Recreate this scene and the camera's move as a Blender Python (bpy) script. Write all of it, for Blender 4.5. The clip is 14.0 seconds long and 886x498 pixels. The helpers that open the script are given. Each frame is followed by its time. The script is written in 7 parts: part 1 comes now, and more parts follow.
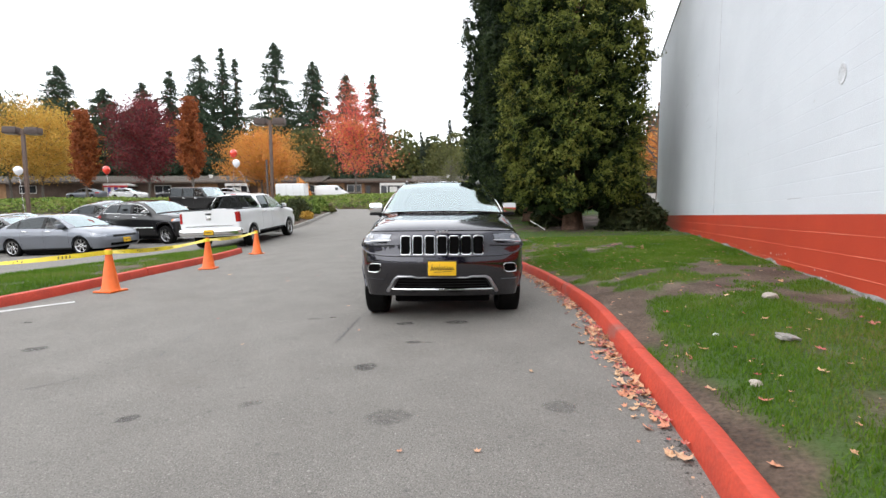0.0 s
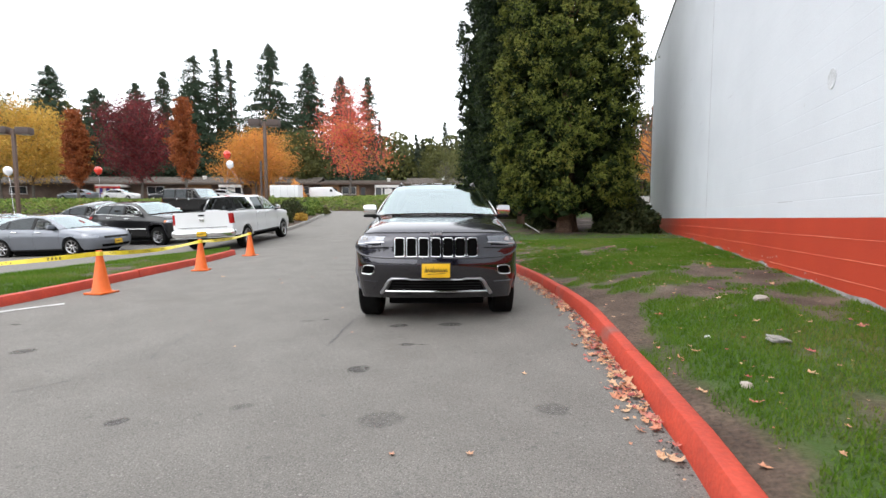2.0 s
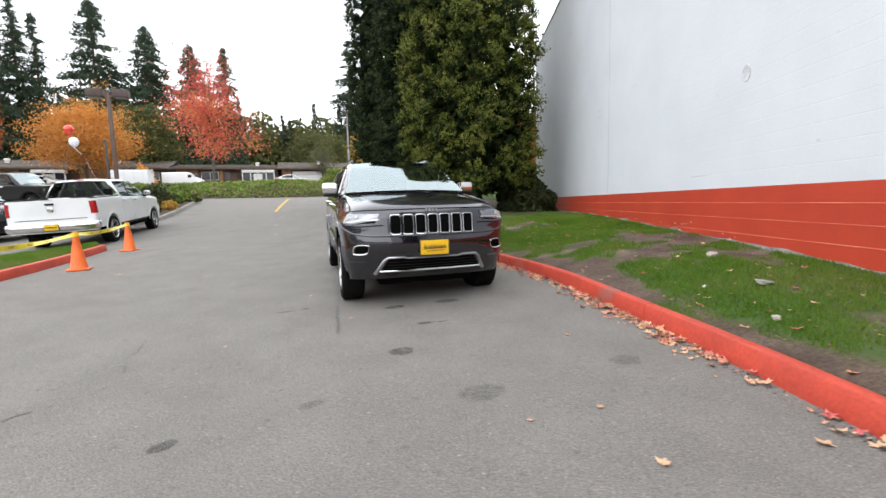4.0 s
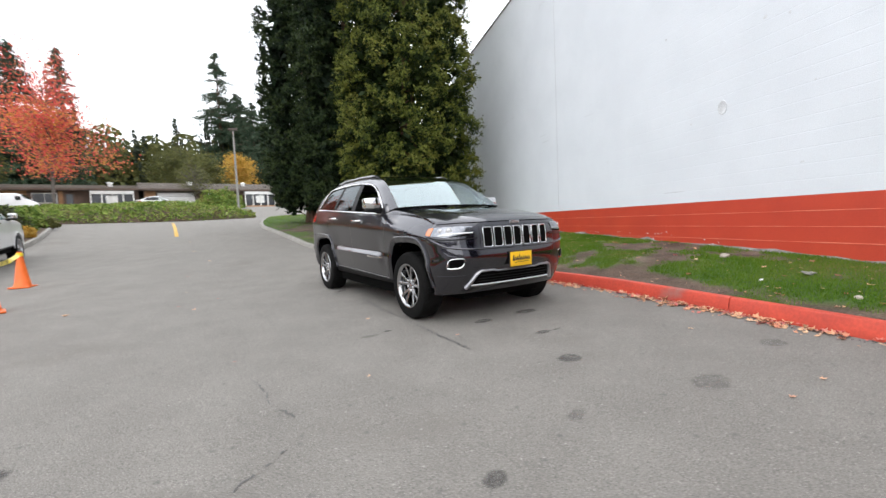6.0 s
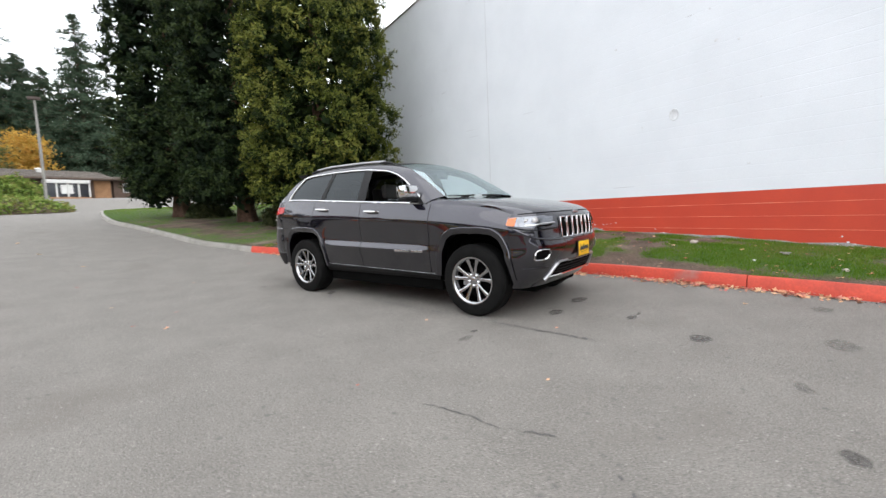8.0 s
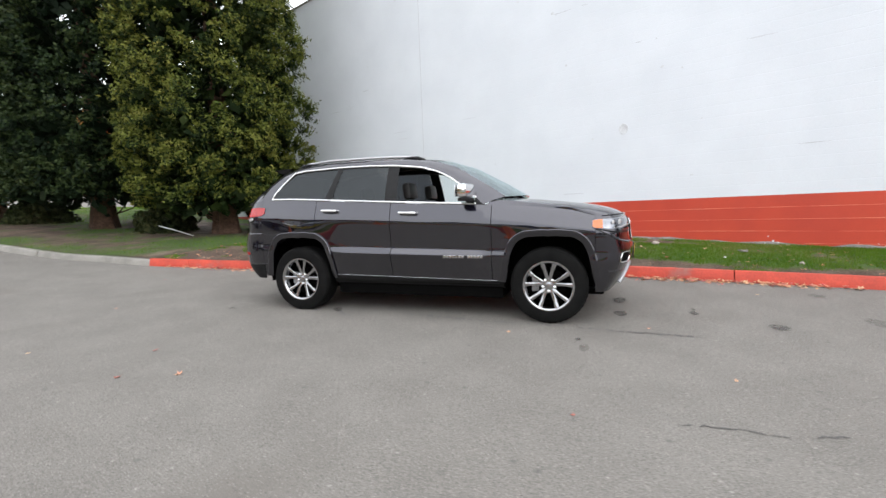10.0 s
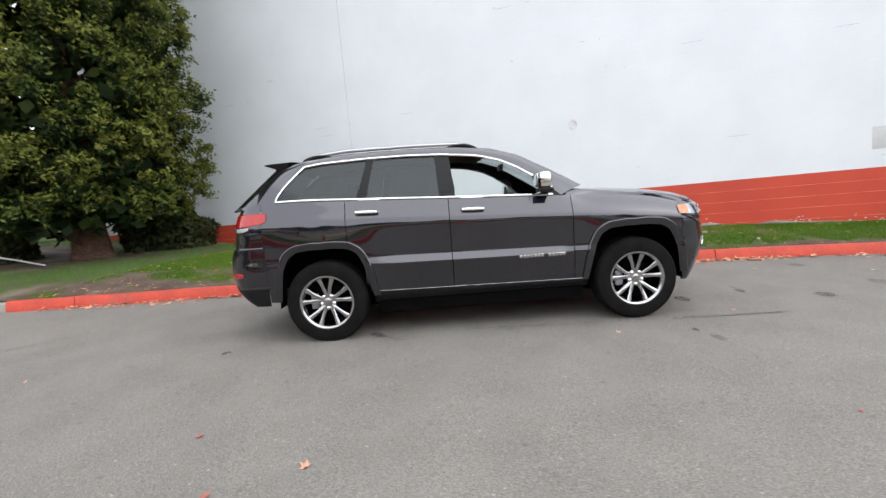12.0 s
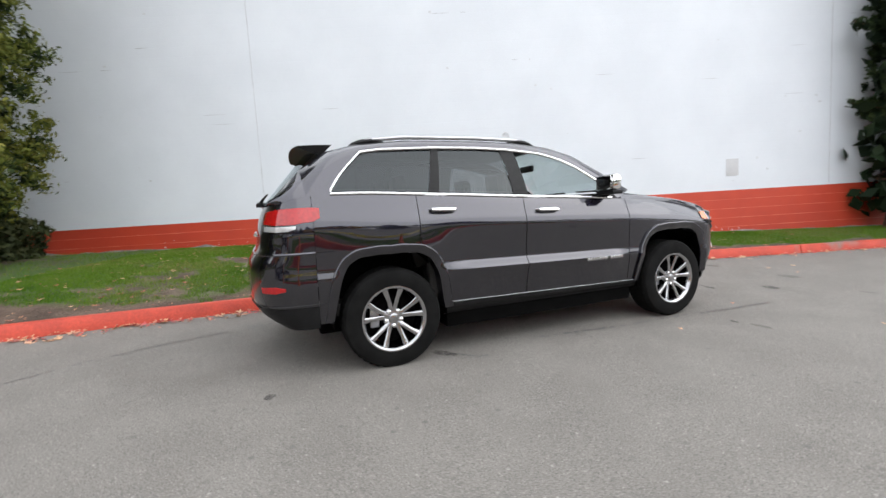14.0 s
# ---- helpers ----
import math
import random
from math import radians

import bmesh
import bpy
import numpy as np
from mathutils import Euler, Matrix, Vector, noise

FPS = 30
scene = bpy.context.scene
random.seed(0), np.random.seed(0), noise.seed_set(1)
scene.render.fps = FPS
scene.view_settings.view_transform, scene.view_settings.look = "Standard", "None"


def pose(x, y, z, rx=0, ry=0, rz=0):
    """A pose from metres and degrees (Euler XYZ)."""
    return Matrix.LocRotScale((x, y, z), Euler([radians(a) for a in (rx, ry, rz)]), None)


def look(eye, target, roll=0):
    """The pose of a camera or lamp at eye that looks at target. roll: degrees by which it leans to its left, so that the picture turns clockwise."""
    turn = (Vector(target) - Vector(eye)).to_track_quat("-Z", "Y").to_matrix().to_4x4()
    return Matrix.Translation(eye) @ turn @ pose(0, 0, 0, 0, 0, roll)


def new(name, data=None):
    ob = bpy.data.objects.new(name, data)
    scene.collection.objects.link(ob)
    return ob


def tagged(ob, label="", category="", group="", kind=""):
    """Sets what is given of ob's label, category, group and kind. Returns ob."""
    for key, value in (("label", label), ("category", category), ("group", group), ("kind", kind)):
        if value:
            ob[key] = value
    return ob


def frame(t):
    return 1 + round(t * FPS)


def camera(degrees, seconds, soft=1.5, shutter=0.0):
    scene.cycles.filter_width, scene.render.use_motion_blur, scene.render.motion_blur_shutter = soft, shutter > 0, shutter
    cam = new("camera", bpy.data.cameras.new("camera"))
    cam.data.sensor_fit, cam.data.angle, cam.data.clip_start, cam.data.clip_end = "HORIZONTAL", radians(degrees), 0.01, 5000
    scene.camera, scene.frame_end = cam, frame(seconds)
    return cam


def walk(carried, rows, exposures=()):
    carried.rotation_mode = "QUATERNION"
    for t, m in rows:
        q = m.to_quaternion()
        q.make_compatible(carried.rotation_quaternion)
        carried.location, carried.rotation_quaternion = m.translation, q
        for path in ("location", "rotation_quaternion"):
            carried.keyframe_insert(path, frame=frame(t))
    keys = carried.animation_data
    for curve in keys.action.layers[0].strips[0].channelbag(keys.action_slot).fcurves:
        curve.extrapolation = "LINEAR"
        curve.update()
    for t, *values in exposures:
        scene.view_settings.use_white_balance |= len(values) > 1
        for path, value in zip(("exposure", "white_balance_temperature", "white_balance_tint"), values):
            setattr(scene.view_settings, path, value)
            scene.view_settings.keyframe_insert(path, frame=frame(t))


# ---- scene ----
cam = camera(91.7, 14.0, shutter=0.4)
METRES, EYE, TILT, LEAN, TURN = 12.49, 1.2, 6.4, -0.6, 20.4
ROWS = [
    (0.0, 0.0, 0.0, 0.0, -0.18, -10.69, 0.94),
    (0.5, 0.0002, -0.0002, 0.0003, -0.54, -10.36, 1.22),
    (1.0, 0.0004, 0.0, 0.0003, -0.47, -10.2, 1.28),
    (1.5, 0.0007, 0.0004, 0.0, -0.31, -10.22, 1.07),
    (2.0, 0.0008, 0.0002, -0.0002, -0.83, -10.4, 0.67),
    (2.5, -0.0085, -0.0008, -0.0005, -4.31, -10.95, -1.08),
    (3.0, -0.037, -0.0029, -0.0027, -10.38, -13.71, -0.09),
    (5.5, -0.2256, 0.0745, -0.0163, -27.59, -9.47, -0.75),
    (6.0, -0.264, 0.1005, -0.0189, -33.72, -9.38, -0.56),
    (6.5, -0.2951, 0.133, -0.0206, -38.49, -9.67, -2.62),
    (7.0, -0.3278, 0.1673, -0.0239, -45.12, -9.83, -2.92),
    (7.5, -0.3523, 0.2066, -0.0274, -48.31, -10.16, -2.05),
    (8.0, -0.3776, 0.2463, -0.0311, -53.13, -9.5, -2.28),
    (10.5, -0.4212, 0.4626, -0.0518, -75.74, -7.59, -3.16),
    (11.0, -0.4141, 0.5059, -0.0555, -79.68, -7.67, -2.13),
    (11.5, -0.4075, 0.5477, -0.0599, -86.23, -6.96, -1.78),
    (12.0, -0.3934, 0.589, -0.0649, -90.91, -5.99, -1.39),
    (12.5, -0.3821, 0.6304, -0.0692, -97.17, -5.7, -2.72),
    (13.0, -0.3664, 0.6707, -0.0738, -101.88, -5.12, -2.17),
    (13.5, -0.3461, 0.7071, -0.0775, -105.88, -4.16, -3.91),
    (14.0, -0.3257, 0.7428, -0.0802, -112.3, -3.6, -2.69),
]
walk(cam, [(t, pose(0, 0, EYE, TILT, LEAN, TURN) @ pose(METRES * x, METRES * y, METRES * z, 90 + pitch, roll, yaw)) for t, x, y, z, yaw, pitch, roll in ROWS])

# ---- world and light: a bright overcast sky ----
SKY = 1.79
world = bpy.data.worlds.new("overcast")
scene.world = world
world.use_nodes = True
wn = world.node_tree
wn.nodes.clear()
sky = wn.nodes.new("ShaderNodeTexSky")
sky.sky_type = 'NISHITA'
sky.sun_disc = False
sky.sun_elevation, sky.sun_rotation = radians(38), radians(200)
sky.dust_density, sky.air_density = 3.0, 1.2
pale = wn.nodes.new("ShaderNodeHueSaturation")
pale.inputs["Saturation"].default_value = 0.16
veil = wn.nodes.new("ShaderNodeMix")
veil.data_type = 'RGBA'
veil.inputs[0].default_value = 0.72
veil.inputs[7].default_value = (15.2, 15.7, 16.6, 1)
back = wn.nodes.new("ShaderNodeBackground")
back.inputs["Strength"].default_value = 0.1 * SKY
wout = wn.nodes.new("ShaderNodeOutputWorld")
wn.links.new(sky.outputs[0], pale.inputs["Color"])
wn.links.new(pale.outputs[0], veil.inputs[6])
wn.links.new(veil.outputs[2], back.inputs["Color"])
wn.links.new(back.outputs[0], wout.inputs["Surface"])

sun_data = bpy.data.lights.new("sun", 'SUN')
sun_data.energy, sun_data.angle, sun_data.color = 0.9, radians(80), (1.0, 0.97, 0.93)
sun = new("sun", sun_data)
sun.matrix_world = look((0, 0, 40), (12, 18, 0))

# ---- materials ----
def surf(name, c1, c2=None, scale=3.0, rough=0.7, bump=0.0, bump_scale=60.0, metallic=0.0, coat=0.0,
         fine=0.25, c3=None, spots=0.0, spec=0.5, by_object=False):
    """A painted, mineral or plant surface: two colours mixed by coarse and fine noise, with relief."""
    m = bpy.data.materials.new(name)
    m.use_nodes = True
    t = m.node_tree
    b = t.nodes["Principled BSDF"]
    b.inputs["Roughness"].default_value = rough
    b.inputs["Metallic"].default_value = metallic
    b.inputs["Coat Weight"].default_value = coat
    b.inputs["Coat Roughness"].default_value = 0.03
    b.inputs["Specular IOR Level"].default_value = spec
    c2 = c2 or c1
    geo = t.nodes.new("ShaderNodeNewGeometry")
    n1 = t.nodes.new("ShaderNodeTexNoise")
    n1.inputs["Scale"].default_value, n1.inputs["Detail"].default_value = scale, 6
    n2 = t.nodes.new("ShaderNodeTexNoise")
    n2.inputs["Scale"].default_value, n2.inputs["Detail"].default_value = bump_scale, 3
    t.links.new(geo.outputs["Position"], n1.inputs["Vector"])
    t.links.new(geo.outputs["Position"], n2.inputs["Vector"])
    ramp = t.nodes.new("ShaderNodeValToRGB")
    ramp.color_ramp.elements[0].position, ramp.color_ramp.elements[1].position = 0.36, 0.64
    ramp.color_ramp.elements[0].color = (*c1, 1)
    ramp.color_ramp.elements[1].color = (*c2, 1)
    t.links.new(n1.outputs["Fac"], ramp.inputs[0])
    mul = t.nodes.new("ShaderNodeMix")
    mul.data_type, mul.blend_type = 'RGBA', 'MULTIPLY'
    mul.inputs[0].default_value = fine
    grey = t.nodes.new("ShaderNodeValToRGB")
    grey.color_ramp.elements[0].position, grey.color_ramp.elements[1].position = 0.3, 0.7
    grey.color_ramp.elements[0].color = (0.35, 0.35, 0.35, 1)
    grey.color_ramp.elements[1].color = (1.5, 1.5, 1.5, 1)
    t.links.new(n2.outputs["Fac"], grey.inputs[0])
    t.links.new(ramp.outputs[0], mul.inputs[6])
    t.links.new(grey.outputs[0], mul.inputs[7])
    col = mul.outputs[2]
    if c3:
        n3 = t.nodes.new("ShaderNodeTexNoise")
        n3.inputs["Scale"].default_value, n3.inputs["Detail"].default_value = scale * 0.37, 8
        t.links.new(geo.outputs["Position"], n3.inputs["Vector"])
        st = t.nodes.new("ShaderNodeValToRGB")
        st.color_ramp.elements[0].position, st.color_ramp.elements[1].position = 0.62 - spots, 0.72 - spots
        t.links.new(n3.outputs["Fac"], st.inputs[0])
        mx = t.nodes.new("ShaderNodeMix")
        mx.data_type = 'RGBA'
        mx.inputs[7].default_value = (*c3, 1)
        t.links.new(st.outputs[0], mx.inputs[0])
        t.links.new(col, mx.inputs[6])
        col = mx.outputs[2]
    if by_object:
        oi = t.nodes.new("ShaderNodeObjectInfo")
        ra = t.nodes.new("ShaderNodeMapRange")
        ra.inputs[3].default_value, ra.inputs[4].default_value = 0.9, 1.08
        t.links.new(oi.outputs["Random"], ra.inputs[0])
        vm = t.nodes.new("ShaderNodeMix")
        vm.data_type, vm.blend_type = 'RGBA', 'MULTIPLY'
        vm.inputs[0].default_value = 1.0
        t.links.new(col, vm.inputs[6])
        t.links.new(ra.outputs[0], vm.inputs[7])
        col = vm.outputs[2]
    t.links.new(col, b.inputs["Base Color"])
    if bump:
        bp = t.nodes.new("ShaderNodeBump")
        bp.inputs["Strength"].default_value, bp.inputs["Distance"].default_value = 1.0, bump
        t.links.new(n2.outputs["Fac"], bp.inputs["Height"])
        t.links.new(bp.outputs[0], b.inputs["Normal"])
    return m


def leafy(name, colours, rough=0.6, trans=0.25):
    """Leaves: each separate leaf takes its own colour from the row of colours."""
    m = bpy.data.materials.new(name)
    m.use_nodes = True
    t = m.node_tree
    b = t.nodes["Principled BSDF"]
    b.inputs["Roughness"].default_value = rough
    b.inputs["Specular IOR Level"].default_value = 0.12
    geo = t.nodes.new("ShaderNodeNewGeometry")
    ramp = t.nodes.new("ShaderNodeValToRGB")
    e = ramp.color_ramp.elements
    e[0].color, e[1].color = (*colours[0], 1), (*colours[-1], 1)
    for i, c in enumerate(colours[1:-1]):
        k = e.new((i + 1) / (len(colours) - 1))
        k.color = (*c, 1)
    big = t.nodes.new("ShaderNodeTexNoise")
    big.inputs["Scale"].default_value = 0.9
    add = t.nodes.new("ShaderNodeMath")
    add.operation = 'MULTIPLY_ADD'
    add.inputs[1].default_value = 0.6
    sub = t.nodes.new("ShaderNodeMapRange")
    sub.inputs[1].default_value, sub.inputs[2].default_value = 0.3, 0.7
    sub.inputs[3].default_value, sub.inputs[4].default_value = -0.1, 0.5
    t.links.new(geo.outputs["Position"], big.inputs["Vector"])
    t.links.new(big.outputs["Fac"], sub.inputs[0])
    t.links.new(geo.outputs["Random Per Island"], add.inputs[0])
    t.links.new(sub.outputs[0], add.inputs[2])
    t.links.new(add.outputs[0], ramp.inputs[0])
    t.links.new(ramp.outputs[0], b.inputs["Base Color"])
    if trans:
        tr = t.nodes.new("ShaderNodeBsdfTranslucent")
        mix = t.nodes.new("ShaderNodeMixShader")
        mix.inputs[0].default_value = trans
        t.links.new(ramp.outputs[0], tr.inputs["Color"])
        t.links.new(b.outputs[0], mix.inputs[1])
        t.links.new(tr.outputs[0], mix.inputs[2])
        t.links.new(mix.outputs[0], t.nodes["Material Output"].inputs["Surface"])
    return m


def glass(name, tint, rough=0.0, alpha=0.05, gloss=(1, 1, 1)):
    """A thin pane: clear gloss, stronger at a grazing view, over a tinted see-through layer."""
    m = bpy.data.materials.new(name)
    m.use_nodes = True
    t = m.node_tree
    t.nodes.clear()
    out = t.nodes.new("ShaderNodeOutputMaterial")
    tr = t.nodes.new("ShaderNodeBsdfTransparent")
    tr.inputs[0].default_value = (*tint, 1)
    gl = t.nodes.new("ShaderNodeBsdfGlossy")
    gl.inputs["Color"].default_value = (*gloss, 1)
    gl.inputs["Roughness"].default_value = rough
    lw = t.nodes.new("ShaderNodeLayerWeight")
    pw = t.nodes.new("ShaderNodeMath")
    pw.operation = 'POWER'
    pw.inputs[1].default_value = 5.0
    mr = t.nodes.new("ShaderNodeMath")
    mr.operation = 'MULTIPLY_ADD'
    mr.inputs[1].default_value, mr.inputs[2].default_value = 0.85 - alpha, alpha
    mix = t.nodes.new("ShaderNodeMixShader")
    t.links.new(lw.outputs["Facing"], pw.inputs[0])
    t.links.new(pw.outputs[0], mr.inputs[0])
    t.links.new(mr.outputs[0], mix.inputs[0])
    t.links.new(tr.outputs[0], mix.inputs[1])
    t.links.new(gl.outputs[0], mix.inputs[2])
    t.links.new(mix.outputs[0], out.inputs["Surface"])
    return m


M = {}
M["white_block"] = surf("white_painted_block", (0.74, 0.77, 0.81), (0.70, 0.73, 0.77), 0.9, 0.55, 0.0012, 90, fine=0.05, by_object=False)
M["red_block"] = surf("red_painted_block", (0.56, 0.060, 0.026), (0.49, 0.050, 0.024), 1.3, 0.5, 0.0012, 90, fine=0.10)
M["footing"] = surf("bare_footing", (0.34, 0.32, 0.31), (0.20, 0.18, 0.17), 5, 0.9, 0.006, 60, fine=0.4)
M["red_kerb"] = surf("red_painted_kerb", (0.53, 0.060, 0.030), (0.42, 0.046, 0.025), 4, 0.6, 0.003, 40, fine=0.22,
                     c3=(0.24, 0.135, 0.115), spots=0.045)
M["grey_kerb"] = surf("concrete_kerb", (0.30, 0.285, 0.26), (0.22, 0.21, 0.19), 3, 0.9, 0.003, 110, fine=0.3)
M["bark"] = surf("bark", (0.075, 0.040, 0.026), (0.13, 0.075, 0.050), 6, 0.95, 0.02, 24, fine=0.5)
M["grey_bark"] = surf("grey_bark", (0.085, 0.075, 0.065), (0.13, 0.115, 0.10), 6, 0.95, 0.01, 30, fine=0.4)
M["tar"] = surf("oil_stain", (0.070, 0.067, 0.065), (0.095, 0.091, 0.088), 5, 0.6, 0.003, 170, fine=0.4)
M["line_white"] = surf("worn_white_line", (0.62, 0.62, 0.60), (0.42, 0.41, 0.40), 9, 0.8, 0.002, 170, fine=0.4)
M["line_yellow"] = surf("worn_yellow_line", (0.62, 0.38, 0.06), (0.45, 0.28, 0.06), 9, 0.8, 0.002, 170, fine=0.4)
# pale tips over near-black leaves paint lit tops and shaded gaps into the crown
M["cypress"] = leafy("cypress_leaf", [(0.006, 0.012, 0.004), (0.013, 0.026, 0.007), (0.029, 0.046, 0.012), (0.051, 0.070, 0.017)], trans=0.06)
M["cypress_lit"] = leafy("cypress_lit", [(0.053, 0.077, 0.016), (0.101, 0.123, 0.024), (0.159, 0.174, 0.034), (0.241, 0.226, 0.053)], trans=0.18)
M["dark_lit"] = leafy("dark_cypress_lit", [(0.014, 0.028, 0.009), (0.028, 0.045, 0.014), (0.050, 0.066, 0.020)], trans=0.06)
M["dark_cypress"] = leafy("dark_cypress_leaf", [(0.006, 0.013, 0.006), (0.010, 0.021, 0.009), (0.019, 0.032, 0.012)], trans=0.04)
M["fir"] = leafy("fir_needle", [(0.030, 0.053, 0.034), (0.051, 0.080, 0.049), (0.080, 0.114, 0.068)], trans=0.08)
# needle colour greyed so that it carries the distance haze
M["far_fir"] = leafy("hazy_fir_needle", [(0.040, 0.052, 0.037), (0.054, 0.068, 0.047), (0.072, 0.083, 0.058)], trans=0.1)
M["olive"] = leafy("olive_leaf", [(0.057, 0.073, 0.029), (0.113, 0.121, 0.041), (0.178, 0.162, 0.057)])
M["yellow_leaf"] = leafy("yellow_leaf", [(0.30, 0.24, 0.05), (0.48, 0.30, 0.06), (0.62, 0.42, 0.10), (0.52, 0.26, 0.05), (0.40, 0.36, 0.11)], trans=0.35)
M["orange_leaf"] = leafy("orange_leaf", [(0.50, 0.20, 0.05), (0.64, 0.34, 0.07), (0.66, 0.26, 0.09), (0.62, 0.42, 0.10)], trans=0.35)
M["rust_leaf"] = leafy("rust_leaf", [(0.125, 0.031, 0.015), (0.275, 0.075, 0.027), (0.400, 0.138, 0.050), (0.200, 0.050, 0.022)], trans=0.25)
M["wine_leaf"] = leafy("wine_leaf", [(0.068, 0.018, 0.022), (0.158, 0.032, 0.038), (0.285, 0.060, 0.054)], trans=0.2)
M["pink_leaf"] = leafy("scarlet_leaf", [(0.58, 0.065, 0.075), (0.67, 0.11, 0.10), (0.68, 0.19, 0.11), (0.62, 0.32, 0.12)], trans=0.35)
M["ivy"] = leafy("ivy_leaf", [(0.037, 0.069, 0.015), (0.106, 0.175, 0.033), (0.181, 0.256, 0.053), (0.250, 0.288, 0.075), (0.188, 0.138, 0.062)], trans=0.2)
M["shrub"] = leafy("shrub_leaf", [(0.023, 0.031, 0.016), (0.046, 0.058, 0.023), (0.091, 0.091, 0.039)], trans=0.1)
M["blade"] = leafy("grass_blade", [(0.050, 0.112, 0.010), (0.080, 0.170, 0.014), (0.115, 0.215, 0.020), (0.155, 0.225, 0.035), (0.22, 0.21, 0.075)], trans=0.3)
M["litter"] = leafy("fallen_leaf", [(0.360, 0.060, 0.072), (0.552, 0.132, 0.132), (0.600, 0.312, 0.180), (0.660, 0.456, 0.288), (0.480, 0.144, 0.132), (0.240, 0.120, 0.084)], trans=0.1)


def verge_material():
    """Lawn soil: bare earth and turf mixed by the mesh's own turf mask."""
    m = surf("turf_soil", (0.062, 0.039, 0.027), (0.125, 0.086, 0.062), 2.6, 0.95, 0.02, 38, fine=0.7, c3=(0.18, 0.135, 0.105), spots=0.02)
    t = m.node_tree
    b = t.nodes["Principled BSDF"]
    soil = b.inputs["Base Color"].links[0].from_socket
    at = t.nodes.new("ShaderNodeAttribute")
    at.attribute_name = "turf"
    mx = t.nodes.new("ShaderNodeMix")
    mx.data_type = 'RGBA'
    mx.inputs[7].default_value = (0.045, 0.085, 0.012, 1)
    t.links.new(at.outputs["Fac"], mx.inputs[0])
    t.links.new(soil, mx.inputs[6])
    t.links.new(mx.outputs[2], b.inputs["Base Color"])
    return m


M["verge"] = verge_material()


def asphalt_material():
    """Worn asphalt: patchy binder with pale and dark stones showing."""
    m = surf("asphalt", (0.167, 0.156, 0.141), (0.192, 0.180, 0.163), 1.9, 0.88, 0.007, 110, fine=0.55, c3=(0.150, 0.138, 0.123), spots=0.02)
    t = m.node_tree
    b = t.nodes["Principled BSDF"]
    col = b.inputs["Base Color"].links[0].from_socket
    geo = t.nodes.new("ShaderNodeNewGeometry")
    for scale, tone, lo, hi, thin in ((95.0, (0.38, 0.36, 0.33), .05, .30, .69), (60.0, (0.066, 0.063, 0.060), .05, .26, .68), (19.0, (0.42, 0.40, 0.37), .0, .08, .90), (11.0, (0.095, 0.091, 0.086), .02, .16, .90)):
        v = t.nodes.new("ShaderNodeTexVoronoi")
        v.inputs["Scale"].default_value = scale
        t.links.new(geo.outputs["Position"], v.inputs["Vector"])
        near = t.nodes.new("ShaderNodeMapRange")
        near.inputs[1].default_value, near.inputs[2].default_value = lo, hi + .12
        near.inputs[3].default_value, near.inputs[4].default_value = 1.0, 0.0
        t.links.new(v.outputs["Distance"], near.inputs[0])
        sep = t.nodes.new("ShaderNodeSeparateColor")
        t.links.new(v.outputs["Color"], sep.inputs[0])
        few = t.nodes.new("ShaderNodeMath")
        few.operation = 'GREATER_THAN'
        few.inputs[1].default_value = thin
        t.links.new(sep.outputs[0], few.inputs[0])
        both = t.nodes.new("ShaderNodeMath")
        both.operation = 'MULTIPLY'
        t.links.new(near.outputs[0], both.inputs[0])
        t.links.new(few.outputs[0], both.inputs[1])
        soft = t.nodes.new("ShaderNodeMath")
        soft.operation = 'MULTIPLY'
        soft.inputs[1].default_value = 0.8
        t.links.new(both.outputs[0], soft.inputs[0])
        mx = t.nodes.new("ShaderNodeMix")
        mx.data_type = 'RGBA'
        mx.inputs[7].default_value = (*tone, 1)
        t.links.new(soft.outputs[0], mx.inputs[0])
        t.links.new(col, mx.inputs[6])
        col = mx.outputs[2]
    t.links.new(col, b.inputs["Base Color"])
    return m


M["asphalt"] = asphalt_material()


# ---- helpers for meshes ----
def part(name, bm, material, parent=None, label="", smooth=True):
    """Links a bmesh as one mesh object, under a thing or a part if one is given."""
    me = bpy.data.meshes.new(name)
    bm.to_mesh(me)
    bm.free()
    return mesh_part(name, me, material, parent, label, smooth)


def mesh_part(name, me, material, parent=None, label="", smooth=True):
    if material:
        me.materials.append(material)
    if smooth:
        me.shade_smooth()
        me.set_sharp_from_angle(angle=radians(38))
    ob = new(name, me)
    if parent:
        ob.parent = parent
    if label:
        tagged(ob, label)
    return ob


def grid_bm(points, closed_u=False, closed_v=False, bm=None):
    """A sheet through rows of points."""
    bm = bm or bmesh.new()
    vs = [[bm.verts.new(p) for p in row] for row in points]
    nu, nv = len(vs), len(vs[0])
    for i in range(nu if closed_u else nu - 1):
        for j in range(nv if closed_v else nv - 1):
            q = [vs[i][j], vs[(i + 1) % nu][j], vs[(i + 1) % nu][(j + 1) % nv], vs[i][(j + 1) % nv]]
            try:
                bm.faces.new(q)
            except ValueError:
                pass
    return bm


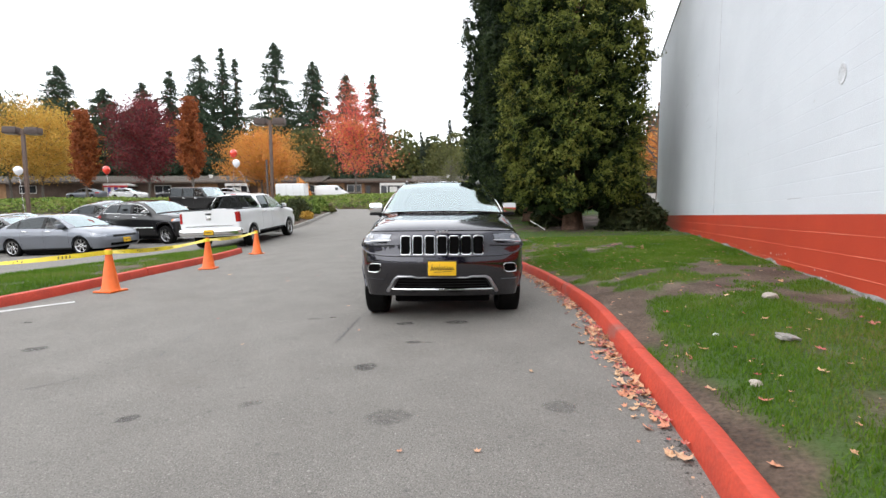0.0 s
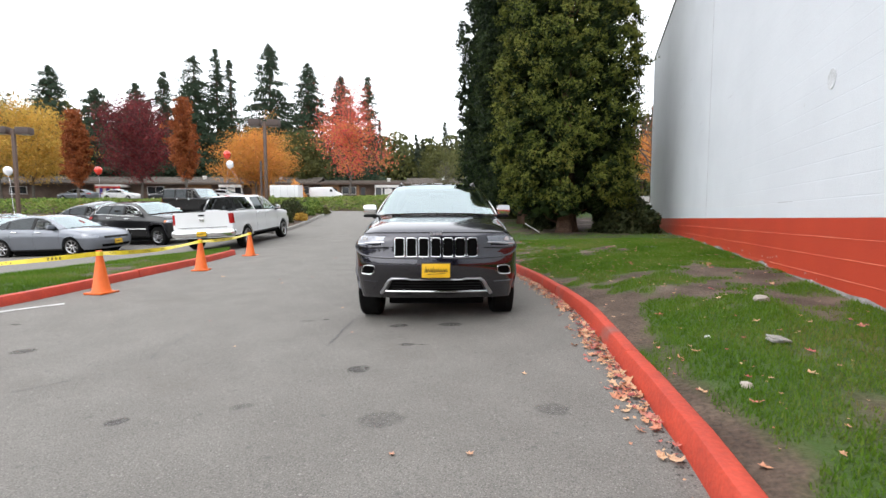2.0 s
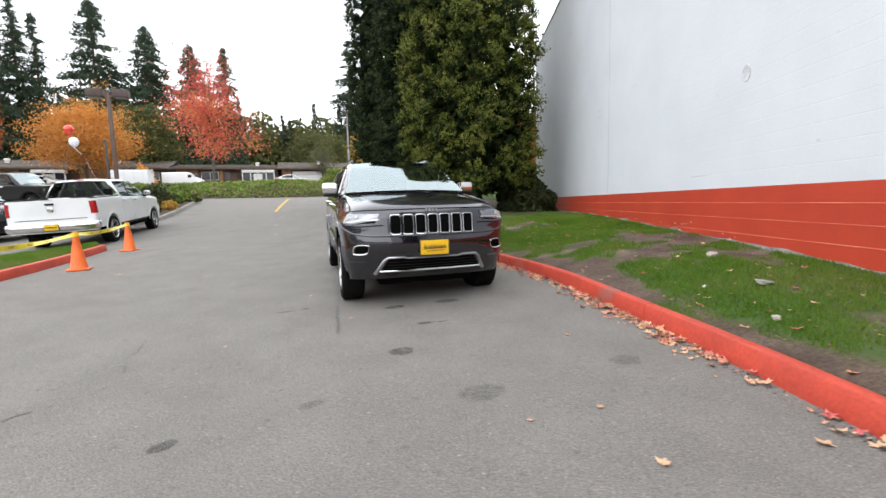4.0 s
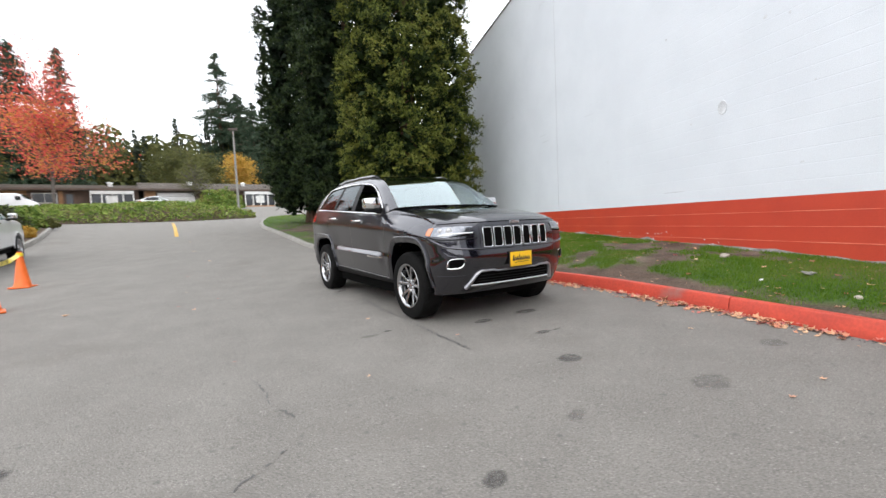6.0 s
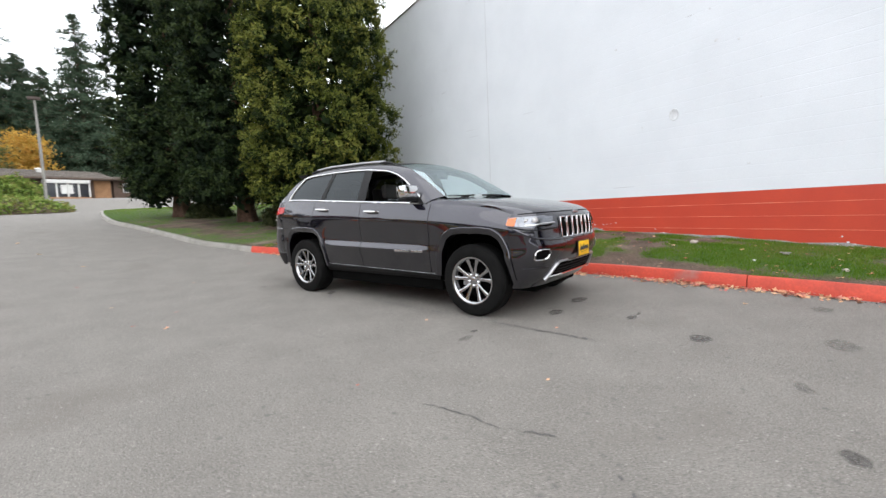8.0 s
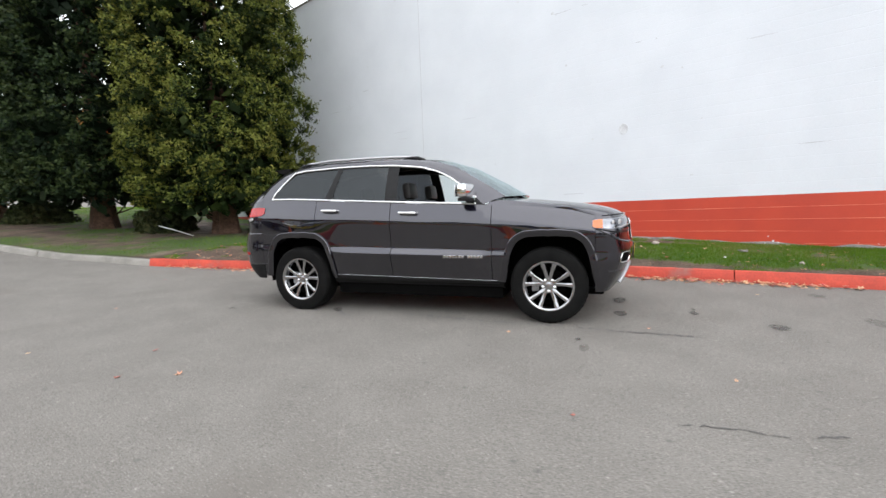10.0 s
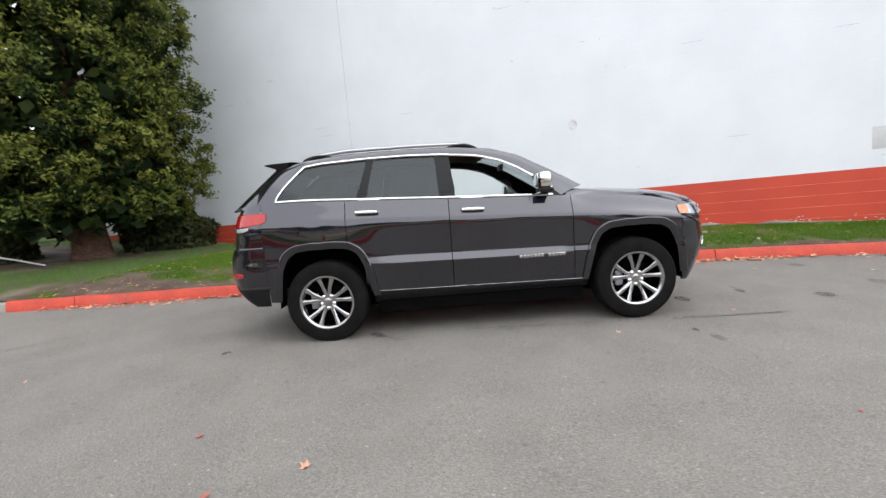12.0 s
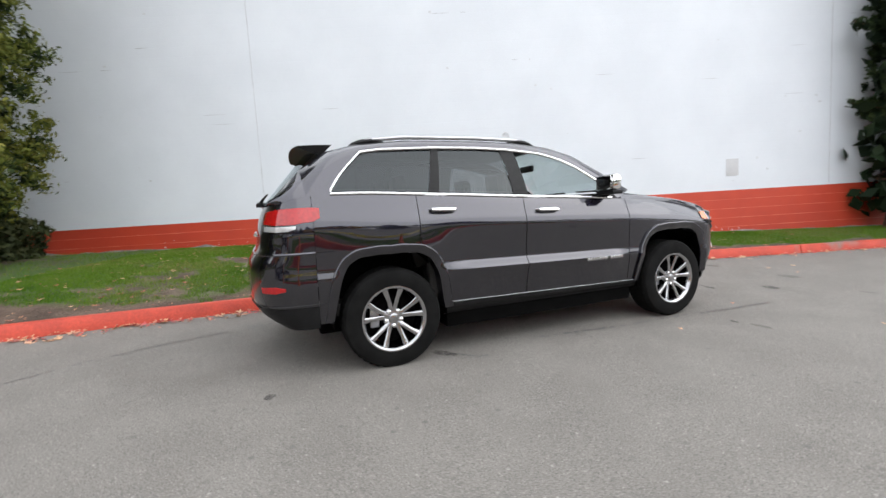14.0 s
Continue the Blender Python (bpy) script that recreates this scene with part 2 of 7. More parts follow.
def box_bm(lo, hi, bevel=0.0, bm=None, m=None):
    bm = bm or bmesh.new()
    c = [(a + b) / 2 for a, b in zip(lo, hi)]
    s = [b - a for a, b in zip(lo, hi)]
    r = bmesh.ops.create_cube(bm, size=1, matrix=Matrix.Translation(c) @ Matrix.Diagonal((*s, 1)))
    if bevel:
        edges = list({e for v in r["verts"] for e in v.link_edges})
        r2 = bmesh.ops.bevel(bm, geom=edges, offset=bevel, segments=2, affect='EDGES', profile=0.6)
        verts = {v for f in r2["faces"] for v in f.verts} | {v for v in r["verts"] if v.is_valid}
    else:
        verts = set(r["verts"])
    if m:
        bmesh.ops.transform(bm, matrix=m, verts=list(verts))
    return bm


def tube_bm(path, radius, sides=8, bm=None, cap=True):
    """A round bar along a path; radius is one number or one for each point."""
    bm = bm or bmesh.new()
    pts = [Vector(p) for p in path]
    rad = radius if isinstance(radius, (list, tuple)) else [radius] * len(pts)
    up = Vector((0, 0, 1))
    rings = []
    for i, p in enumerate(pts):
        d = (pts[min(i + 1, len(pts) - 1)] - pts[max(i - 1, 0)]).normalized()
        a = d.cross(up if abs(d.z) < 0.95 else Vector((1, 0, 0))).normalized()
        b = a.cross(d)
        rings.append([bm.verts.new(p + rad[i] * (math.cos(q) * a + math.sin(q) * b)) for q in (2 * math.pi * k / sides for k in range(sides))])
    for r, s in zip(rings, rings[1:]):
        for k in range(sides):
            bm.faces.new((r[k], r[(k + 1) % sides], s[(k + 1) % sides], s[k]))
    if cap:
        bm.faces.new(rings[0][::-1])
        bm.faces.new(rings[-1])
    return bm


def lathe_bm(profile, sides=32, axis='z', bm=None, at=(0, 0, 0)):
    """Turns a profile of (radius, height) round an axis."""
    rows = []
    for k in range(sides):
        a = 2 * math.pi * k / sides
        row = []
        for r, h in profile:
            p = (r * math.cos(a), r * math.sin(a), h) if axis == 'z' else (r * math.cos(a), h, r * math.sin(a))
            row.append(Vector(p) + Vector(at))
        rows.append(row)
    return grid_bm(rows, closed_u=True, bm=bm)


def lerp(a, b, t):
    return a + (b - a) * t


def curve(pts, x):
    """Straight-line interpolation through (x, value) pairs."""
    if x <= pts[0][0]:
        return pts[0][1]
    for (a, u), (b, v) in zip(pts, pts[1:]):
        if x <= b:
            return lerp(u, v, (x - a) / (b - a))
    return pts[-1][1]


def scurve(pts, x):
    """Smooth interpolation through (x, value) pairs, with no overshoot."""
    if x <= pts[0][0]:
        return pts[0][1]
    if x >= pts[-1][0]:
        return pts[-1][1]
    n = len(pts)
    i = 0
    while pts[i + 1][0] < x:
        i += 1

    def rate(j):
        return (pts[j + 1][1] - pts[j][1]) / (pts[j + 1][0] - pts[j][0])

    def slope(j):
        if j == 0 or j == n - 1:
            return rate(min(j, n - 2))
        a, b = rate(j - 1), rate(j)
        return 0.0 if a * b <= 0 else 2 * a * b / (a + b)
    h = pts[i + 1][0] - pts[i][0]
    t = (x - pts[i][0]) / h
    return ((2 * t ** 3 - 3 * t * t + 1) * pts[i][1] + (t ** 3 - 2 * t * t + t) * h * slope(i)
            + (3 * t * t - 2 * t ** 3) * pts[i + 1][1] + (t ** 3 - t * t) * h * slope(i + 1))


# ---- the ground ----
KY = [-40, 0, 2, 5, 8, 10, 12, 16, 20, 25, 32, 42, 55, 70, 120, 1000]
KZ = [-.9, -.17, -.12, -.04, .01, .08, .21, .5, .95, 1.35, 1.75, 2.2, 3.5, 4.4, 5, 5]


def rise(y):
    """Height of the lot along its length, a smooth curve through the knots."""
    y = min(max(y, KY[0]), KY[-1])
    i = 0
    while i < len(KY) - 2 and y > KY[i + 1]:
        i += 1

    def slope(j):
        if j <= 0 or j >= len(KY) - 1:
            return 0.0
        return (KZ[j + 1] - KZ[j - 1]) / (KY[j + 1] - KY[j - 1])
    h = KY[i + 1] - KY[i]
    s = (y - KY[i]) / h
    return ((2*s**3 - 3*s*s + 1) * KZ[i] + (s**3 - 2*s*s + s) * h * slope(i)
            + (3*s*s - 2*s**3) * KZ[i + 1] + (s**3 - s*s) * h * slope(i + 1))


def fall(x):
    """Crossfall of the road."""
    if x > -3:
        return .03 * (min(x, 3) + 3)
    if x > -5.5:
        return 0.0
    if x > -8.5:
        return .02 * (-5.5 - x)
    return max(-.25, .06 - .02 * (-8.5 - x))


def H(x, y):
    k = min(1, max(0, (22 - y) / 8))
    w = min(1, max(0, (y - 11) / 6))
    return rise(y + .42 * max(0, -14 - x) * w * w * (3 - 2 * w)) + fall(x) * k


def wall_foot(y):
    return curve([(-30, -.3), (-10, .05), (0, .27), (3.4, .39), (6.2, .50), (9.4, .60), (12, .66), (16, .70), (22, 1.05), (40, 2.1)], y)


WALL_X, WALL_END, WALL_TOP, RED_TOP = 2.25, 21.5, 8.15, 1.2
KERB_R = [(1.55, -9), (1.30, -5), (1.0, -2), (.76, 0), (.50, 2.06), (.42, 2.55), (.33, 3.04), (.17, 3.76), (.04, 4.4), (-.22, 5.5), (-1.0, 7.7), (-1.9, 9.6),
          (-2.5, 10.8), (-3.0, 11.6), (-3.8, 12.85)]
KERB_G = [(-3.8, 12.85), (-4.25, 13.95), (-4.75, 15.0), (-5.3, 16.7), (-5.95, 18.3), (-6.65, 20.1), (-7.3, 22.1), (-7.9, 25.5), (-8.4, 30), (-8.7, 34), (-8.2, 38), (-6, 41)]
KERB_L = [(-7.3, -3), (-7.55, 0), (-7.8, 2.5), (-7.95, 3.8), (-8.35, 5.2), (-9.0, 6.8), (-9.45, 7.9), (-10.0, 9.2), (-10.5, 10.35)]
KERB_BED = [(-14.3, 16.4), (-14.35, 17.6), (-14.7, 19.0), (-15.3, 20.6), (-16.6, 23.4), (-17.9, 26.0), (-19.2, 28.4), (-20.6, 30.0), (-23, 31.5)]


def smooth_path(pts, step=0.25):
    """Evenly spaced points along a curve that goes through pts."""
    out = []
    n = len(pts)
    for i in range(n - 1):
        p0, p1, p2, p3 = (Vector(pts[min(max(k, 0), n - 1)]) for k in (i - 1, i, i + 1, i + 2))
        k = max(1, round((p2 - p1).length / step))
        for j in range(k):
            t = j / k
            out.append(0.5 * (2 * p1 + (p2 - p0) * t + (2 * p0 - 5 * p1 + 4 * p2 - p3) * t * t + (3 * p1 - p0 - 3 * p2 + p3) * t ** 3))
    out.append(Vector(pts[-1]))
    return out


def ground_sheet():
    xs = [-900, -400, -200, -130, -100, -80] + [-70 + 2 * i for i in range(19)] + [-32 + i for i in range(18)] + [-14 + .5 * i for i in range(36)] + [4, 6, 9, 14, 20, 30, 50, 80, 130, 300, 900]
    ys = [-900, -300, -120, -70, -45, -30, -20] + [-15 + i for i in range(13)] + [-2 + .5 * i for i in range(60)] + [28 + i for i in range(30)] + [60, 64, 68, 72, 80, 90, 105, 130, 200, 400, 900]
    bm = grid_bm([[(x, y, H(x, y)) for y in ys] for x in xs])
    bmesh.ops.recalc_face_normals(bm, faces=bm.faces)
    if sum(f.normal.z for f in bm.faces) < 0:
        bmesh.ops.reverse_faces(bm, faces=bm.faces)
    return tagged(part("ground", bm, M["asphalt"]), "grey worn asphalt lot rising gently to the street", "ground", kind="structure")


ground_sheet()


def kerb(name, pts, material, label, width=0.16, height=0.15, piece=3.0, side=1):
    """A kerb of cast lengths with open joints between; side 1 lies on the path's right."""
    path = smooth_path(pts, 0.2)
    runs, run, length = [], [path[0]], 0.0
    for a, b in zip(path, path[1:]):
        run.append(b)
        length += (b - a).length
        if length > piece:
            runs.append(run)
            run, length = [b], 0.0
    if len(run) > 1:
        runs.append(run)
    top = new(name)
    tagged(top, label, "kerb", kind="structure")
    prof = [(-0.005, -0.10), (0.0, 0.0), (0.022, height - 0.025), (0.032, height - 0.007), (0.05, height), (width - 0.03, height), (width - 0.008, height - 0.008), (width, height - 0.03), (width, -0.10)]
    rng = random.Random(len(pts))
    for run in runs:
        rows = []
        n = len(run)
        lift, shove = rng.uniform(-.006, .006), rng.uniform(-.006, .006)
        for i, p in enumerate(run):
            d = (run[min(i + 1, n - 1)] - run[max(i - 1, 0)]).normalized()
            q = p.copy()
            if i == 0:
                q = p + d * 0.006
            if i == n - 1:
                q = p - d * 0.006
            nrm = Vector((d.y, -d.x)) * side
            wob = noise.noise((q.x * 3, q.y * 3, 0)) * 0.006
            rows.append([(q.x + nrm.x * (o + shove + wob), q.y + nrm.y * (o + shove + wob), H(q.x, q.y) + z + (lift if z > .02 else 0)) for o, z in prof])
        bm = grid_bm(rows)
        bm.verts.ensure_lookup_table()
        m = len(prof)
        bm.faces.new([bm.verts[k] for k in range(m)])
        bm.faces.new([bm.verts[(n - 1) * m + k] for k in reversed(range(m))])
        bmesh.ops.recalc_face_normals(bm, faces=bm.faces)
        part("kerbstone", bm, material, top)
    return top


def inner_edge(pts, width=0.15, side=1):
    path = smooth_path(pts, 0.25)
    out = []
    for i, p in enumerate(path):
        d = (path[min(i + 1, len(path) - 1)] - path[max(i - 1, 0)]).normalized()
        out.append(p + Vector((d.y, -d.x)) * side * width)
    return out


def turf_at(x, y, bare):
    """How grassy a spot is, 0 bare earth to 1 turf."""
    v = noise.noise((x * 0.55 + 7, y * 0.40, 1.3)) + 0.75 * noise.noise((x * 1.7, y * 1.4, 4)) + 0.5 * noise.noise((x * 4.3, y * 4.3, 9))
    return min(1, max(0, 0.5 + (v - bare) * 2.2))


def verge_h(x, y, x0):
    """The lawn climbs from the kerb's top at x0 to the foot of the wall."""
    k = min(1, max(0, (x - x0) / max(0.2, WALL_X - x0)))
    a, b = H(x0, y) + 0.135, wall_foot(y)
    hump = 0.07 * math.sin(math.pi * min(1, k * 1.1)) if y < 13 else 0.05 * math.sin(math.pi * k)
    return lerp(a, b, k) + hump + 0.02 * noise.noise((x * 1.3, y * 1.3, 0)) * min(1, k * 6)


def lawn(name, label, rows, height, bare, blades, seed, blade_h=0.045):
    """A lawn over rows of plan points, with its blades as one stuff mesh."""
    pts = [[(p[0], p[1], height(p, j / (len(r) - 1))) for j, p in enumerate(r)] for r in rows]
    bm = grid_bm(pts)
    bmesh.ops.recalc_face_normals(bm, faces=bm.faces)
    if sum(f.normal.z for f in bm.faces) < 0:
        bmesh.ops.reverse_faces(bm, faces=bm.faces)
    me = bpy.data.meshes.new(name)
    bm.to_mesh(me)
    bm.free()
    attr = me.attributes.new("turf", 'FLOAT', 'POINT')
    co = [v.co for v in me.vertices]
    attr.data.foreach_set("value", [turf_at(c.x, c.y, bare(c.x, c.y)) for c in co])
    ob = tagged(mesh_part(name, me, M["verge"]), label, "lawn", kind="structure")
    rng = np.random.default_rng(seed)
    polys = [tuple(p.vertices) for p in me.polygons]
    areas = np.array([p.area for p in me.polygons])
    pick = rng.choice(len(polys), size=blades, p=areas / areas.sum())
    verts, faces = [], []
    for k in pick:
        q = [co[i] for i in polys[k]]
        u, v = rng.random(), rng.random()
        p = q[0].lerp(q[1], u).lerp(q[3].lerp(q[2], u), v)
        if turf_at(p.x, p.y, bare(p.x, p.y)) < rng.random() * 0.9 + 0.05:
            continue
        a, h, w = rng.random() * 6.283, blade_h * (0.4 + rng.random()), 0.0025 + 0.0035 * rng.random()
        lx, ly = h * 0.9 * (rng.random() - .5), h * 0.9 * (rng.random() - .5)
        n = len(verts)
        verts += [(p.x - w * math.cos(a), p.y - w * math.sin(a), p.z - .004), (p.x + w * math.cos(a), p.y + w * math.sin(a), p.z - .004), (p.x + lx, p.y + ly, p.z + h)]
        faces.append((n, n + 1, n + 2))
    gm = bpy.data.meshes.new("grass")
    gm.from_pydata(verts, [], faces)
    tagged(mesh_part("grass", gm, M["blade"], smooth=False), "short green lawn grass with bare patches", "grass", kind="stuff")
    return ob


def bare_right(x, y):
    d = curve([(0, -.50), (3.4, -.42), (5.2, -.33), (8, -.30), (10, -.20), (12, -.20)], y)
    d += 0.16 * math.exp(-((x - 1.45) / .35) ** 2 - ((y - 6.0) / 1.8) ** 2)
    xk = curve(sorted((q[1], q[0]) for q in KERB_R), y)
    d += 0.95 * math.exp(-((x - xk - .15) / curve([(0, .13), (3, .17), (5, .24)], y)) ** 2) * curve([(0, 1), (3.4, 1), (4.6, 1.15), (7, .5), (10, .15)], y)
    d += 0.55 * math.exp(-((x - 1.72) / .24) ** 2 - ((y - 4.1) / 1.3) ** 2)
    d += 0.2 * math.exp(-((x - .9) / .3) ** 2 - ((y - 5.0) / .8) ** 2)
    d += 0.6 * math.exp(-((x + .9) / 1.6) ** 2 - ((y - 14.5) / 1.5) ** 2)
    if y > 11:
        d += 0.1
    return d


kerb("kerb_red_verge", KERB_R, M["red_kerb"], "red painted concrete kerb with worn grey scuffs", width=.135, side=1)
kerb("kerb_grey_verge", KERB_G, M["grey_kerb"], "bare grey concrete kerb round the tree lawn", height=0.12)
kerb("kerb_red_island", KERB_L, M["red_kerb"], "red painted concrete kerb along the lawn island", side=-1)
kerb("kerb_bed", KERB_BED, M["grey_kerb"], "grey concrete kerb round the planting bed", side=-1, height=0.16)
inner = inner_edge(KERB_R, .125)
lawn("lawn_verge", "lawn bank with bare earth along the painted wall",
     [[(lerp(p.x, WALL_X + .02, k / 26), p.y) for k in range(27)] for p in inner],
     lambda p, k: verge_h(p[0], p[1], (p[0] - WALL_X * k) / (1 - k) if k < 1 else WALL_X - 1), bare_right, 330000, 3, 0.028)
inner2 = inner_edge(KERB_G)
lawn("lawn_trees", "tree lawn with brown litter under the tall cypresses",
     [[(lerp(p.x, WALL_X + (0 if p.y < WALL_END else 14), k / 14), p.y) for k in range(15)] for p in inner2],
     lambda p, k: lerp(verge_h(p[0], p[1], (p[0] - WALL_X * k) / (1 - k) if k < 1 else WALL_X - 1), lerp(H(p[0], p[1]) + .115, max(wall_foot(p[1]), H(p[0], p[1]) + .05) if p[1] > 17 else wall_foot(p[1]), k) + .08 * math.sin(math.pi * k), min(1, max(0, (p[1] - 12.85) / 2.2))), lambda x, y: -0.42 + 1.1 * math.exp(-((x + 2.0) / 3.0) ** 2 - ((y - 17.6) / 4.0) ** 2), 170000, 4)
inner3 = inner_edge(KERB_L, side=-1)
lawn("lawn_island", "green lawn island beside the parking rows",
     [[(lerp(p.x, p.x - curve([(-3, 3.6), (4, 3.4), (8, 2.4), (10.4, .5)], p.y), k / 10), p.y + k * .05) for k in range(11)] for p in inner3],
     lambda p, k: H(p[0], p[1]) + .13 - .13 * max(0, k - .8) * 5 + .05 * math.sin(math.pi * k), lambda x, y: -0.45, 110000, 5, 0.05)

# ---- the block building ----
def block_mesh(w, h, material, name="block"):
    """One painted block, its face slightly proud with worn edges; the origin in the middle of its back."""
    d, e, c = 0.0014, 0.007, 0.012
    a, b = w / 2, h / 2 - 0.001
    v = [(-d * .2, -a, -b), (-d * .2, a, -b), (-d * .2, a, b), (-d * .2, -a, b), (-d, -a + c, -b + e), (-d, a - c, -b + e), (-d, a - c, b - e), (-d, -a + c, b - e)]
    v += [(-d * .85, -a, -b + e), (-d * .85, a, -b + e), (-d * .85, a, b - e), (-d * .85, -a, b - e)]
    f = [(7, 6, 5, 4), (0, 8, 4, 5, 9, 1), (9, 5, 6, 10), (2, 10, 6, 7, 11, 3), (11, 7, 4, 8)]
    me = bpy.data.meshes.new(name)
    me.from_pydata(v, [], f)
    me.materials.append(material)
    me.update()
    return me


def building():
    b = new("wall_block")
    tagged(b, "tall painted block wall, white over a red base band", "wall", kind="structure")
    y0, y1, base = -14.0, WALL_END, -0.6
    core = box_bm((WALL_X, y0, base), (WALL_X + 0.3, y1, RED_TOP))
    part("red_band", core, M["red_block"], b, "brick-red painted base band", smooth=False)
    core = box_bm((WALL_X, y0, RED_TOP), (WALL_X + 0.3, y1, WALL_TOP))
    part("upper_wall", core, M["white_block"], b, "white painted block wall", smooth=False)
    ends = box_bm((WALL_X + 0.3, y1 - .3, base), (WALL_X + 22, y1, WALL_TOP))
    box_bm((WALL_X + 0.3, y0, base), (WALL_X + 22, y0 + .3, WALL_TOP), bm=ends)
    box_bm((WALL_X + 21.7, y0 + .3, base), (WALL_X + 22, y1 - .3, WALL_TOP), bm=ends)
    part("end_wall", ends, M["white_block"], b, smooth=False)
    roof = box_bm((WALL_X + .3, y0 + .3, WALL_TOP - .35), (WALL_X + 21.7, y1 - .3, WALL_TOP - .2))
    part("roof", roof, M["grey_kerb"], b, smooth=False)
    cap = box_bm((WALL_X - .03, y0 - .03, WALL_TOP), (WALL_X + .33, y1 + .03, WALL_TOP + .05), .01)
    part("coping", cap, M["grey_kerb"], b, "thin grey metal coping")
    joint = bmesh.new()
    for y in (-1.52, 10.8):
        box_bm((WALL_X - .006, y - .006, RED_TOP + .05), (WALL_X - .0005, y + .006, WALL_TOP - .02), bm=joint)
    part("control_joint", joint, M["joint"], b, smooth=False)
    foot = []
    for i in range(0, 141):
        y = y0 + (y1 - y0) * i / 140
        h = wall_foot(y) + .022 + .06 * noise.noise((y * 1.7, 0, 3)) + .05 * noise.noise((y * 6, 2, 3))
        foot.append([(WALL_X - .0075, y, wall_foot(y) - .3), (WALL_X - .0085, y, h - .01), (WALL_X - .003, y, h)])
    part("footing", grid_bm(foot), M["footing"], b, "bare grey concrete with flaked red paint")
    # a pale raised line along each course paints the joint's lip catching light
    for i in range(1, 5):
        z = RED_TOP - .2 * i
        ridge, rows = bmesh.new(), []
        for k in range(0, 356):
            y = y0 + .1 * k
            w = .0045 + .0035 * noise.noise((y * 1.3, z * 9, 5)) + .002 * noise.noise((y * 7, z * 9, 2))
            if z > wall_foot(y) + .03 and w > .0022:
                rows.append([(WALL_X - .003, y, z - w), (WALL_X - .0062, y, z - w * .3), (WALL_X - .0055, y, z + w * .5), (WALL_X - .003, y, z + w)])
            elif len(rows) > 1:
                grid_bm(rows, bm=ridge)
                rows = []
            else:
                rows = []
        if len(rows) > 1:
            grid_bm(rows, bm=ridge)
        part("lit_joint_lip", ridge, M["pale_red"], b, "pale line painted as the lit lip of a red joint")
    flake = bmesh.new()
    for _ in range(150):
        y = random.Random(_ * 7 + 1).uniform(-1, 13)
        rf = random.Random(_ * 13 + 5)
        if noise.noise((y * .9, 4, 4)) < 0:
            continue
        z, r = wall_foot(y) + abs(rf.gauss(.03, .07)), rf.uniform(.005, .016)
        vs = [flake.verts.new((WALL_X - .0092, y + r * 1.4 * rf.uniform(.5, 1.3) * math.cos(a), z + r * rf.uniform(.4, 1.0) * math.sin(a))) for a in (k * .785 for k in range(8))]
        flake.faces.new(vs)
    part("paint_flake", flake, M["patch2"], b, "chipped spots where the red paint flaked off", smooth=False)
    # flush patch and an old round fitting
    bm = box_bm((WALL_X - .0075, .52, 1.51), (WALL_X - .003, .80, 1.88), .001)
    part("patch", bm, M["patch"], b, "light grey metal cover plate")
    bm = lathe_bm([(.085, .0), (.083, .006), (.070, .0075), (.062, .003), (.0, .003)], 28)
    bmesh.ops.transform(bm, matrix=pose(WALL_X - .003, 5.6, 2.62, 0, -90, 0) @ Matrix.Diagonal((1.25, 1, 1, 1)), verts=bm.verts)
    part("plug", bm, M["patch2"], b, "painted-over round patch")
    flaw = bmesh.new()
    rng = random.Random(12)
    for _ in range(24):
        y, c = rng.uniform(-4, 15), rng.randrange(1, 30)
        z = RED_TOP + .2 * c
        n = rng.randrange(3, 8)
        L = rng.uniform(.08, .5)
        rows = []
        for i in range(n + 1):
            k = i / n
            t = .005 * (0.3 + math.sin(math.pi * k)) * rng.uniform(.5, 1.4)
            rows.append([(WALL_X - .0042, y + L * k, z - t + rng.uniform(-.003, .003)), (WALL_X - .0042, y + L * k, z + t)])
        grid_bm(rows, bm=flaw)
    part("paint_crack", flaw, M["joint"], b, "fine cracks along the block joints", smooth=False)
    chip = bmesh.new()
    for _ in range(34):
        y, z, r = rng.uniform(-3, 14), rng.uniform(1.5, 7.5), rng.uniform(.012, .04)
        vs = [chip.verts.new((WALL_X - .0044, y + r * rng.uniform(.6, 1.3) * math.cos(a), z + r * rng.uniform(.4, 1.0) * math.sin(a))) for a in (k * .785 for k in range(8))]
        chip.faces.new(vs)
    part("paint_chip", chip, M["patch2"], b, "small scuffs in the white paint", smooth=False)
    # block courses: the stretch behind the car as single blocks, the rest joined
    red, white = block_mesh(.4, .2, M["red_block"]), block_mesh(.4, .2, M["white_block"])
    verts, faces, mats = [], [], []
    count = 0
    rows = round((WALL_TOP - RED_TOP) / .2)
    for r in range(-6, rows):
        z = RED_TOP + .2 * r + .1
        if z + .1 > WALL_TOP:
            continue
        off = .2 if r % 2 else 0
        n = int((y1 - y0 - off) / .4)
        for k in range(n):
            y = y0 + off + .4 * k + .2
            if z + .1 < wall_foot(y) - .05:
                continue
            mesh = red if r < 0 else white
            if -1.2 < y < 9.6 and r < 5 and count < 300:
                ob = new("block", mesh)
                ob.parent = b
                ob.matrix_basis = pose(WALL_X - .0005 + random.uniform(-.0003, .0003), y, z)
                count += 1
                continue
            n0 = len(verts)
            dx = random.uniform(-.0003, .0003)
            for v in mesh.vertices:
                verts.append((WALL_X - .0005 + dx + v.co.x, y + v.co.y, z + v.co.z))
            for p in mesh.polygons:
                faces.append(tuple(n0 + i for i in p.vertices))
                mats.append(0 if r >= 0 else 1)
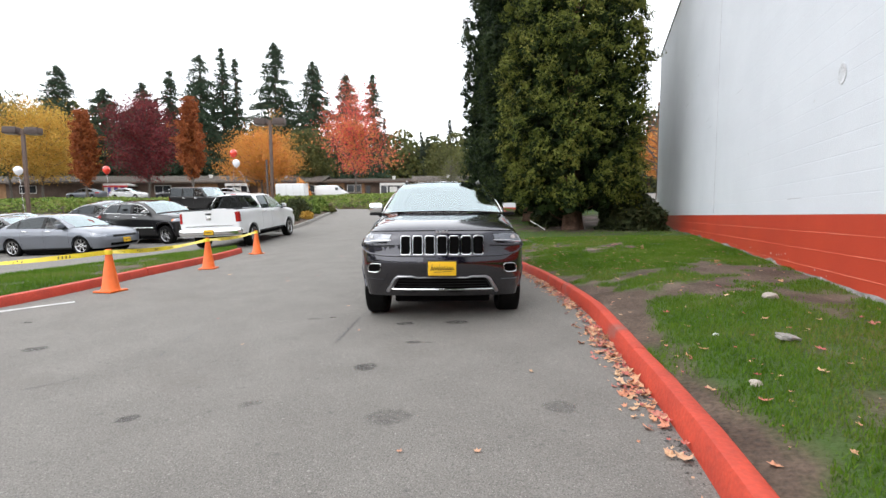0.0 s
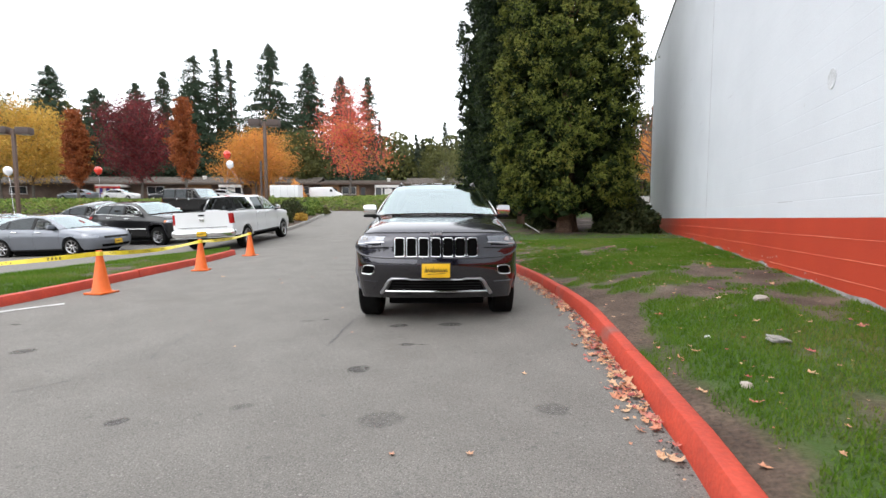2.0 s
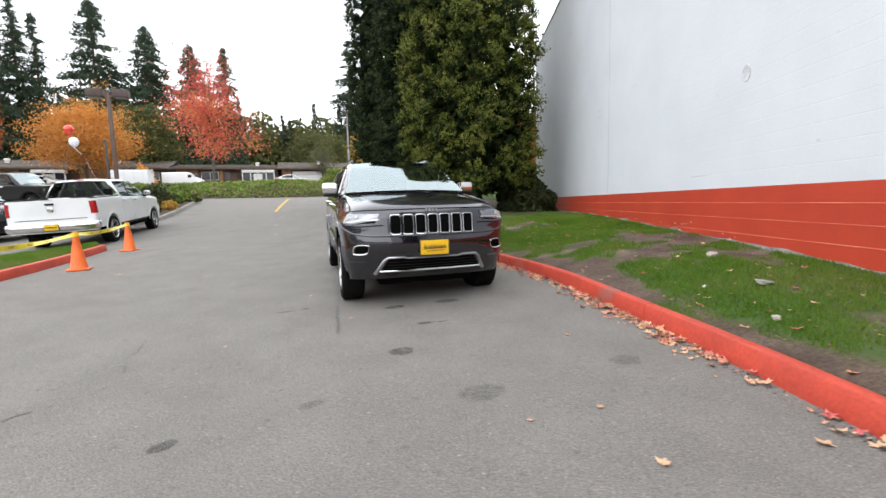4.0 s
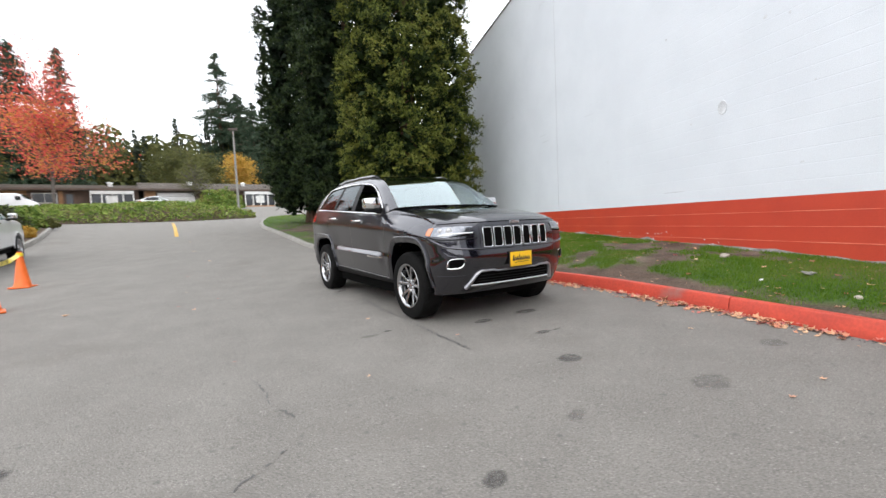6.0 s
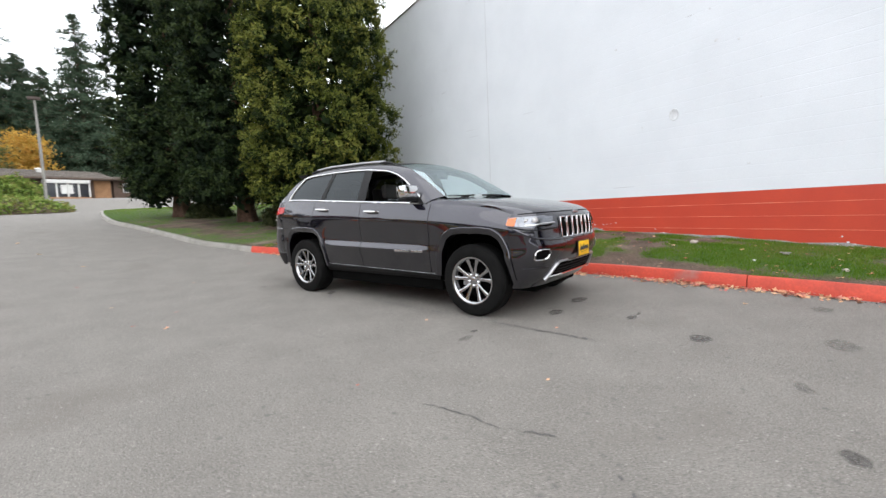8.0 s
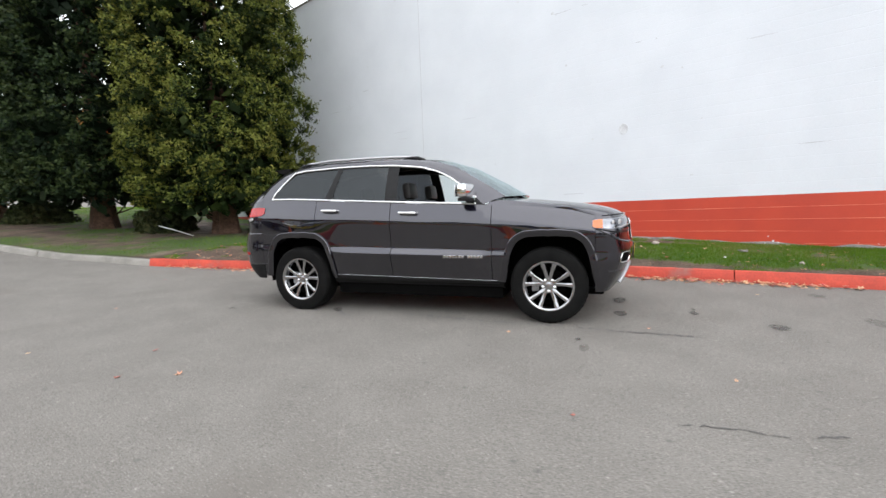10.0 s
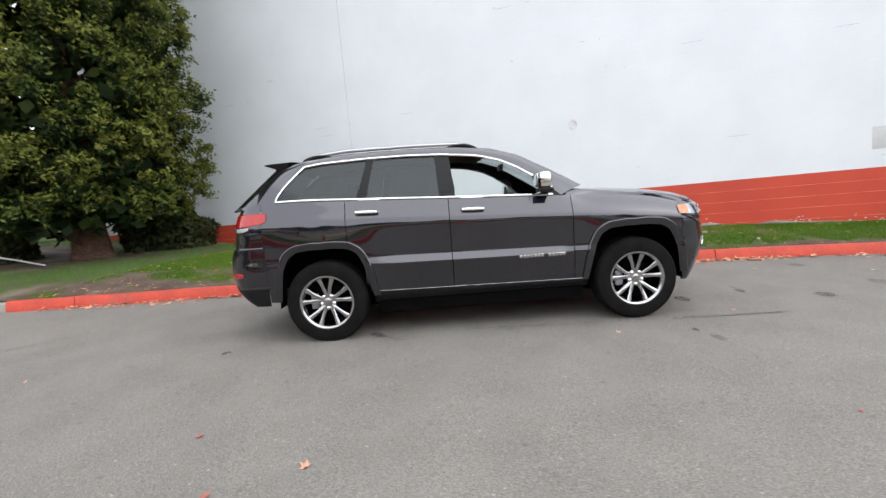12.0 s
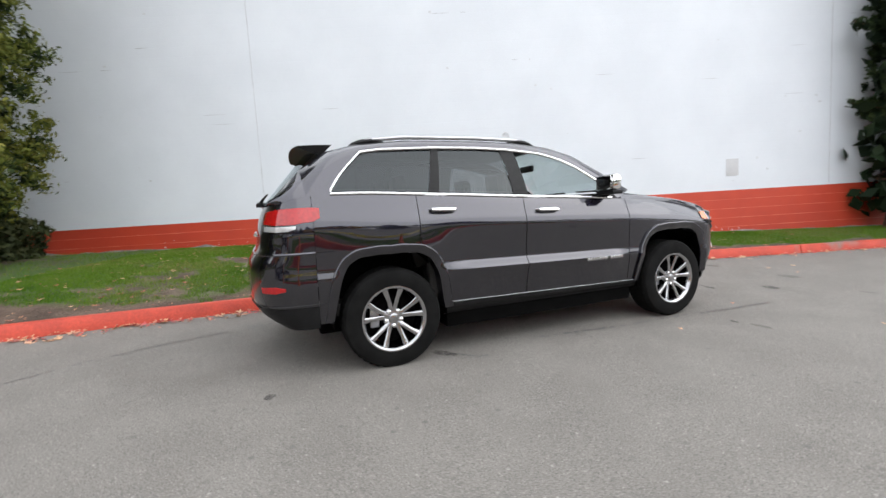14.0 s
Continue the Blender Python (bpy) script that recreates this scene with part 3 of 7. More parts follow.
    me = bpy.data.meshes.new("block_courses")
    me.from_pydata(verts, [], faces)
    me.materials.append(M["white_block"])
    me.materials.append(M["red_block"])
    me.polygons.foreach_set("material_index", mats)
    ob = new("block_courses", me)
    ob.parent = b
    tagged(ob, "painted block courses", kind="stuff")


# lighter red for the painted light on the joint lips
M["pale_red"] = surf("lit_red_lip", (0.60, 0.10, 0.055), (0.68, 0.21, 0.13), 3, .8, fine=.2)
M["joint"] = surf("dark_joint", (0.50, 0.51, 0.53), (0.62, 0.63, 0.66), 6, .9)
M["patch"] = surf("grey_cover_plate", (0.60, 0.60, 0.61), (0.54, 0.54, 0.55), 3, .5, fine=.1)
M["patch2"] = surf("scuffed_paint", (0.60, 0.61, 0.63), (0.70, 0.72, 0.74), 14, .7, .002, 60, fine=.2)

# ---- plants ----
def leaf_mesh(name, pos, size, rng, aspect=0.55, normal=None, tilt=0.9):
    """Small folded leaves at the places pos (n x 3), as one mesh of loose pieces."""
    n = len(pos)
    size = np.broadcast_to(np.asarray(size, float), (n,))
    d = rng.normal(size=(n, 3))
    if normal is not None:
        d = d * tilt + normal
    d /= np.linalg.norm(d, axis=1)[:, None] + 1e-9
    r = rng.normal(size=(n, 3))
    a = np.cross(d, r)
    a /= np.linalg.norm(a, axis=1)[:, None] + 1e-9
    b = np.cross(d, a)
    s = (size * rng.uniform(.7, 1.3, n))[:, None]
    v = np.stack([pos - a * s, pos - b * s * aspect + d * s * .15, pos + a * s, pos + b * s * aspect + d * s * .15], 1).reshape(-1, 3)
    me = bpy.data.meshes.new(name)
    me.vertices.add(4 * n)
    me.vertices.foreach_set("co", v.astype(np.float32).ravel())
    me.loops.add(4 * n)
    me.loops.foreach_set("vertex_index", np.arange(4 * n, dtype=np.int32))
    me.polygons.add(n)
    me.polygons.foreach_set("loop_start", np.arange(0, 4 * n, 4, dtype=np.int32))
    me.update(calc_edges=True)
    return me


def limb(bm, a, b, r0, r1, rng, n=5, wob=.08):
    pts = [Vector(a).lerp(Vector(b), i / n) + Vector([rng.normal() * wob * (0 < i < n) for _ in range(3)]) for i in range(n + 1)]
    tube_bm(pts, [lerp(r0, r1, i / n) for i in range(n + 1)], 7, bm=bm)
    return pts


def cypress(x, y, z, radius, height, material, seed, label, clumps=1500, per=26, leaf=.085, skirt=.95, arms=()):
    """A tall column of soft sprays over a short fluted trunk."""
    rng = np.random.default_rng(seed)
    t = new("cypress_tree")
    t.location = (x, y, z)
    tagged(t, label, "tree")
    bm = bmesh.new()
    prof = [(0, .42), (.25, .33), (.8, .27), (2, .25), (5, .2), (9, .13), (height - 1, .04)]
    rows = []
    for h, r in prof:
        rows.append([((r * (1 + .18 * math.sin(5 * a + seed) * (h < 2)) * math.cos(a)), r * (1 + .18 * math.sin(5 * a + seed) * (h < 2)) * math.sin(a), h - .15 * (h == 0)) for a in (2 * math.pi * k / 20 for k in range(20))])
    grid_bm(rows, closed_v=True, bm=bm)
    for k in range(40):
        a, h = rng.random() * 6.28, skirt + .25 + (height - 3) * rng.random() ** 1.3
        R = radius * .8 * rng.uniform(.6, 1)
        limb(bm, (.1 * math.cos(a), .1 * math.sin(a), h), (R * math.cos(a), R * math.sin(a), h + rng.uniform(-.25, .8)), .045, .012, rng)
    for k in range(7 if radius > 1.5 else 0):
        a, r = rng.random() * 6.28, rng.uniform(.9, 1.5)
        tube_bm([(.2 * math.cos(a), .2 * math.sin(a), .35 + .1 * k), (r * .5 * math.cos(a), r * .5 * math.sin(a), .55 + .1 * k), (r * math.cos(a + .2), r * math.sin(a + .2), skirt + .5)], [.028, .018, .008], 5, bm=bm, cap=False)
    for a, h, reach in arms:
        limb(bm, (0, 0, h - .15), (reach * math.cos(a), reach * math.sin(a), h + .16 * reach), .04, .012, rng, 5, .02)
    part("trunk", bm, M["bark"], t, "red-brown fibrous bark")

    def rad(h):
        k = h / height
        low = min(1, .80 + .20 * (h - skirt) / 1.0)
        return radius * low * (1 - max(0, (k - .5) / .5) ** 2.2 * .92)
    hs = skirt + .15 + (height - skirt) * ((np.arange(clumps) + rng.random(clumps)) / clumps) ** 1.25
    an = np.arange(clumps) * 2.39996 + rng.normal(size=clumps) * .25
    lob = np.array([1 + .24 * noise.noise((math.cos(a) * 1.6 + seed, math.sin(a) * 1.6, h * .45)) + .14 * noise.noise((math.cos(a) * 4, math.sin(a) * 4 + seed, h * 1.6)) for a, h in zip(an, hs)])
    full = np.array([rad(h) for h in hs])
    rr = full * lob * (1 - .34 * rng.random(clumps) ** 1.6)
    c = np.stack([rr * np.cos(an), rr * np.sin(an), hs], 1)
    out = np.stack([np.cos(an), np.sin(an), np.full(clumps, .75)], 1)
    out /= np.linalg.norm(out, axis=1)[:, None]
    cs = rng.uniform(.20, .44, clumps) * min(1, radius / 1.6)
    i = 0
    for a, h, reach in arms:
        for k in range(16):
            f = .25 + .75 * (k + .5) / 16
            c[i] = (reach * f * math.cos(a) + rng.normal() * .05, reach * f * math.sin(a), h + .22 * f * f * reach - .1 * f + rng.normal() * .05)
            rr[i] = radius
            cs[i] = .17 * (1.15 - .5 * f)
            i += 1
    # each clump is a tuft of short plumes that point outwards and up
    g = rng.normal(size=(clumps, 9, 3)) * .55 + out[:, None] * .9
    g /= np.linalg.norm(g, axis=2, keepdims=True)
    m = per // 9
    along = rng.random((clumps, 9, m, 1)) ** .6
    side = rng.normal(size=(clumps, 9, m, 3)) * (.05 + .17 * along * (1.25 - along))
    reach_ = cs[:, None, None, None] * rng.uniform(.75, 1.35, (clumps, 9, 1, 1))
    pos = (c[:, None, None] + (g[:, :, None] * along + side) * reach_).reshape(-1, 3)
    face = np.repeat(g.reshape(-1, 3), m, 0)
    # outer, upward ends take the painted lit colour, the rest the shaded one
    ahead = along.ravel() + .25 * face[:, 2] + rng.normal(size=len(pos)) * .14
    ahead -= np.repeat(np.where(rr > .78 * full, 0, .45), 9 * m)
    lit_ends = ahead > .66
    me = leaf_mesh("crown", pos[~lit_ends], leaf * 1.1, rng, .42, face[~lit_ends], .9)
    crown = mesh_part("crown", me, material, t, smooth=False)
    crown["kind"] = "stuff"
    me = leaf_mesh("sprays", pos[lit_ends], leaf, rng, .42, face[lit_ends], .9)
    tips = mesh_part("sprays", me, M["cypress_lit"] if material == M["cypress"] else M["dark_lit"], t, "lighter sprays, coloured as if lit", smooth=False)
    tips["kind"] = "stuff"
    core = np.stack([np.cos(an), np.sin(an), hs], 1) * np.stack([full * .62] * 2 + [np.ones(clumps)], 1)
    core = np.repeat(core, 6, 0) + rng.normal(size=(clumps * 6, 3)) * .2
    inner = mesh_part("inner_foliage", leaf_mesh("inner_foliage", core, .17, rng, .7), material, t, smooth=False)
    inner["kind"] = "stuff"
    return t


def broadleaf(x, y, z, height, width, material, seed, label, bare=1.0, shape="round", leaves=5000, leaf=.16, name="autumn_tree", trunk=.16, bark=None, second=None):
    """A leafy tree: trunk, limbs that fork, and leaves along their ends."""
    rng = np.random.default_rng(seed)
    t = new(name)
    t.location = (x, y, z)
    tagged(t, label, "tree")
    bm = bmesh.new()
    limb(bm, (0, 0, -.3), (rng.normal() * .1, rng.normal() * .1, height * .72), trunk, trunk * .3, rng, 7, .07)
    tips = []
    n = 46
    for k in range(n):
        f = (k + .5) / n
        h = height * lerp(.2, .72, f)
        a = k * 2.4 + rng.normal() * .3
        if shape == "column":
            R, up = width * .5 * math.sin(math.pi * min(.93, .22 + f * .75)) ** .7, height * .20
        elif shape == "vase":
            h = height * lerp(.16, .50, f)
            R, up = width * .5 * lerp(1.05, .8, f), height * .12
            if k % 5 > 1:
                a = rng.random() * 6.283
                R, up = width * .5 * rng.uniform(.12, .62), height * rng.uniform(.25, .60)
        else:
            R, up = width * .5 * math.sin(math.pi * (.30 + f * .58)), height * .17
        R *= rng.uniform(.7, 1.08)
        end = (R * math.cos(a), R * math.sin(a), min(height * .97, h + up * rng.uniform(.5, 1.1)))
        pts = limb(bm, (0, 0, h * .92), end, trunk * .28, trunk * .05, rng, 5, .1)
        for p, q in zip(pts[1:], pts[2:]):
            for s in (0, .5):
                tips.append((p.lerp(q, s), .5))
        for _ in range(4):
            s = pts[rng.integers(2, 5)]
            e = s + Vector((rng.normal(), rng.normal(), abs(rng.normal()) * .8)) * width * .09
            tube_bm([s, e], [trunk * .07, trunk * .02], 4, bm=bm, cap=False)
            tips.append((e, 1.0))
    part("trunk", bm, bark or M["grey_bark"], t)
    tp = np.array([tuple(p) for p, _ in tips])
    pick = rng.integers(0, len(tp), int(leaves * bare))
    spread = width * .058
    pos = tp[pick] + rng.normal(size=(len(pick), 3)) * np.array([spread, spread, spread * .75])
    keep = pos[:, 2] > height * .16
    if bare < 1:
        keep &= rng.random(len(pos)) < np.clip(1.5 - 1.1 * (pos[:, 2] / height), .08, 1)
    pos = pos[keep]
    crown = mesh_part("crown", leaf_mesh("crown", pos, leaf, rng, .6), material, t, smooth=False)
    crown["kind"] = "stuff"
    if second:
        low = pos[rng.random(len(pos)) < .30]
        low = low[low[:, 2] < height * .5] + rng.normal(size=(np.count_nonzero(low[:, 2] < height * .5), 3)) * .15
        mesh_part("inner_leaves", leaf_mesh("inner_leaves", low, leaf, rng, .6), second, t, smooth=False)
    return t


def fir(x, y, z, height, width, seed, label, bare_low=.15, density=1.0, material=None):
    """A far conifer: straight trunk, drooping whorls of needled boughs."""
    rng = np.random.default_rng(seed)
    t = new("fir_tree")
    t.location = (x, y, z)
    tagged(t, label, "tree")
    bm = bmesh.new()
    tube_bm([(0, 0, -.5), (0, 0, height * .5), (0, 0, height)], [height * .014, height * .009, .03], 7, bm=bm)
    pos, size = [], []
    n = int(230 * density)
    for k in range(n):
        f = rng.random() ** 1.15
        h = height * lerp(bare_low, .985, f)
        R = width * .80 * (1 - f) ** .60 * rng.uniform(.4, 1.08) + .25
        a = rng.random() * 6.283
        droop = -.22 * R + .1
        tube_bm([(0, 0, h), (R * .5 * math.cos(a), R * .5 * math.sin(a), h + droop * .2), (R * math.cos(a), R * math.sin(a), h + droop)], [.07, .05, .02], 4, bm=bm, cap=False)
        m = int(16 + R * 19)
        s = rng.random(m) ** .7
        p = np.stack([s * R * math.cos(a), s * R * math.sin(a), h + droop * s * s], 1) + rng.normal(size=(m, 3)) * np.array([.34, .34, .20]) * (.5 + .14 * R)
        p[:, 2] -= abs(rng.normal(size=m)) * .16
        pos.append(p)
        size.append(np.full(m, .16 + .02 * R))
    part("trunk", bm, M["bark"], t)
    pos, size = np.concatenate(pos), np.concatenate(size)
    crown = mesh_part("crown", leaf_mesh("crown", pos, size, rng, .42), material or M["fir"], t, smooth=False)
    crown["kind"] = "stuff"
    return t


def shrub(x, y, z, sx, sy, sz, material, seed, label, leaves=2500, leaf=.06, name="shrub"):
    rng = np.random.default_rng(seed)
    t = new(name)
    t.location = (x, y, z)
    tagged(t, label, "shrub")
    bm = bmesh.new()
    d = rng.normal(size=(leaves, 3))
    d /= np.linalg.norm(d, axis=1)[:, None]
    d[:, 2] = abs(d[:, 2])
    lob = np.array([1 + .35 * noise.noise((q[0] * 2.2 + seed, q[1] * 2.2, q[2] * 2.2)) for q in d])
    r = lob * (1 - .5 * rng.random(leaves) ** 2)
    pos = d * r[:, None] * np.array([sx / 2, sy / 2, sz])
    for k in range(14):
        p = pos[rng.integers(0, leaves)]
        tube_bm([(p[0] * .1, p[1] * .1, -.08), tuple(p * .5), tuple(p * .95)], [.018, .012, .005], 5, bm=bm, cap=False)
    part("stem", bm, M["bark"], t)
    crown = mesh_part("foliage", leaf_mesh("foliage", pos, leaf, rng, .6), material, t, smooth=False)
    crown["kind"] = "stuff"
    return t

building()
tree_lawn = lambda x, y: H(x, y) + .12
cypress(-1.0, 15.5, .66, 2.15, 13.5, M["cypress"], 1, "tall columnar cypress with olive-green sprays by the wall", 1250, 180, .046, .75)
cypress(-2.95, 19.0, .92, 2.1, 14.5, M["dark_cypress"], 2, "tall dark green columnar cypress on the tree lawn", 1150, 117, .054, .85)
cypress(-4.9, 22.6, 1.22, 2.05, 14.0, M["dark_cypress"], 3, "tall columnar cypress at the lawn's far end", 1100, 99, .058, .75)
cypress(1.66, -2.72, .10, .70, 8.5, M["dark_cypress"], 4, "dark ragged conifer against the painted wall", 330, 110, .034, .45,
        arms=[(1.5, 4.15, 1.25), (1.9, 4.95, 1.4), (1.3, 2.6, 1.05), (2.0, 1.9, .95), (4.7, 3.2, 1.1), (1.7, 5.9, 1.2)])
shrub(-1.9, 17.3, .80, 1.7, 1.3, .75, M["shrub"], 6, "dark low shrub between the cypress trunks", 4200, .07)
shrub(-4.0, 21.4, 1.10, 1.7, 1.4, .8, M["shrub"], 7, "dark low shrub between the cypress trunks", 3000, .07)
shrub(.9, 15.6, .62, 2.2, 1.9, 1.25, M["shrub"], 5, "dark low shrub between the cypress and the wall", 5200, .07)

# autumn trees across the lot
broadleaf(-30.7, 49.8, H(-30.7, 49.8), 19.5, 13.0, M["pink_leaf"], 21, "scarlet and orange maple thinning at the top", .9, "vase", 11000, .105, second=M["orange_leaf"])
broadleaf(-44.6, 48, H(-44, 48), 10.5, 11, M["orange_leaf"], 22, "orange-yellow maple in full autumn colour", 1, "round", 30000, 0.105)
broadleaf(-41.5, 34.4, 2.4, 13.4, 2.9, M["rust_leaf"], 23, "narrow columnar tree with rust-brown leaves", 1, "column", 15000, .11)
broadleaf(-52.1, 30.4, 2.2, 12.3, 2.8, M["rust_leaf"], 24, "narrow columnar tree with rust-brown leaves", 1, "column", 15000, .11)
broadleaf(-50, 35.6, 2.6, 15, 9.5, M["wine_leaf"], 25, "dark wine-red plum tree", .8, "round", 32000, 0.095)
broadleaf(-68.7, 35, 3.2, 15, 13, M["yellow_leaf"], 26, "golden yellow maple at the lot's edge", .8, "round", 40000, 0.115)
broadleaf(-78, 36, 3.6, 17.5, 12, M["olive"], 27, "tall half-turned tree with olive-yellow leaves", .8, "round", 16000, 0.15)
broadleaf(-46.9, 61.5, 4.5, 13, 9, M["olive"], 28, "round olive-green tree behind the low houses", 1, "round", 16000, 0.17)
broadleaf(-54, 66, 4.6, 12, 10, M["olive"], 29, "round olive-green tree behind the low houses", 1, "round", 14400, 0.17)
broadleaf(4.8, 46, 3.0, 11, 8, M["rust_leaf"], 30, "nearly bare tree beyond the building", .12, "round", 9600, 0.09)
broadleaf(7.5, 62, 4.2, 9, 7, M["orange_leaf"], 31, "orange tree beyond the building", 1, "round", 11200, 0.14)

# tall firs behind the houses
FIRS = [(-105.6, 57.5, 27, 9.5), (-92.5, 58, 21.5, 9.5), (-90.4, 70.6, 28.5, 6), (-81.7, 70.8, 30.5, 10), (-79.9, 75, 33, 5.5), (-77, 76, 30.8, 4.5),
        (-68.8, 79, 34, 11.5), (-60.8, 81.7, 30, 10), (-48.2, 86, 27, 5.5), (-90, 64, 24, 8), (-101, 70, 22, 9), (-55, 86, 28, 9),
        (-33, 124, 41, 9), (-24.5, 120.5, 28, 9), (-17.5, 111.5, 36, 11), (-29.5, 127, 32, 11)]
for i, (fx, fy, fh, fw) in enumerate(FIRS):
    fir(fx, fy, 4.5, fh * 1.05, fw, 40 + i, "tall dark Douglas fir behind the low houses", .12 if i not in (12, 15) else .35, 1.0 + fw / 16 if i != 12 else 1.05)


def far_woods():
    """Woods that close the distance all round."""
    rng = np.random.default_rng(77)
    bm = bmesh.new()
    pos, kind = [], []
    for k in range(720):
        a = k / 330 * 2 * math.pi + rng.normal() * .008
        if k >= 330:
            a = radians(62) + (k - 330) / 390 * radians(112) + rng.normal() * .01
        R = 128 + rng.uniform(-14, 16)
        cx, cy = R * math.cos(a) - 15, R * math.sin(a) + 10
        h = rng.uniform(14, 23) * (.65 if cy < 20 else 1.18 if k >= 330 else 1)
        w = rng.uniform(4.0, 6.4)
        conic = rng.random() < .5
        tube_bm([(cx, cy, 1), (cx, cy, 4 + h * .8)], [.25, .08], 5, bm=bm, cap=False)
        m = 520 if k >= 330 else 380
        f = rng.random(m) * .94
        d = rng.normal(size=(m, 3))
        d /= np.linalg.norm(d, axis=1)[:, None]
        if conic:
            p = np.stack([d[:, 0] * w * .7 * (1 - f), d[:, 1] * w * .7 * (1 - f) ** .8, 3.2 + f * h * 1.12], 1)
        else:
            p = np.stack([d[:, 0] * w * 1.1, d[:, 1] * w * 1.1, 3.6 + h * .5 + d[:, 2] * h * .46], 1)
        pos.append(p + np.array([cx, cy, 0]))
        kind.append(np.full(m, 0 if conic else 1))
    pos, kind = np.concatenate(pos), np.concatenate(kind)
    w = new("far_woods")
    tagged(w, "mixed dark woods along the horizon", "woods", kind="stuff")
    part("trunks", bm, M["bark"], w)
    mesh_part("conifers", leaf_mesh("conifers", pos[kind == 0], .45, rng, .6), M["far_fir"], w, smooth=False)
    mesh_part("leafy_trees", leaf_mesh("leafy_trees", pos[kind == 1], .6, rng, .7), M["olive"], w, smooth=False)


far_woods()

# the tree line goes on round the lot, as the car's windows mirror it
for i, (fx, fy, fh, fw) in enumerate(((-66, 21, 16, 7), (-62, 11, 13, 6), (-68, 2, 17, 7), (-60, -7, 13, 7), (-64, -17, 16, 7), (-55, -27, 14, 7), (-46, -38, 15, 7))):
    fir(fx, fy, 0, fh, fw, 140 + i, "tall dark fir at the lot's open side", .1, 1.0)
broadleaf(-56, 15, 1.0, 8, 8, M["rust_leaf"], 150, "rust-brown maple at the lot's open side", 1, "round", 7000, .22)
broadleaf(-54, 3, .5, 8, 8, M["olive"], 151, "olive-green maple at the lot's open side", 1, "round", 7000, .22)
broadleaf(-53, -12, 0, 8, 9, M["yellow_leaf"], 152, "golden maple at the lot's open side", 1, "round", 7000, .22)

broadleaf(-24.4, 100, 4.8, 14, 8, M["yellow_leaf"], 32, "small golden tree behind the houses", 1, "round", 12800, 0.19)
broadleaf(-39, 108, 4.8, 17, 13, M["olive"], 33, "broad olive-brown tree behind the houses", .8, "round", 16000, 0.20)
broadleaf(-28, 88, 4.8, 12, 9, M["olive"], 34, "broad olive-brown tree behind the houses", .8, "round", 12800, 0.18)
broadleaf(-22.5, 64.5, 4.3, 7, 5.0, M["olive"], 35, "small nearly bare tree before the garage", .25, "round", 8000, 0.08)

# ---- vehicles ----
def paint(name, colour, flake=0.35, rough=0.35, spec=.1):
    m = surf(name, colour, tuple(c * 1.06 for c in colour), 1.5, rough, metallic=flake, coat=1.0, fine=.04, spec=spec)
    return m


M["car_grey"] = paint("granite_metallic_paint", (0.0150, 0.0141, 0.0240), 1.0, .36)
M["car_grey"].node_tree.nodes["Principled BSDF"].inputs["Coat IOR"].default_value = 1.80
M["car_grey"].node_tree.nodes["Principled BSDF"].inputs["Coat Roughness"].default_value = 0.035
M["car_black"] = paint("black_paint", (0.010, 0.010, 0.011), .1)
M["car_silver"] = paint("silver_paint", (0.19, 0.205, 0.235), .6)
M["car_white"] = paint("white_paint", (0.72, 0.73, 0.74), 0)
M["car_dark"] = paint("charcoal_paint", (0.03, 0.032, 0.036), .3)
M["chrome"] = surf("chrome", (0.78, 0.78, 0.78), None, 4, .09, metallic=1, fine=.03)
M["alloy"] = surf("polished_alloy", (0.46, 0.46, 0.47), (0.38, 0.38, 0.39), 20, .17, metallic=1, fine=.06)
M["satin"] = surf("satin_silver", (0.42, 0.42, 0.44), None, 6, .3, metallic=.8, fine=.05)
M["black_trim"] = surf("black_plastic", (0.006, 0.006, 0.0065), (0.009, 0.009, 0.0095), 20, .5, .0006, 300, fine=.2, spec=.22)
M["flare"] = surf("dark_grey_trim", (0.007, 0.0068, 0.0075), (0.010, 0.0096, 0.0105), 8, .35, fine=.1, spec=.35)
M["rubber"] = surf("tyre_rubber", (0.0045, 0.0045, 0.0045), (0.008, 0.008, 0.0078), 9, .75, .001, 200, fine=.3, spec=.1)
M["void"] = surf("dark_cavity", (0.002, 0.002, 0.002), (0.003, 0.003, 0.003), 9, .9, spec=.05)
M["seat"] = surf("dark_leather", (0.022, 0.020, 0.019), (0.03, 0.027, 0.025), 12, .5, .001, 140, fine=.2)
M["headliner"] = surf("grey_headliner", (0.05, 0.048, 0.045), None, 9, .9)
M["tail_red"] = surf("red_lamp_lens", (0.42, 0.010, 0.010), (0.32, 0.007, 0.008), 40, .12, coat=.5, fine=.15)
M["amber"] = surf("amber_lens", (0.52, 0.14, 0.015), (0.44, 0.10, 0.012), 40, .15, coat=1, fine=.1)
M["lamp"] = surf("headlamp_reflector", (0.25, 0.26, 0.285), (0.17, 0.18, 0.20), 18, .16, metallic=.85, coat=1, fine=.15)
M["lamp_clear"] = surf("clear_lamp_lens", (0.62, 0.62, 0.62), (0.5, 0.5, 0.5), 30, .1, metallic=.3, coat=1, fine=.2)
M["plate_yellow"] = surf("yellow_dealer_plate", (0.85, 0.52, 0.015), (0.80, 0.47, 0.012), 6, .45, fine=.06)
M["ink"] = surf("dark_print", (0.03, 0.025, 0.02), None, 6, .5)
M["glass_clear"] = glass("clear_glass", (0.86, 0.91, 0.90), 0, .03)
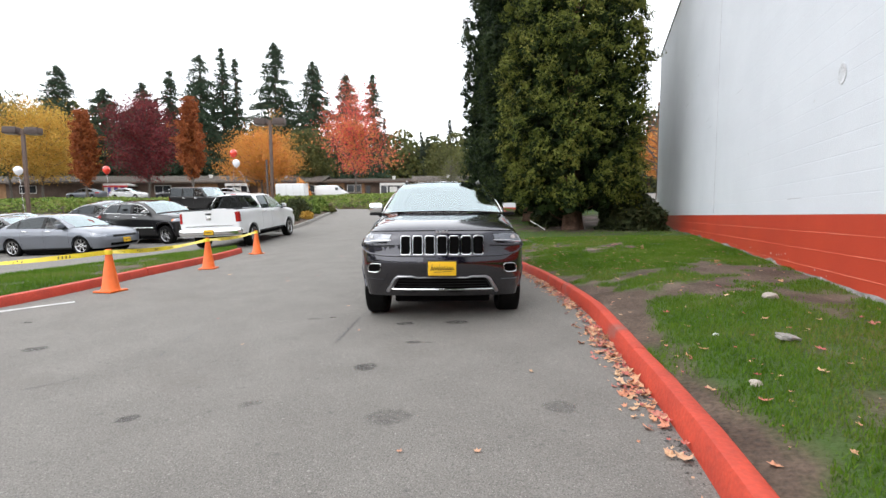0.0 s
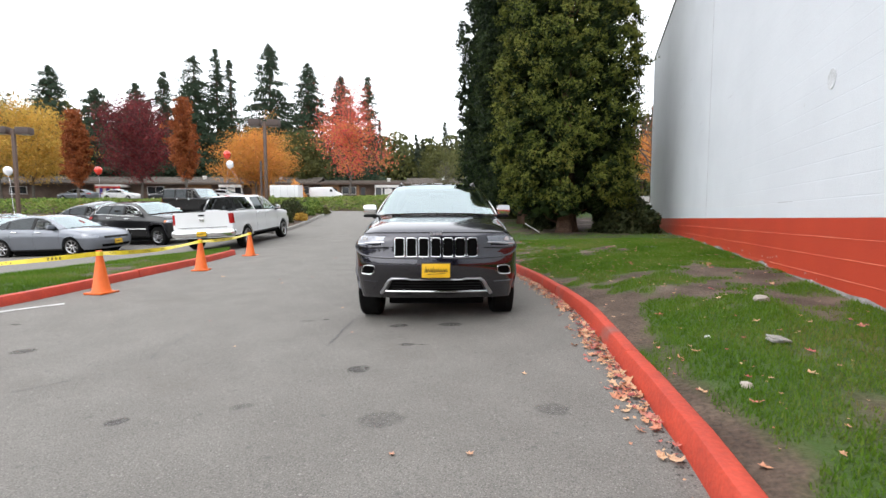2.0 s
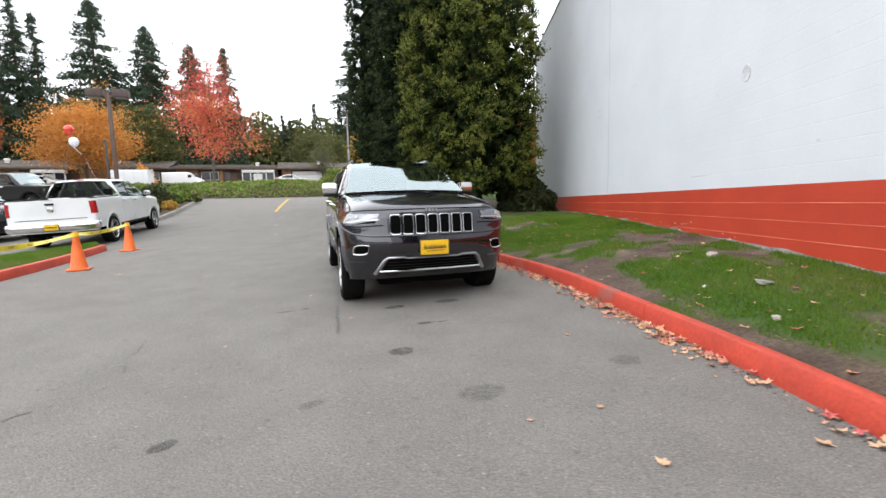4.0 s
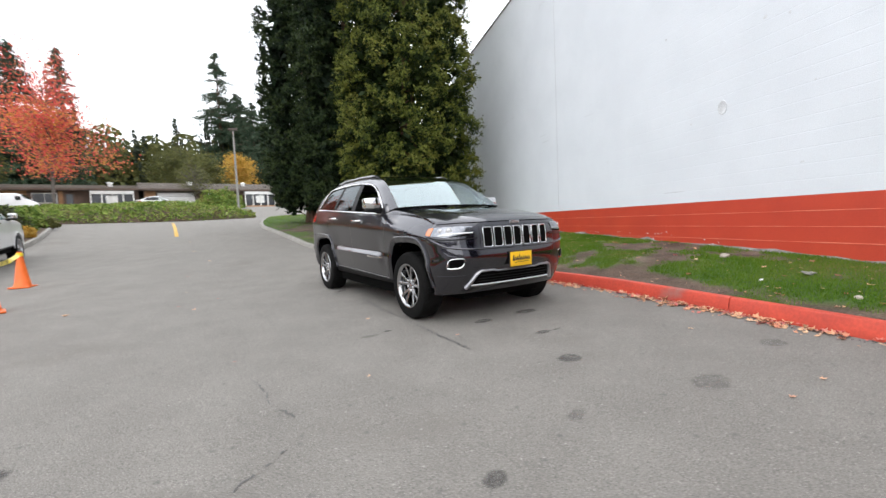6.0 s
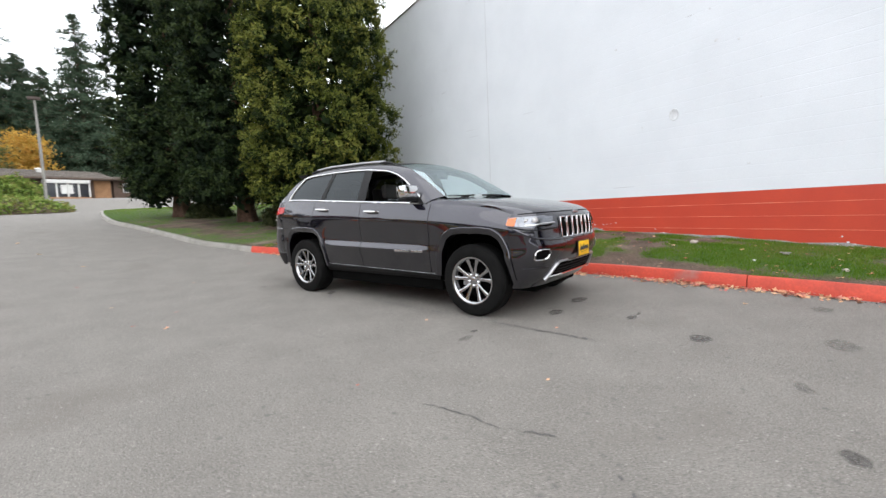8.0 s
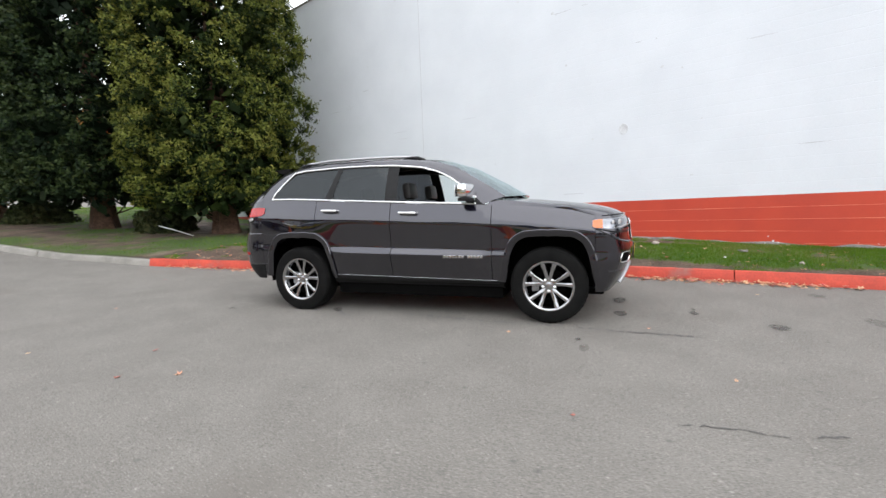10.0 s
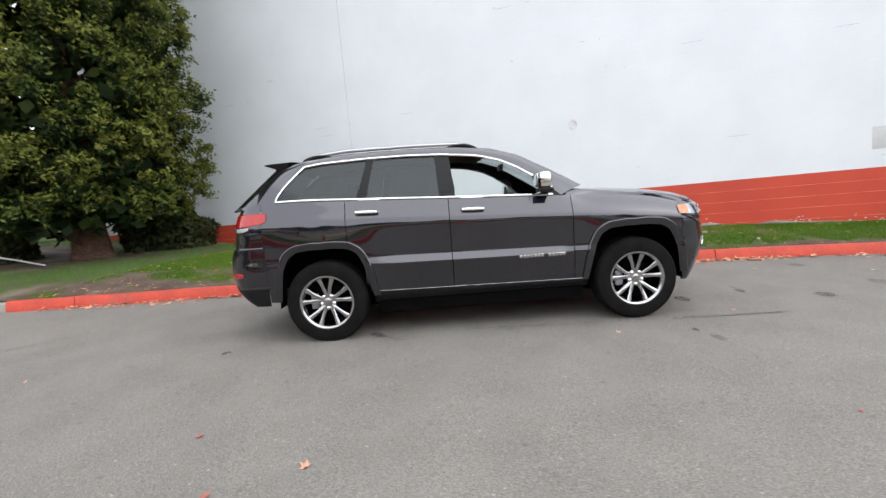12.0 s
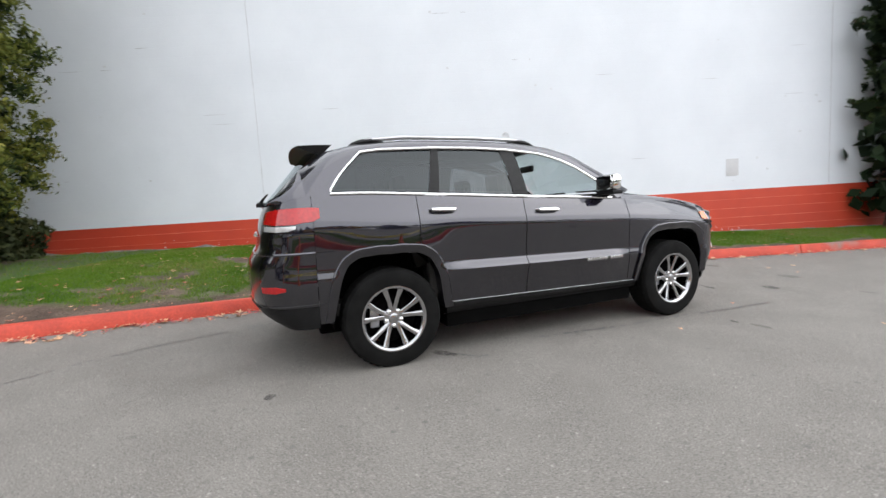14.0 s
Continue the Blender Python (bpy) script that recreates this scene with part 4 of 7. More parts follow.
M["screen"] = glass("windscreen_glass", (0.74, 0.84, 0.83), 0, .36, (.86, .98, 1.0))
M["glass_dark"] = glass("privacy_glass", (0.085, 0.09, 0.098), 0, .048, (.9, .97, 1.0))


def sgn_pow(v, p):
    return math.copysign(abs(v) ** p, v)


HAUNCH = [(-.3, .4), (.1, .7), (.35, .95), (.52, 1.0), (.62, .93), (.80, .45), (.92, .13), (1, 0)]


class Shell:
    """The outer skin of a car, x ahead, y to its left, from curves given in a spec."""

    def __init__(self, s):
        self.s = s
        self.cv = scurve if s.get("smooth") else curve

    def plan(self, x):
        """The slight barrel of the sides seen from above."""
        return -self.s.get("barrel", 0) * (x / 1.95) ** 2

    def half(self, k, x=0.0):
        s = self.s
        w = self.cv(s["side"], k)
        if "ledge" in s:
            a, b, d = s["ledge"]
            f = min(1, max(0, (x - a) / .25)) * min(1, max(0, (b - x) / .15))
            w += d * f * curve([(.15, 0), (.325, .9), (.338, 1), (.345, .92), (.405, -.42), (.415, -.5), (.70, 0)], k)
        w = w * s["width"] + self.plan(x)
        if "blister" in s:
            for xa in s["axles"]:
                w += s["blister"] * math.exp(-((x - xa) / .50) ** 2) * scurve(HAUNCH, k)
            f = min(1, max(0, (x - .80) / .35))
            w -= .045 * f * f * (3 - 2 * f) * max(0, (k - .80) / .20) ** 2
        return w

    def belt(self, x):
        return self.cv(self.s["belt"], x)

    def k(self, x, z):
        b = self.belt(x)
        return (z - s_sill(self.s)) / (b - s_sill(self.s))

    def low(self, x):
        s = self.s
        z = s["sill"]
        for xa in s["axles"]:
            d = abs(x - xa)
            if "opening" in s:
                if d < s["arch"]:
                    z = max(z, s["wheel"] - .01 + scurve(s["opening"], d))
            elif d < s["arch"]:
                z = max(z, s["wheel"] + math.sqrt(s["arch"] ** 2 - d * d) - .01)
        return z

    def side_pt(self, x, z, y_sign=-1, out=0.0):
        return Vector((x, y_sign * (self.half(self.k(x, z), x) + out), z))

    def end_pt(self, a, z, end=1, out=0.0):
        """A point of the nose (end 1) or tail (-1); a from -90 (right side) through 0 (middle) to 90 degrees."""
        s = self.s
        x0 = s["nose0"] if end > 0 else s["tail0"]
        xe = self.cv(s["nose"] if end > 0 else s["tail"], z)
        p = s["corner"] if end > 0 else s.get("corner_tail", s["corner"])
        w = self.half((z - s["sill"]) / (self.belt(x0) - s["sill"]), x0)
        c, q = math.cos(radians(a)), math.sin(radians(a))
        x = x0 + (xe - x0) * sgn_pow(c, p)
        y = w * sgn_pow(q, p)
        n = Vector((c * end, q, 0)).normalized()
        return Vector((x, y, z)) + n * out

    def nose_y(self, y, z, end=1, out=0.0):
        s = self.s
        x0 = s["nose0"] if end > 0 else s["tail0"]
        w = self.half((z - s["sill"]) / (self.belt(x0) - s["sill"]), x0)
        p = s["corner"] if end > 0 else s.get("corner_tail", s["corner"])
        q = min(1, abs(y) / w) ** (1 / p)
        return self.end_pt(math.copysign(math.degrees(math.asin(q)), y), z, end, out)


def s_sill(s):
    return s["sill"]


def frange(a, b, n):
    return [a + (b - a) * i / n for i in range(n + 1)]


def thick(bm, t):
    """Gives a sheet thickness, inwards."""
    bmesh.ops.recalc_face_normals(bm, faces=bm.faces)
    geom = bm.faces[:]
    bmesh.ops.solidify(bm, geom=geom, thickness=t)
    return bm


def side_panel(sh, xa, xb, sign, n=24, rows=16, top=None, gap=.0035):
    pts = []
    for x in frange(xa + gap, xb - gap, n):
        z0, z1 = sh.low(x), (top or sh.belt)(x)
        ks = [0, .10, .2, .27, .325, .335, .341, .347, .36, .39, .402, .408, .416, .43, .48, .56, .64, .70, .73, .75, .762, .768, .776, .784, .80, .82, .85, .88, .91, .94, .965, .985, 1]
        zs = [max(z0, lerp(sh.s["sill"], z1, k)) for k in ks]
        pts.append([sh.side_pt(x, z, sign) for z in zs])
    bm = grid_bm(pts)
    bmesh.ops.remove_doubles(bm, verts=bm.verts, dist=.0004)
    return bm


def end_panel(sh, end, z0, z1, rows=14, cols=40, top=None):
    pts = []
    for u in frange(-1, 1, cols):
        a = math.copysign(90 * (1 - (1 - abs(u)) ** 1.7), u)
        t = z1 if top is None else top(a)
        pts.append([sh.end_pt(a, z, end) for z in frange(z0, t, rows)])
    return grid_bm(pts)


def orient(bm, centre=(0, 0, .7)):
    """Faces of an open skin turned outwards."""
    bm.normal_update()
    c = Vector(centre)
    flip = [f for f in bm.faces if (f.calc_center_median() - c).dot(f.normal) < 0]
    bmesh.ops.reverse_faces(bm, faces=flip)
    return bm


def end_patch(sh, end, ring, out, n=6):
    """A raised patch on the nose or tail between two (y, z) edges of equal count: lower edge, upper edge."""
    low, up = ring
    rows = []
    for (y0, z0), (y1, z1) in zip(low, up):
        rows.append([sh.nose_y(lerp(y0, y1, i / n), lerp(z0, z1, i / n), end, out) for i in range(n + 1)])
    return grid_bm(rows)


def wheel_thing(radius, width, rim, spokes, parent, x, y, name="wheel", style="twin"):
    """Tyre, alloy rim with spokes, hub, nuts and brake disc; the outer face looks to the side of y."""
    side = 1 if y > 0 else -1
    w = width / 2
    tyre = lathe_bm([(rim * .97, -w * .85), (rim * 1.05, -w * .98), (radius * .87, -w), (radius * .95, -w * .93), (radius * .985, -w * .78), (radius, -w * .60), (radius * .996, -w * .3), (radius * .996, w * .3), (radius, w * .60),
                     (radius * .985, w * .78), (radius * .95, w * .93), (radius * .87, w), (rim * 1.12, w * .99), (rim * 1.05, w * .96), (rim * .99, w * .88), (rim * .97, w * .6)], 48, 'y')
    for k in range(44):
        a = 2 * math.pi * k / 44
        for lane in (-.5, .5):
            box_bm((-.012, w * (lane - .18), radius * .988), (.012, w * (lane + .18), radius * 1.004), bm=tyre, m=Matrix.Rotation(a + lane * .06, 4, 'Y'))
    ob = part(name, tyre, M["rubber"], parent, "black rubber tyre on a bright alloy rim")
    ob.matrix_basis = pose(x, y, radius - .008, 0, 0, 0 if side > 0 else 180)
    rimbm = lathe_bm([(rim * .98, -w * .8), (rim * .93, -w * .7), (rim * .92, w * .55), (rim * .94, w * .80), (rim * .985, w * .96), (rim * 1.03, w * 1.01), (rim * 1.065, w * 1.005), (rim * 1.075, w * .96)], 48, 'y')
    part("rim", rimbm, M["alloy"], ob)
    disc = lathe_bm([(0, w * .12), (rim * .70, w * .12), (rim * .70, w * .02), (rim * .9, -w * .25), (rim * .92, -w * .3)], 32, 'y')
    part("brake_disc", disc, M["void"], ob)
    cal = box_bm((rim * .42, w * .1, -rim * .3), (rim * .72, w * .3, rim * .3), .01)
    part("brake_caliper", cal, M["satin"], ob)
    for k in range(spokes):
        base = 2 * math.pi * k / spokes + math.pi / 2
        bm = bmesh.new()
        for off in ((-1, 1) if style == "twin" else (0,)):
            rows = []
            for r, yy, hw, dep in ((rim * .16, w * .64, .020, .03), (rim * .36, w * .70, .0165, .03), (rim * .66, w * .80, .0155, .028), (rim * .97, w * .90, .022, .025)):
                a = base + off * lerp(.16, .275, r / rim)
                if style != "twin":
                    hw *= 1.7
                c, s = math.cos(a), math.sin(a)
                row = []
                for dw, dy in ((-1, -dep), (-1, -.004), (-.72, .0), (.72, .0), (1, -.004), (1, -dep)):
                    row.append((r * c - s * hw * dw, yy + dy, r * s + c * hw * dw))
                rows.append(row)
            grid_bm(rows, bm=bm)
        orient(bm, (0, -1, 0))
        part("spoke", bm, M["alloy"], ob)
    hub = lathe_bm([(rim * .33, w * .40), (rim * .33, w * .58), (rim * .29, w * .645), (rim * .16, w * .66), (rim * .15, w * .72), (rim * .13, w * .74), (0, w * .745)], 24, 'y')
    part("hub", hub, M["alloy"], ob)
    for k in range(5):
        a = 2 * math.pi * (k + .5) / 5 + math.pi / 2
        nut = lathe_bm([(.016, w * .55), (.016, w * .73), (.011, w * .76), (0, w * .765)], 8, 'y', at=(rim * .255 * math.cos(a), 0, rim * .255 * math.sin(a)))
        part("wheel_nut", nut, M["chrome"], ob)
    return ob


def arch_ring(sh, xa, sign, width, out, a0=3, a1=177):
    """The trim lip round a wheel opening."""
    s = sh.s
    rows = []
    ring = []
    for a in frange(a0, a1, 60):
        c, q = math.cos(radians(a)), math.sin(radians(a))
        r = s["arch"]
        if "opening" in s:
            r = scurve(s["opening_r"], min(a, 180 - a))
        ring.append(Vector((r * c, r * q)))
    n = len(ring)
    for i, p in enumerate(ring):
        d = (ring[min(i + 1, n - 1)] - ring[max(i - 1, 0)]).normalized()
        nrm = Vector((d.y, -d.x))
        row = []
        for r, o in ((-.012, -.10), (-.010, out * .1), (.002, out * .45), (width * .5, out * .85), (width * .86, out), (width * .97, out * .8), (width, -.006)):
            x, z = xa + p.x + nrm.x * r, s["wheel"] - .01 + p.y + nrm.y * r
            zc = max(z, s["sill"] - .02)
            if x > s["nose0"]:
                y = abs(sh.nose_y_at(x, zc))
            elif x < s["tail0"]:
                y = abs(sh.nose_y_at(x, zc, -1))
            else:
                y = sh.half(sh.k(x, zc), x)
            row.append((x, sign * (y + o), z))
        rows.append(row)
    return orient(grid_bm(rows), (xa, 0, s["wheel"]))


def nose_y_at(self, x, z, end=1):
    """Half width of the nose or tail at x."""
    s = self.s
    x0 = s["nose0"] if end > 0 else s["tail0"]
    xe = self.cv(s["nose"] if end > 0 else s["tail"], z)
    p = s["corner"] if end > 0 else s.get("corner_tail", s["corner"])
    w = self.half((z - s["sill"]) / (self.belt(x0) - s["sill"]), x0)
    c = min(1, max(0, (x - x0) / (xe - x0))) ** (1 / p)
    return w * math.sin(math.acos(c)) ** p


Shell.nose_y_at = nose_y_at


def green(sh, x, z):
    """Half width of the cabin side at a height over the belt."""
    d = z - sh.belt(x)
    return sh.s["width"] * curve(sh.s["side"], 1) + sh.plan(x) - sh.s["lean"] * d - sh.s.get("lean2", .25) * d * d


def cabin_cell(sh, b0, b1, t0, t1, n=14, rows=6, lift=.012, out=0.0, sign=-1, bul=(0, 0)):
    """A piece of cabin side between slanting lines: bottom x b0..b1, top x t0..t1."""
    pts = []
    for i in range(n + 1):
        u = i / n
        xb, xt = lerp(b0, b1, u), lerp(t0, t1, u)
        zb, zt = sh.belt(xb) + lift, curve(sh.s["top"], xt)
        zt = max(zt, zb + .001)
        row = []
        for j in range(rows + 1):
            v = j / rows
            x, z = lerp(xb, xt, v) - lerp(bul[0], bul[1], u) * math.sin(math.pi * v ** .75), lerp(zb, zt, v)
            row.append((x, sign * (green(sh, x, z) + out), z))
        pts.append(row)
    return grid_bm(pts)


def rail_pt(sh, x, sign):
    return Vector((x, sign * curve(sh.s["rail_y"], x), curve(sh.s["rail"], x)))


def cross_rows(sh, xs, bulge_x, crown, n=14):
    """A sheet across the car between the two roof rails."""
    rows = []
    for x in xs:
        y, z = curve(sh.s["rail_y"], x), curve(sh.s["rail"], x)
        bx, cz = curve(bulge_x, x), curve(crown, x)
        rows.append([(x + bx * (1 - v * v), y * v, z + cz * (1 - v * v)) for v in frange(-1, 1, n)])
    return grid_bm(rows)


def build_car(name, spec, label, where, body, category="car", group=""):
    """A car from its spec: panels, doors, cabin, glass, wheels, lamps. Returns its Empty and its shell."""
    s = spec
    sh = Shell(s)
    car = new(name)
    car.matrix_world = where
    tagged(car, label, category, group)
    x0, x1 = s["tail0"], s["nose0"]
    cuts = s["cuts"]           # [rear of rear door, between doors, front of front door]
    for sign in (-1, 1):
        segs = [("quarter_panel", x0, cuts[0])] + [("rear_door" if i == 0 and len(cuts) > 2 else "front_door", cuts[i], cuts[i + 1]) for i in range(len(cuts) - 1)] + [("front_fender", cuts[-1], x1)]
        for pname, a, b in segs:
            ob = part(pname, orient(side_panel(sh, a, b, sign, 56 if "door" not in pname else 26)), body, car)
            if "door" in pname and s.get("handles", True):
                hx = a + .09 + (.0 if pname == "rear_door" else .02)
                hz = lerp(s["sill"], sh.belt(hx), .875)
                bm = bmesh.new()
                y = sh.half(sh.k(hx, hz), hx)
                tube_bm([(hx, sign * (y - .01), hz), (hx + .015, sign * (y + .03), hz), (hx + .11, sign * (y + .036), hz - .003), (hx + .205, sign * (y + .03), hz - .007), (hx + .22, sign * (y - .01), hz - .008)], [.011, .016, .018, .016, .011], 8, bm=bm)
                part("handle", bm, s.get("handle_mat", M["chrome"]), ob, "chrome door handle")
                # near-black disc paints the shade of the hollow behind the handle
                bm = lathe_bm([(.042, 0), (.036, .004), (0, .005)], 16, 'y')
                bmesh.ops.transform(bm, matrix=Matrix.Translation((hx + .11, sign * (y + .001), hz - .012)) @ Matrix.Diagonal((1, sign, .6, 1)), verts=bm.verts)
                part("handle_cup_shade", bm, M["void"], ob)
        part("sill", orient(grid_bm([[(x, sign * (sh.half(0, x) - o), s["sill"] + d) for o, d in ((.004, .02), (.002, 0), (.03, -.05), (.09, -.08))] for x in frange(s["axles"][0] + s["arch"], s["axles"][1] - s["arch"], 12)])), M["black_trim"], car)
        for xa in s["axles"]:
            part("wheel_arch_trim", arch_ring(sh, xa, sign, s.get("flare", .05), s.get("flare_out", .014)), s.get("flare_mat", body), car)
    part("front_bumper", orient(end_panel(sh, 1, s["bumper_low"], 0, top=lambda a: curve(s["nose_top"], abs(a)))), body, car)
    part("rear_bumper", orient(end_panel(sh, -1, s["bumper_low"] + .05, 0, top=lambda a: curve(s["tail_top"], abs(a)))), body, car)
    # bonnet
    rows = []
    for v in frange(-1, 1, 20):
        sg = 1 if v >= 0 else -1
        a = 90 * sgn_pow(abs(v), 1.5)
        f = sh.end_pt(a * sg, curve(s["nose_top"], abs(a)), 1)
        b = Vector((s["cowl"] + s["cowl_bulge"] * (1 - v * v), v * s["cowl_y"], s["cowl_z"] + .015 * (1 - v * v)))
        row = []
        for u in [0, .015, .03, .05, .08] + frange(.12, 1, 14):
            p = f.lerp(b, u)
            p.z += s["hood_bulge"] * (scurve(s["hood_curve"], u) if "hood_curve" in s else math.sin(math.pi * u ** s.get("hood_pow", .55))) * (1 - .55 * abs(v) ** 3)
            rib = s.get("hood_rib", 0) * math.exp(-((abs(v) - .60) / .10) ** 2) * math.sin(math.pi * min(1, u * 1.05)) ** .5
            p.z += rib
            row.append(p)
        rows.append(row)
    bm = orient(grid_bm(rows), (1.3, 0, .5))
    part("bonnet", bm, body, car)
    for sign in (-1, 1):
        rows = []
        for u in frange(0, 1, 18):
            x = lerp(x1, cuts[-1] - .05, u)
            e = sh.side_pt(x, sh.belt(x), sign)
            h = Vector(rows_pt(s, sh, sign, u))
            rows.append([e.lerp(h, k) + Vector((0, 0, s.get("fender_round", .018) * math.sin(math.pi * k))) for k in frange(0, 1, 6)])
        part("fender_top", orient(grid_bm(rows), (1.3, 0, .4)), body, car)
    # cabin
    cells = s["cells"]          # rows of (kind, b0, b1, t0, t1)
    for sign in (-1, 1):
        for kind, b0, b1, t0, t1, *bul in cells:
            bul = bul or (0, 0)
            if kind == "open" and sign < 0:
                continue
            if kind in ("glass", "dark", "open"):
                mat_ = s["glass_dark"] if kind == "dark" else s["glass_clear"]
                g = part("side_window", orient(cabin_cell(sh, b0, b1, t0, t1, out=-.006, sign=sign, bul=bul)), mat_, car, "dark tinted window" if kind == "dark" else "clear side window")
                g.visible_shadow = False
            else:
                part("pillar", orient(cabin_cell(sh, b0, b1, t0, t1, 8, sign=sign, lift=-.004, bul=bul)), body if kind == "body" else M["black_trim"], car)
        rows = []
        ts = s["top"]
        for x in frange(ts[0][0], ts[-1][0], 40):
            z = curve(ts, x)
            g = Vector((x, sign * green(sh, x, max(z, sh.belt(x))), max(z, sh.belt(x))))
            xr = curve(s["rail_map"], x)
            r = rail_pt(sh, xr, sign)
            rows.append([g.lerp(r, k) + Vector((0, sign * .014 * math.sin(math.pi * k), .008 * math.sin(math.pi * k))) for k in frange(0, 1, 5)])
        part("roof_side", orient(grid_bm(rows)), body, car)
        if s.get("chrome_line"):
            first, last = cells[s["chrome_cells"][0]], cells[s["chrome_cells"][1]]
            pts = [(lerp(first[1], last[2], u), None) for u in frange(0, 1, 24)]
            low = [(x, sign * (green(sh, x, sh.belt(x) + .010) + .006), sh.belt(x) + .010) for x, _ in pts]
            up = [(x, sign * (green(sh, x, curve(s["top"], x)) + .006), curve(s["top"], x) + .004) for x in frange(first[3], last[4], 30)]
            bu = first[5] if len(first) > 5 else 0
            rear = [tuple(Vector(up[0]).lerp(Vector(low[0]), k) - Vector((bu * math.sin(math.pi * (1 - k) ** .75), 0, 0))) for k in (.06, .15, .25, .38, .5, .62, .75, .88)]
            part("window_trim", tube_bm(list(reversed(low)) + list(reversed(rear)) + up, .0105, 6), s.get("trim_mat", M["chrome"]), car, "bright chrome window surround")
    xf, xr_ = s["screen"]       # windscreen foot and head
    sc = part("windscreen", orient(cross_rows(sh, frange(xf, xr_, 10), [(xr_, s["screen_bulge"][1]), (xf, s["screen_bulge"][0])], [(xr_, .03), (xf, .02)])), M["screen"], car, "large raked windscreen reflecting the sky")
    sc.visible_shadow = False
    part("roof", orient(cross_rows(sh, frange(s["roof_end"], xr_, 16), [(s["roof_end"], -.02), (0, 0), (xr_, s["screen_bulge"][1])], [(s["roof_end"], .035), (-.6, .04), (xr_, .03)])), s.get("roof_mat", body), car)
    if s.get("backlight"):
        rows = []
        (xa, ya, za), (xb, yb, zb) = s["backlight"]
        for u in frange(0, 1, 8):
            rows.append([(lerp(xa, xb, u) - lerp(.07, .035, u) * (1 - v * v), lerp(ya, yb, u) * v, lerp(za, zb, u) + .03 * (1 - u) * (1 - v * v)) for v in frange(-1, 1, 12)])
        part("rear_window", orient(grid_bm(rows), (-1, 0, 1)), s["glass_dark"], car)
    if s.get("pillar_fill"):
        for sign in (-1, 1):
            rows = []
            for u in frange(0, 1, 14):
                a = lerp(90, s["pillar_fill"], u)
                lo = sh.end_pt(a * sign, curve(s["tail_top"], a), -1, .001)
                k = lerp(s["pillar_from"], 1, u)
                (xa, ya, za), (xe, ye, ze) = s["backlight"]
                hi = Vector((lerp(xa, xe, k), sign * (lerp(ya, ye, k) + .004), lerp(za, ze, k)))
                rows.append([lo.lerp(hi, v) + Vector((-.5, sign, 0)) * .02 * math.sin(math.pi * v) for v in frange(0, 1, 6)])
            part("rear_pillar", orient(grid_bm(rows), (-1.5, 0, 1.2)), body, car)
    # underside and wheel wells
    fl = box_bm((s["axles"][0] + s["arch"] + .02, -.86 * s["width"] / .96, s["sill"] - .19), (s["axles"][1] - s["arch"] - .02, .86 * s["width"] / .96, s["sill"] + .05), .03)
    box_bm((s["tail0"] + .02, -.56, s["sill"] - .17), (s["nose0"] + .1, .56, s["sill"] + .05), .03, bm=fl)
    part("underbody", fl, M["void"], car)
    for xa in s["axles"]:
        for sign in (-1, 1):
            well = s.get("well", s["arch"] - .004)
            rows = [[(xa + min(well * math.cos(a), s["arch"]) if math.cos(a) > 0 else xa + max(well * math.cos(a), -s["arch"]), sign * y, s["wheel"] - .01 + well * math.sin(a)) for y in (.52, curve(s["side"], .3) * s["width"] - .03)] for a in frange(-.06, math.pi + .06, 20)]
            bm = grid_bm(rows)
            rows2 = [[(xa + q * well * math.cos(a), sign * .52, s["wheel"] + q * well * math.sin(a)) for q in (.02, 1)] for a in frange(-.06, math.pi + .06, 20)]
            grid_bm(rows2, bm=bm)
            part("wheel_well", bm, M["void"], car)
            wheel_thing(s["wheel"], s.get("tyre_w", .25), s["rim"], s.get("spokes", 5), car, xa, sign * s["track"], style=s.get("spoke_style", "twin"))
    # cabin inside
    part("dashboard", box_bm((s["cowl"] - .42, -.68, s["cowl_z"] - .32), (s["cowl"] - .02, .68, s["cowl_z"] - .06), .06), M["seat"], car)
    part("cabin_floor", box_bm((s["cells"][0][1], -.72, s["sill"]), (s["cowl"] - .1, .72, s["sill"] + .10), .02), M["seat"], car)
    for sx, wide in s["seats"]:
        for sy in ((-.38, .38) if wide < 1 else (0,)):
            seat = part("seat", box_bm((sx - .26, sy - .26 * (1 if wide < 1 else 2.3), s["sill"] + .12), (sx + .26, sy + .26 * (1 if wide < 1 else 2.3), s["sill"] + .40), .07), M["seat"], car)
            hgt = s["seat_top"]
            bm = box_bm((-.08, -.25 * (1 if wide < 1 else 2.3), 0), (.08, .25 * (1 if wide < 1 else 2.3), hgt - s["sill"] - .45), .06)
            bmesh.ops.transform(bm, matrix=pose(sx - .27, sy, s["sill"] + .30, 0, -14, 0), verts=bm.verts)
            part("backrest", bm, M["seat"], seat)
            for hy in ((sy,) if wide < 1 else (-.38, .38)):
                bm = box_bm((-.05, -.13, 0), (.06, .13, .20), .05)
                bmesh.ops.transform(bm, matrix=pose(sx - .40, hy, hgt - .10, 0, -8, 0), verts=bm.verts)
                part("headrest", bm, M["seat"], seat)
    part("steering_wheel", tube_bm([(s["cowl"] - .50 + .19 * math.sin(a) * .35, .38 + .19 * math.cos(a), s["cowl_z"] - .14 + .19 * math.sin(a)) for a in frange(0, 2 * math.pi, 24)], .016, 6), M["seat"], car)
    # mirrors
    for sign in (-1, 1):
        mx, my, mz = s["mirror"]
        bm = box_bm((mx - .08, -.105, -.07), (mx + .08, .105, .08), .05)
        bmesh.ops.transform(bm, matrix=Matrix.Translation((0, sign * my, mz)), verts=bm.verts)
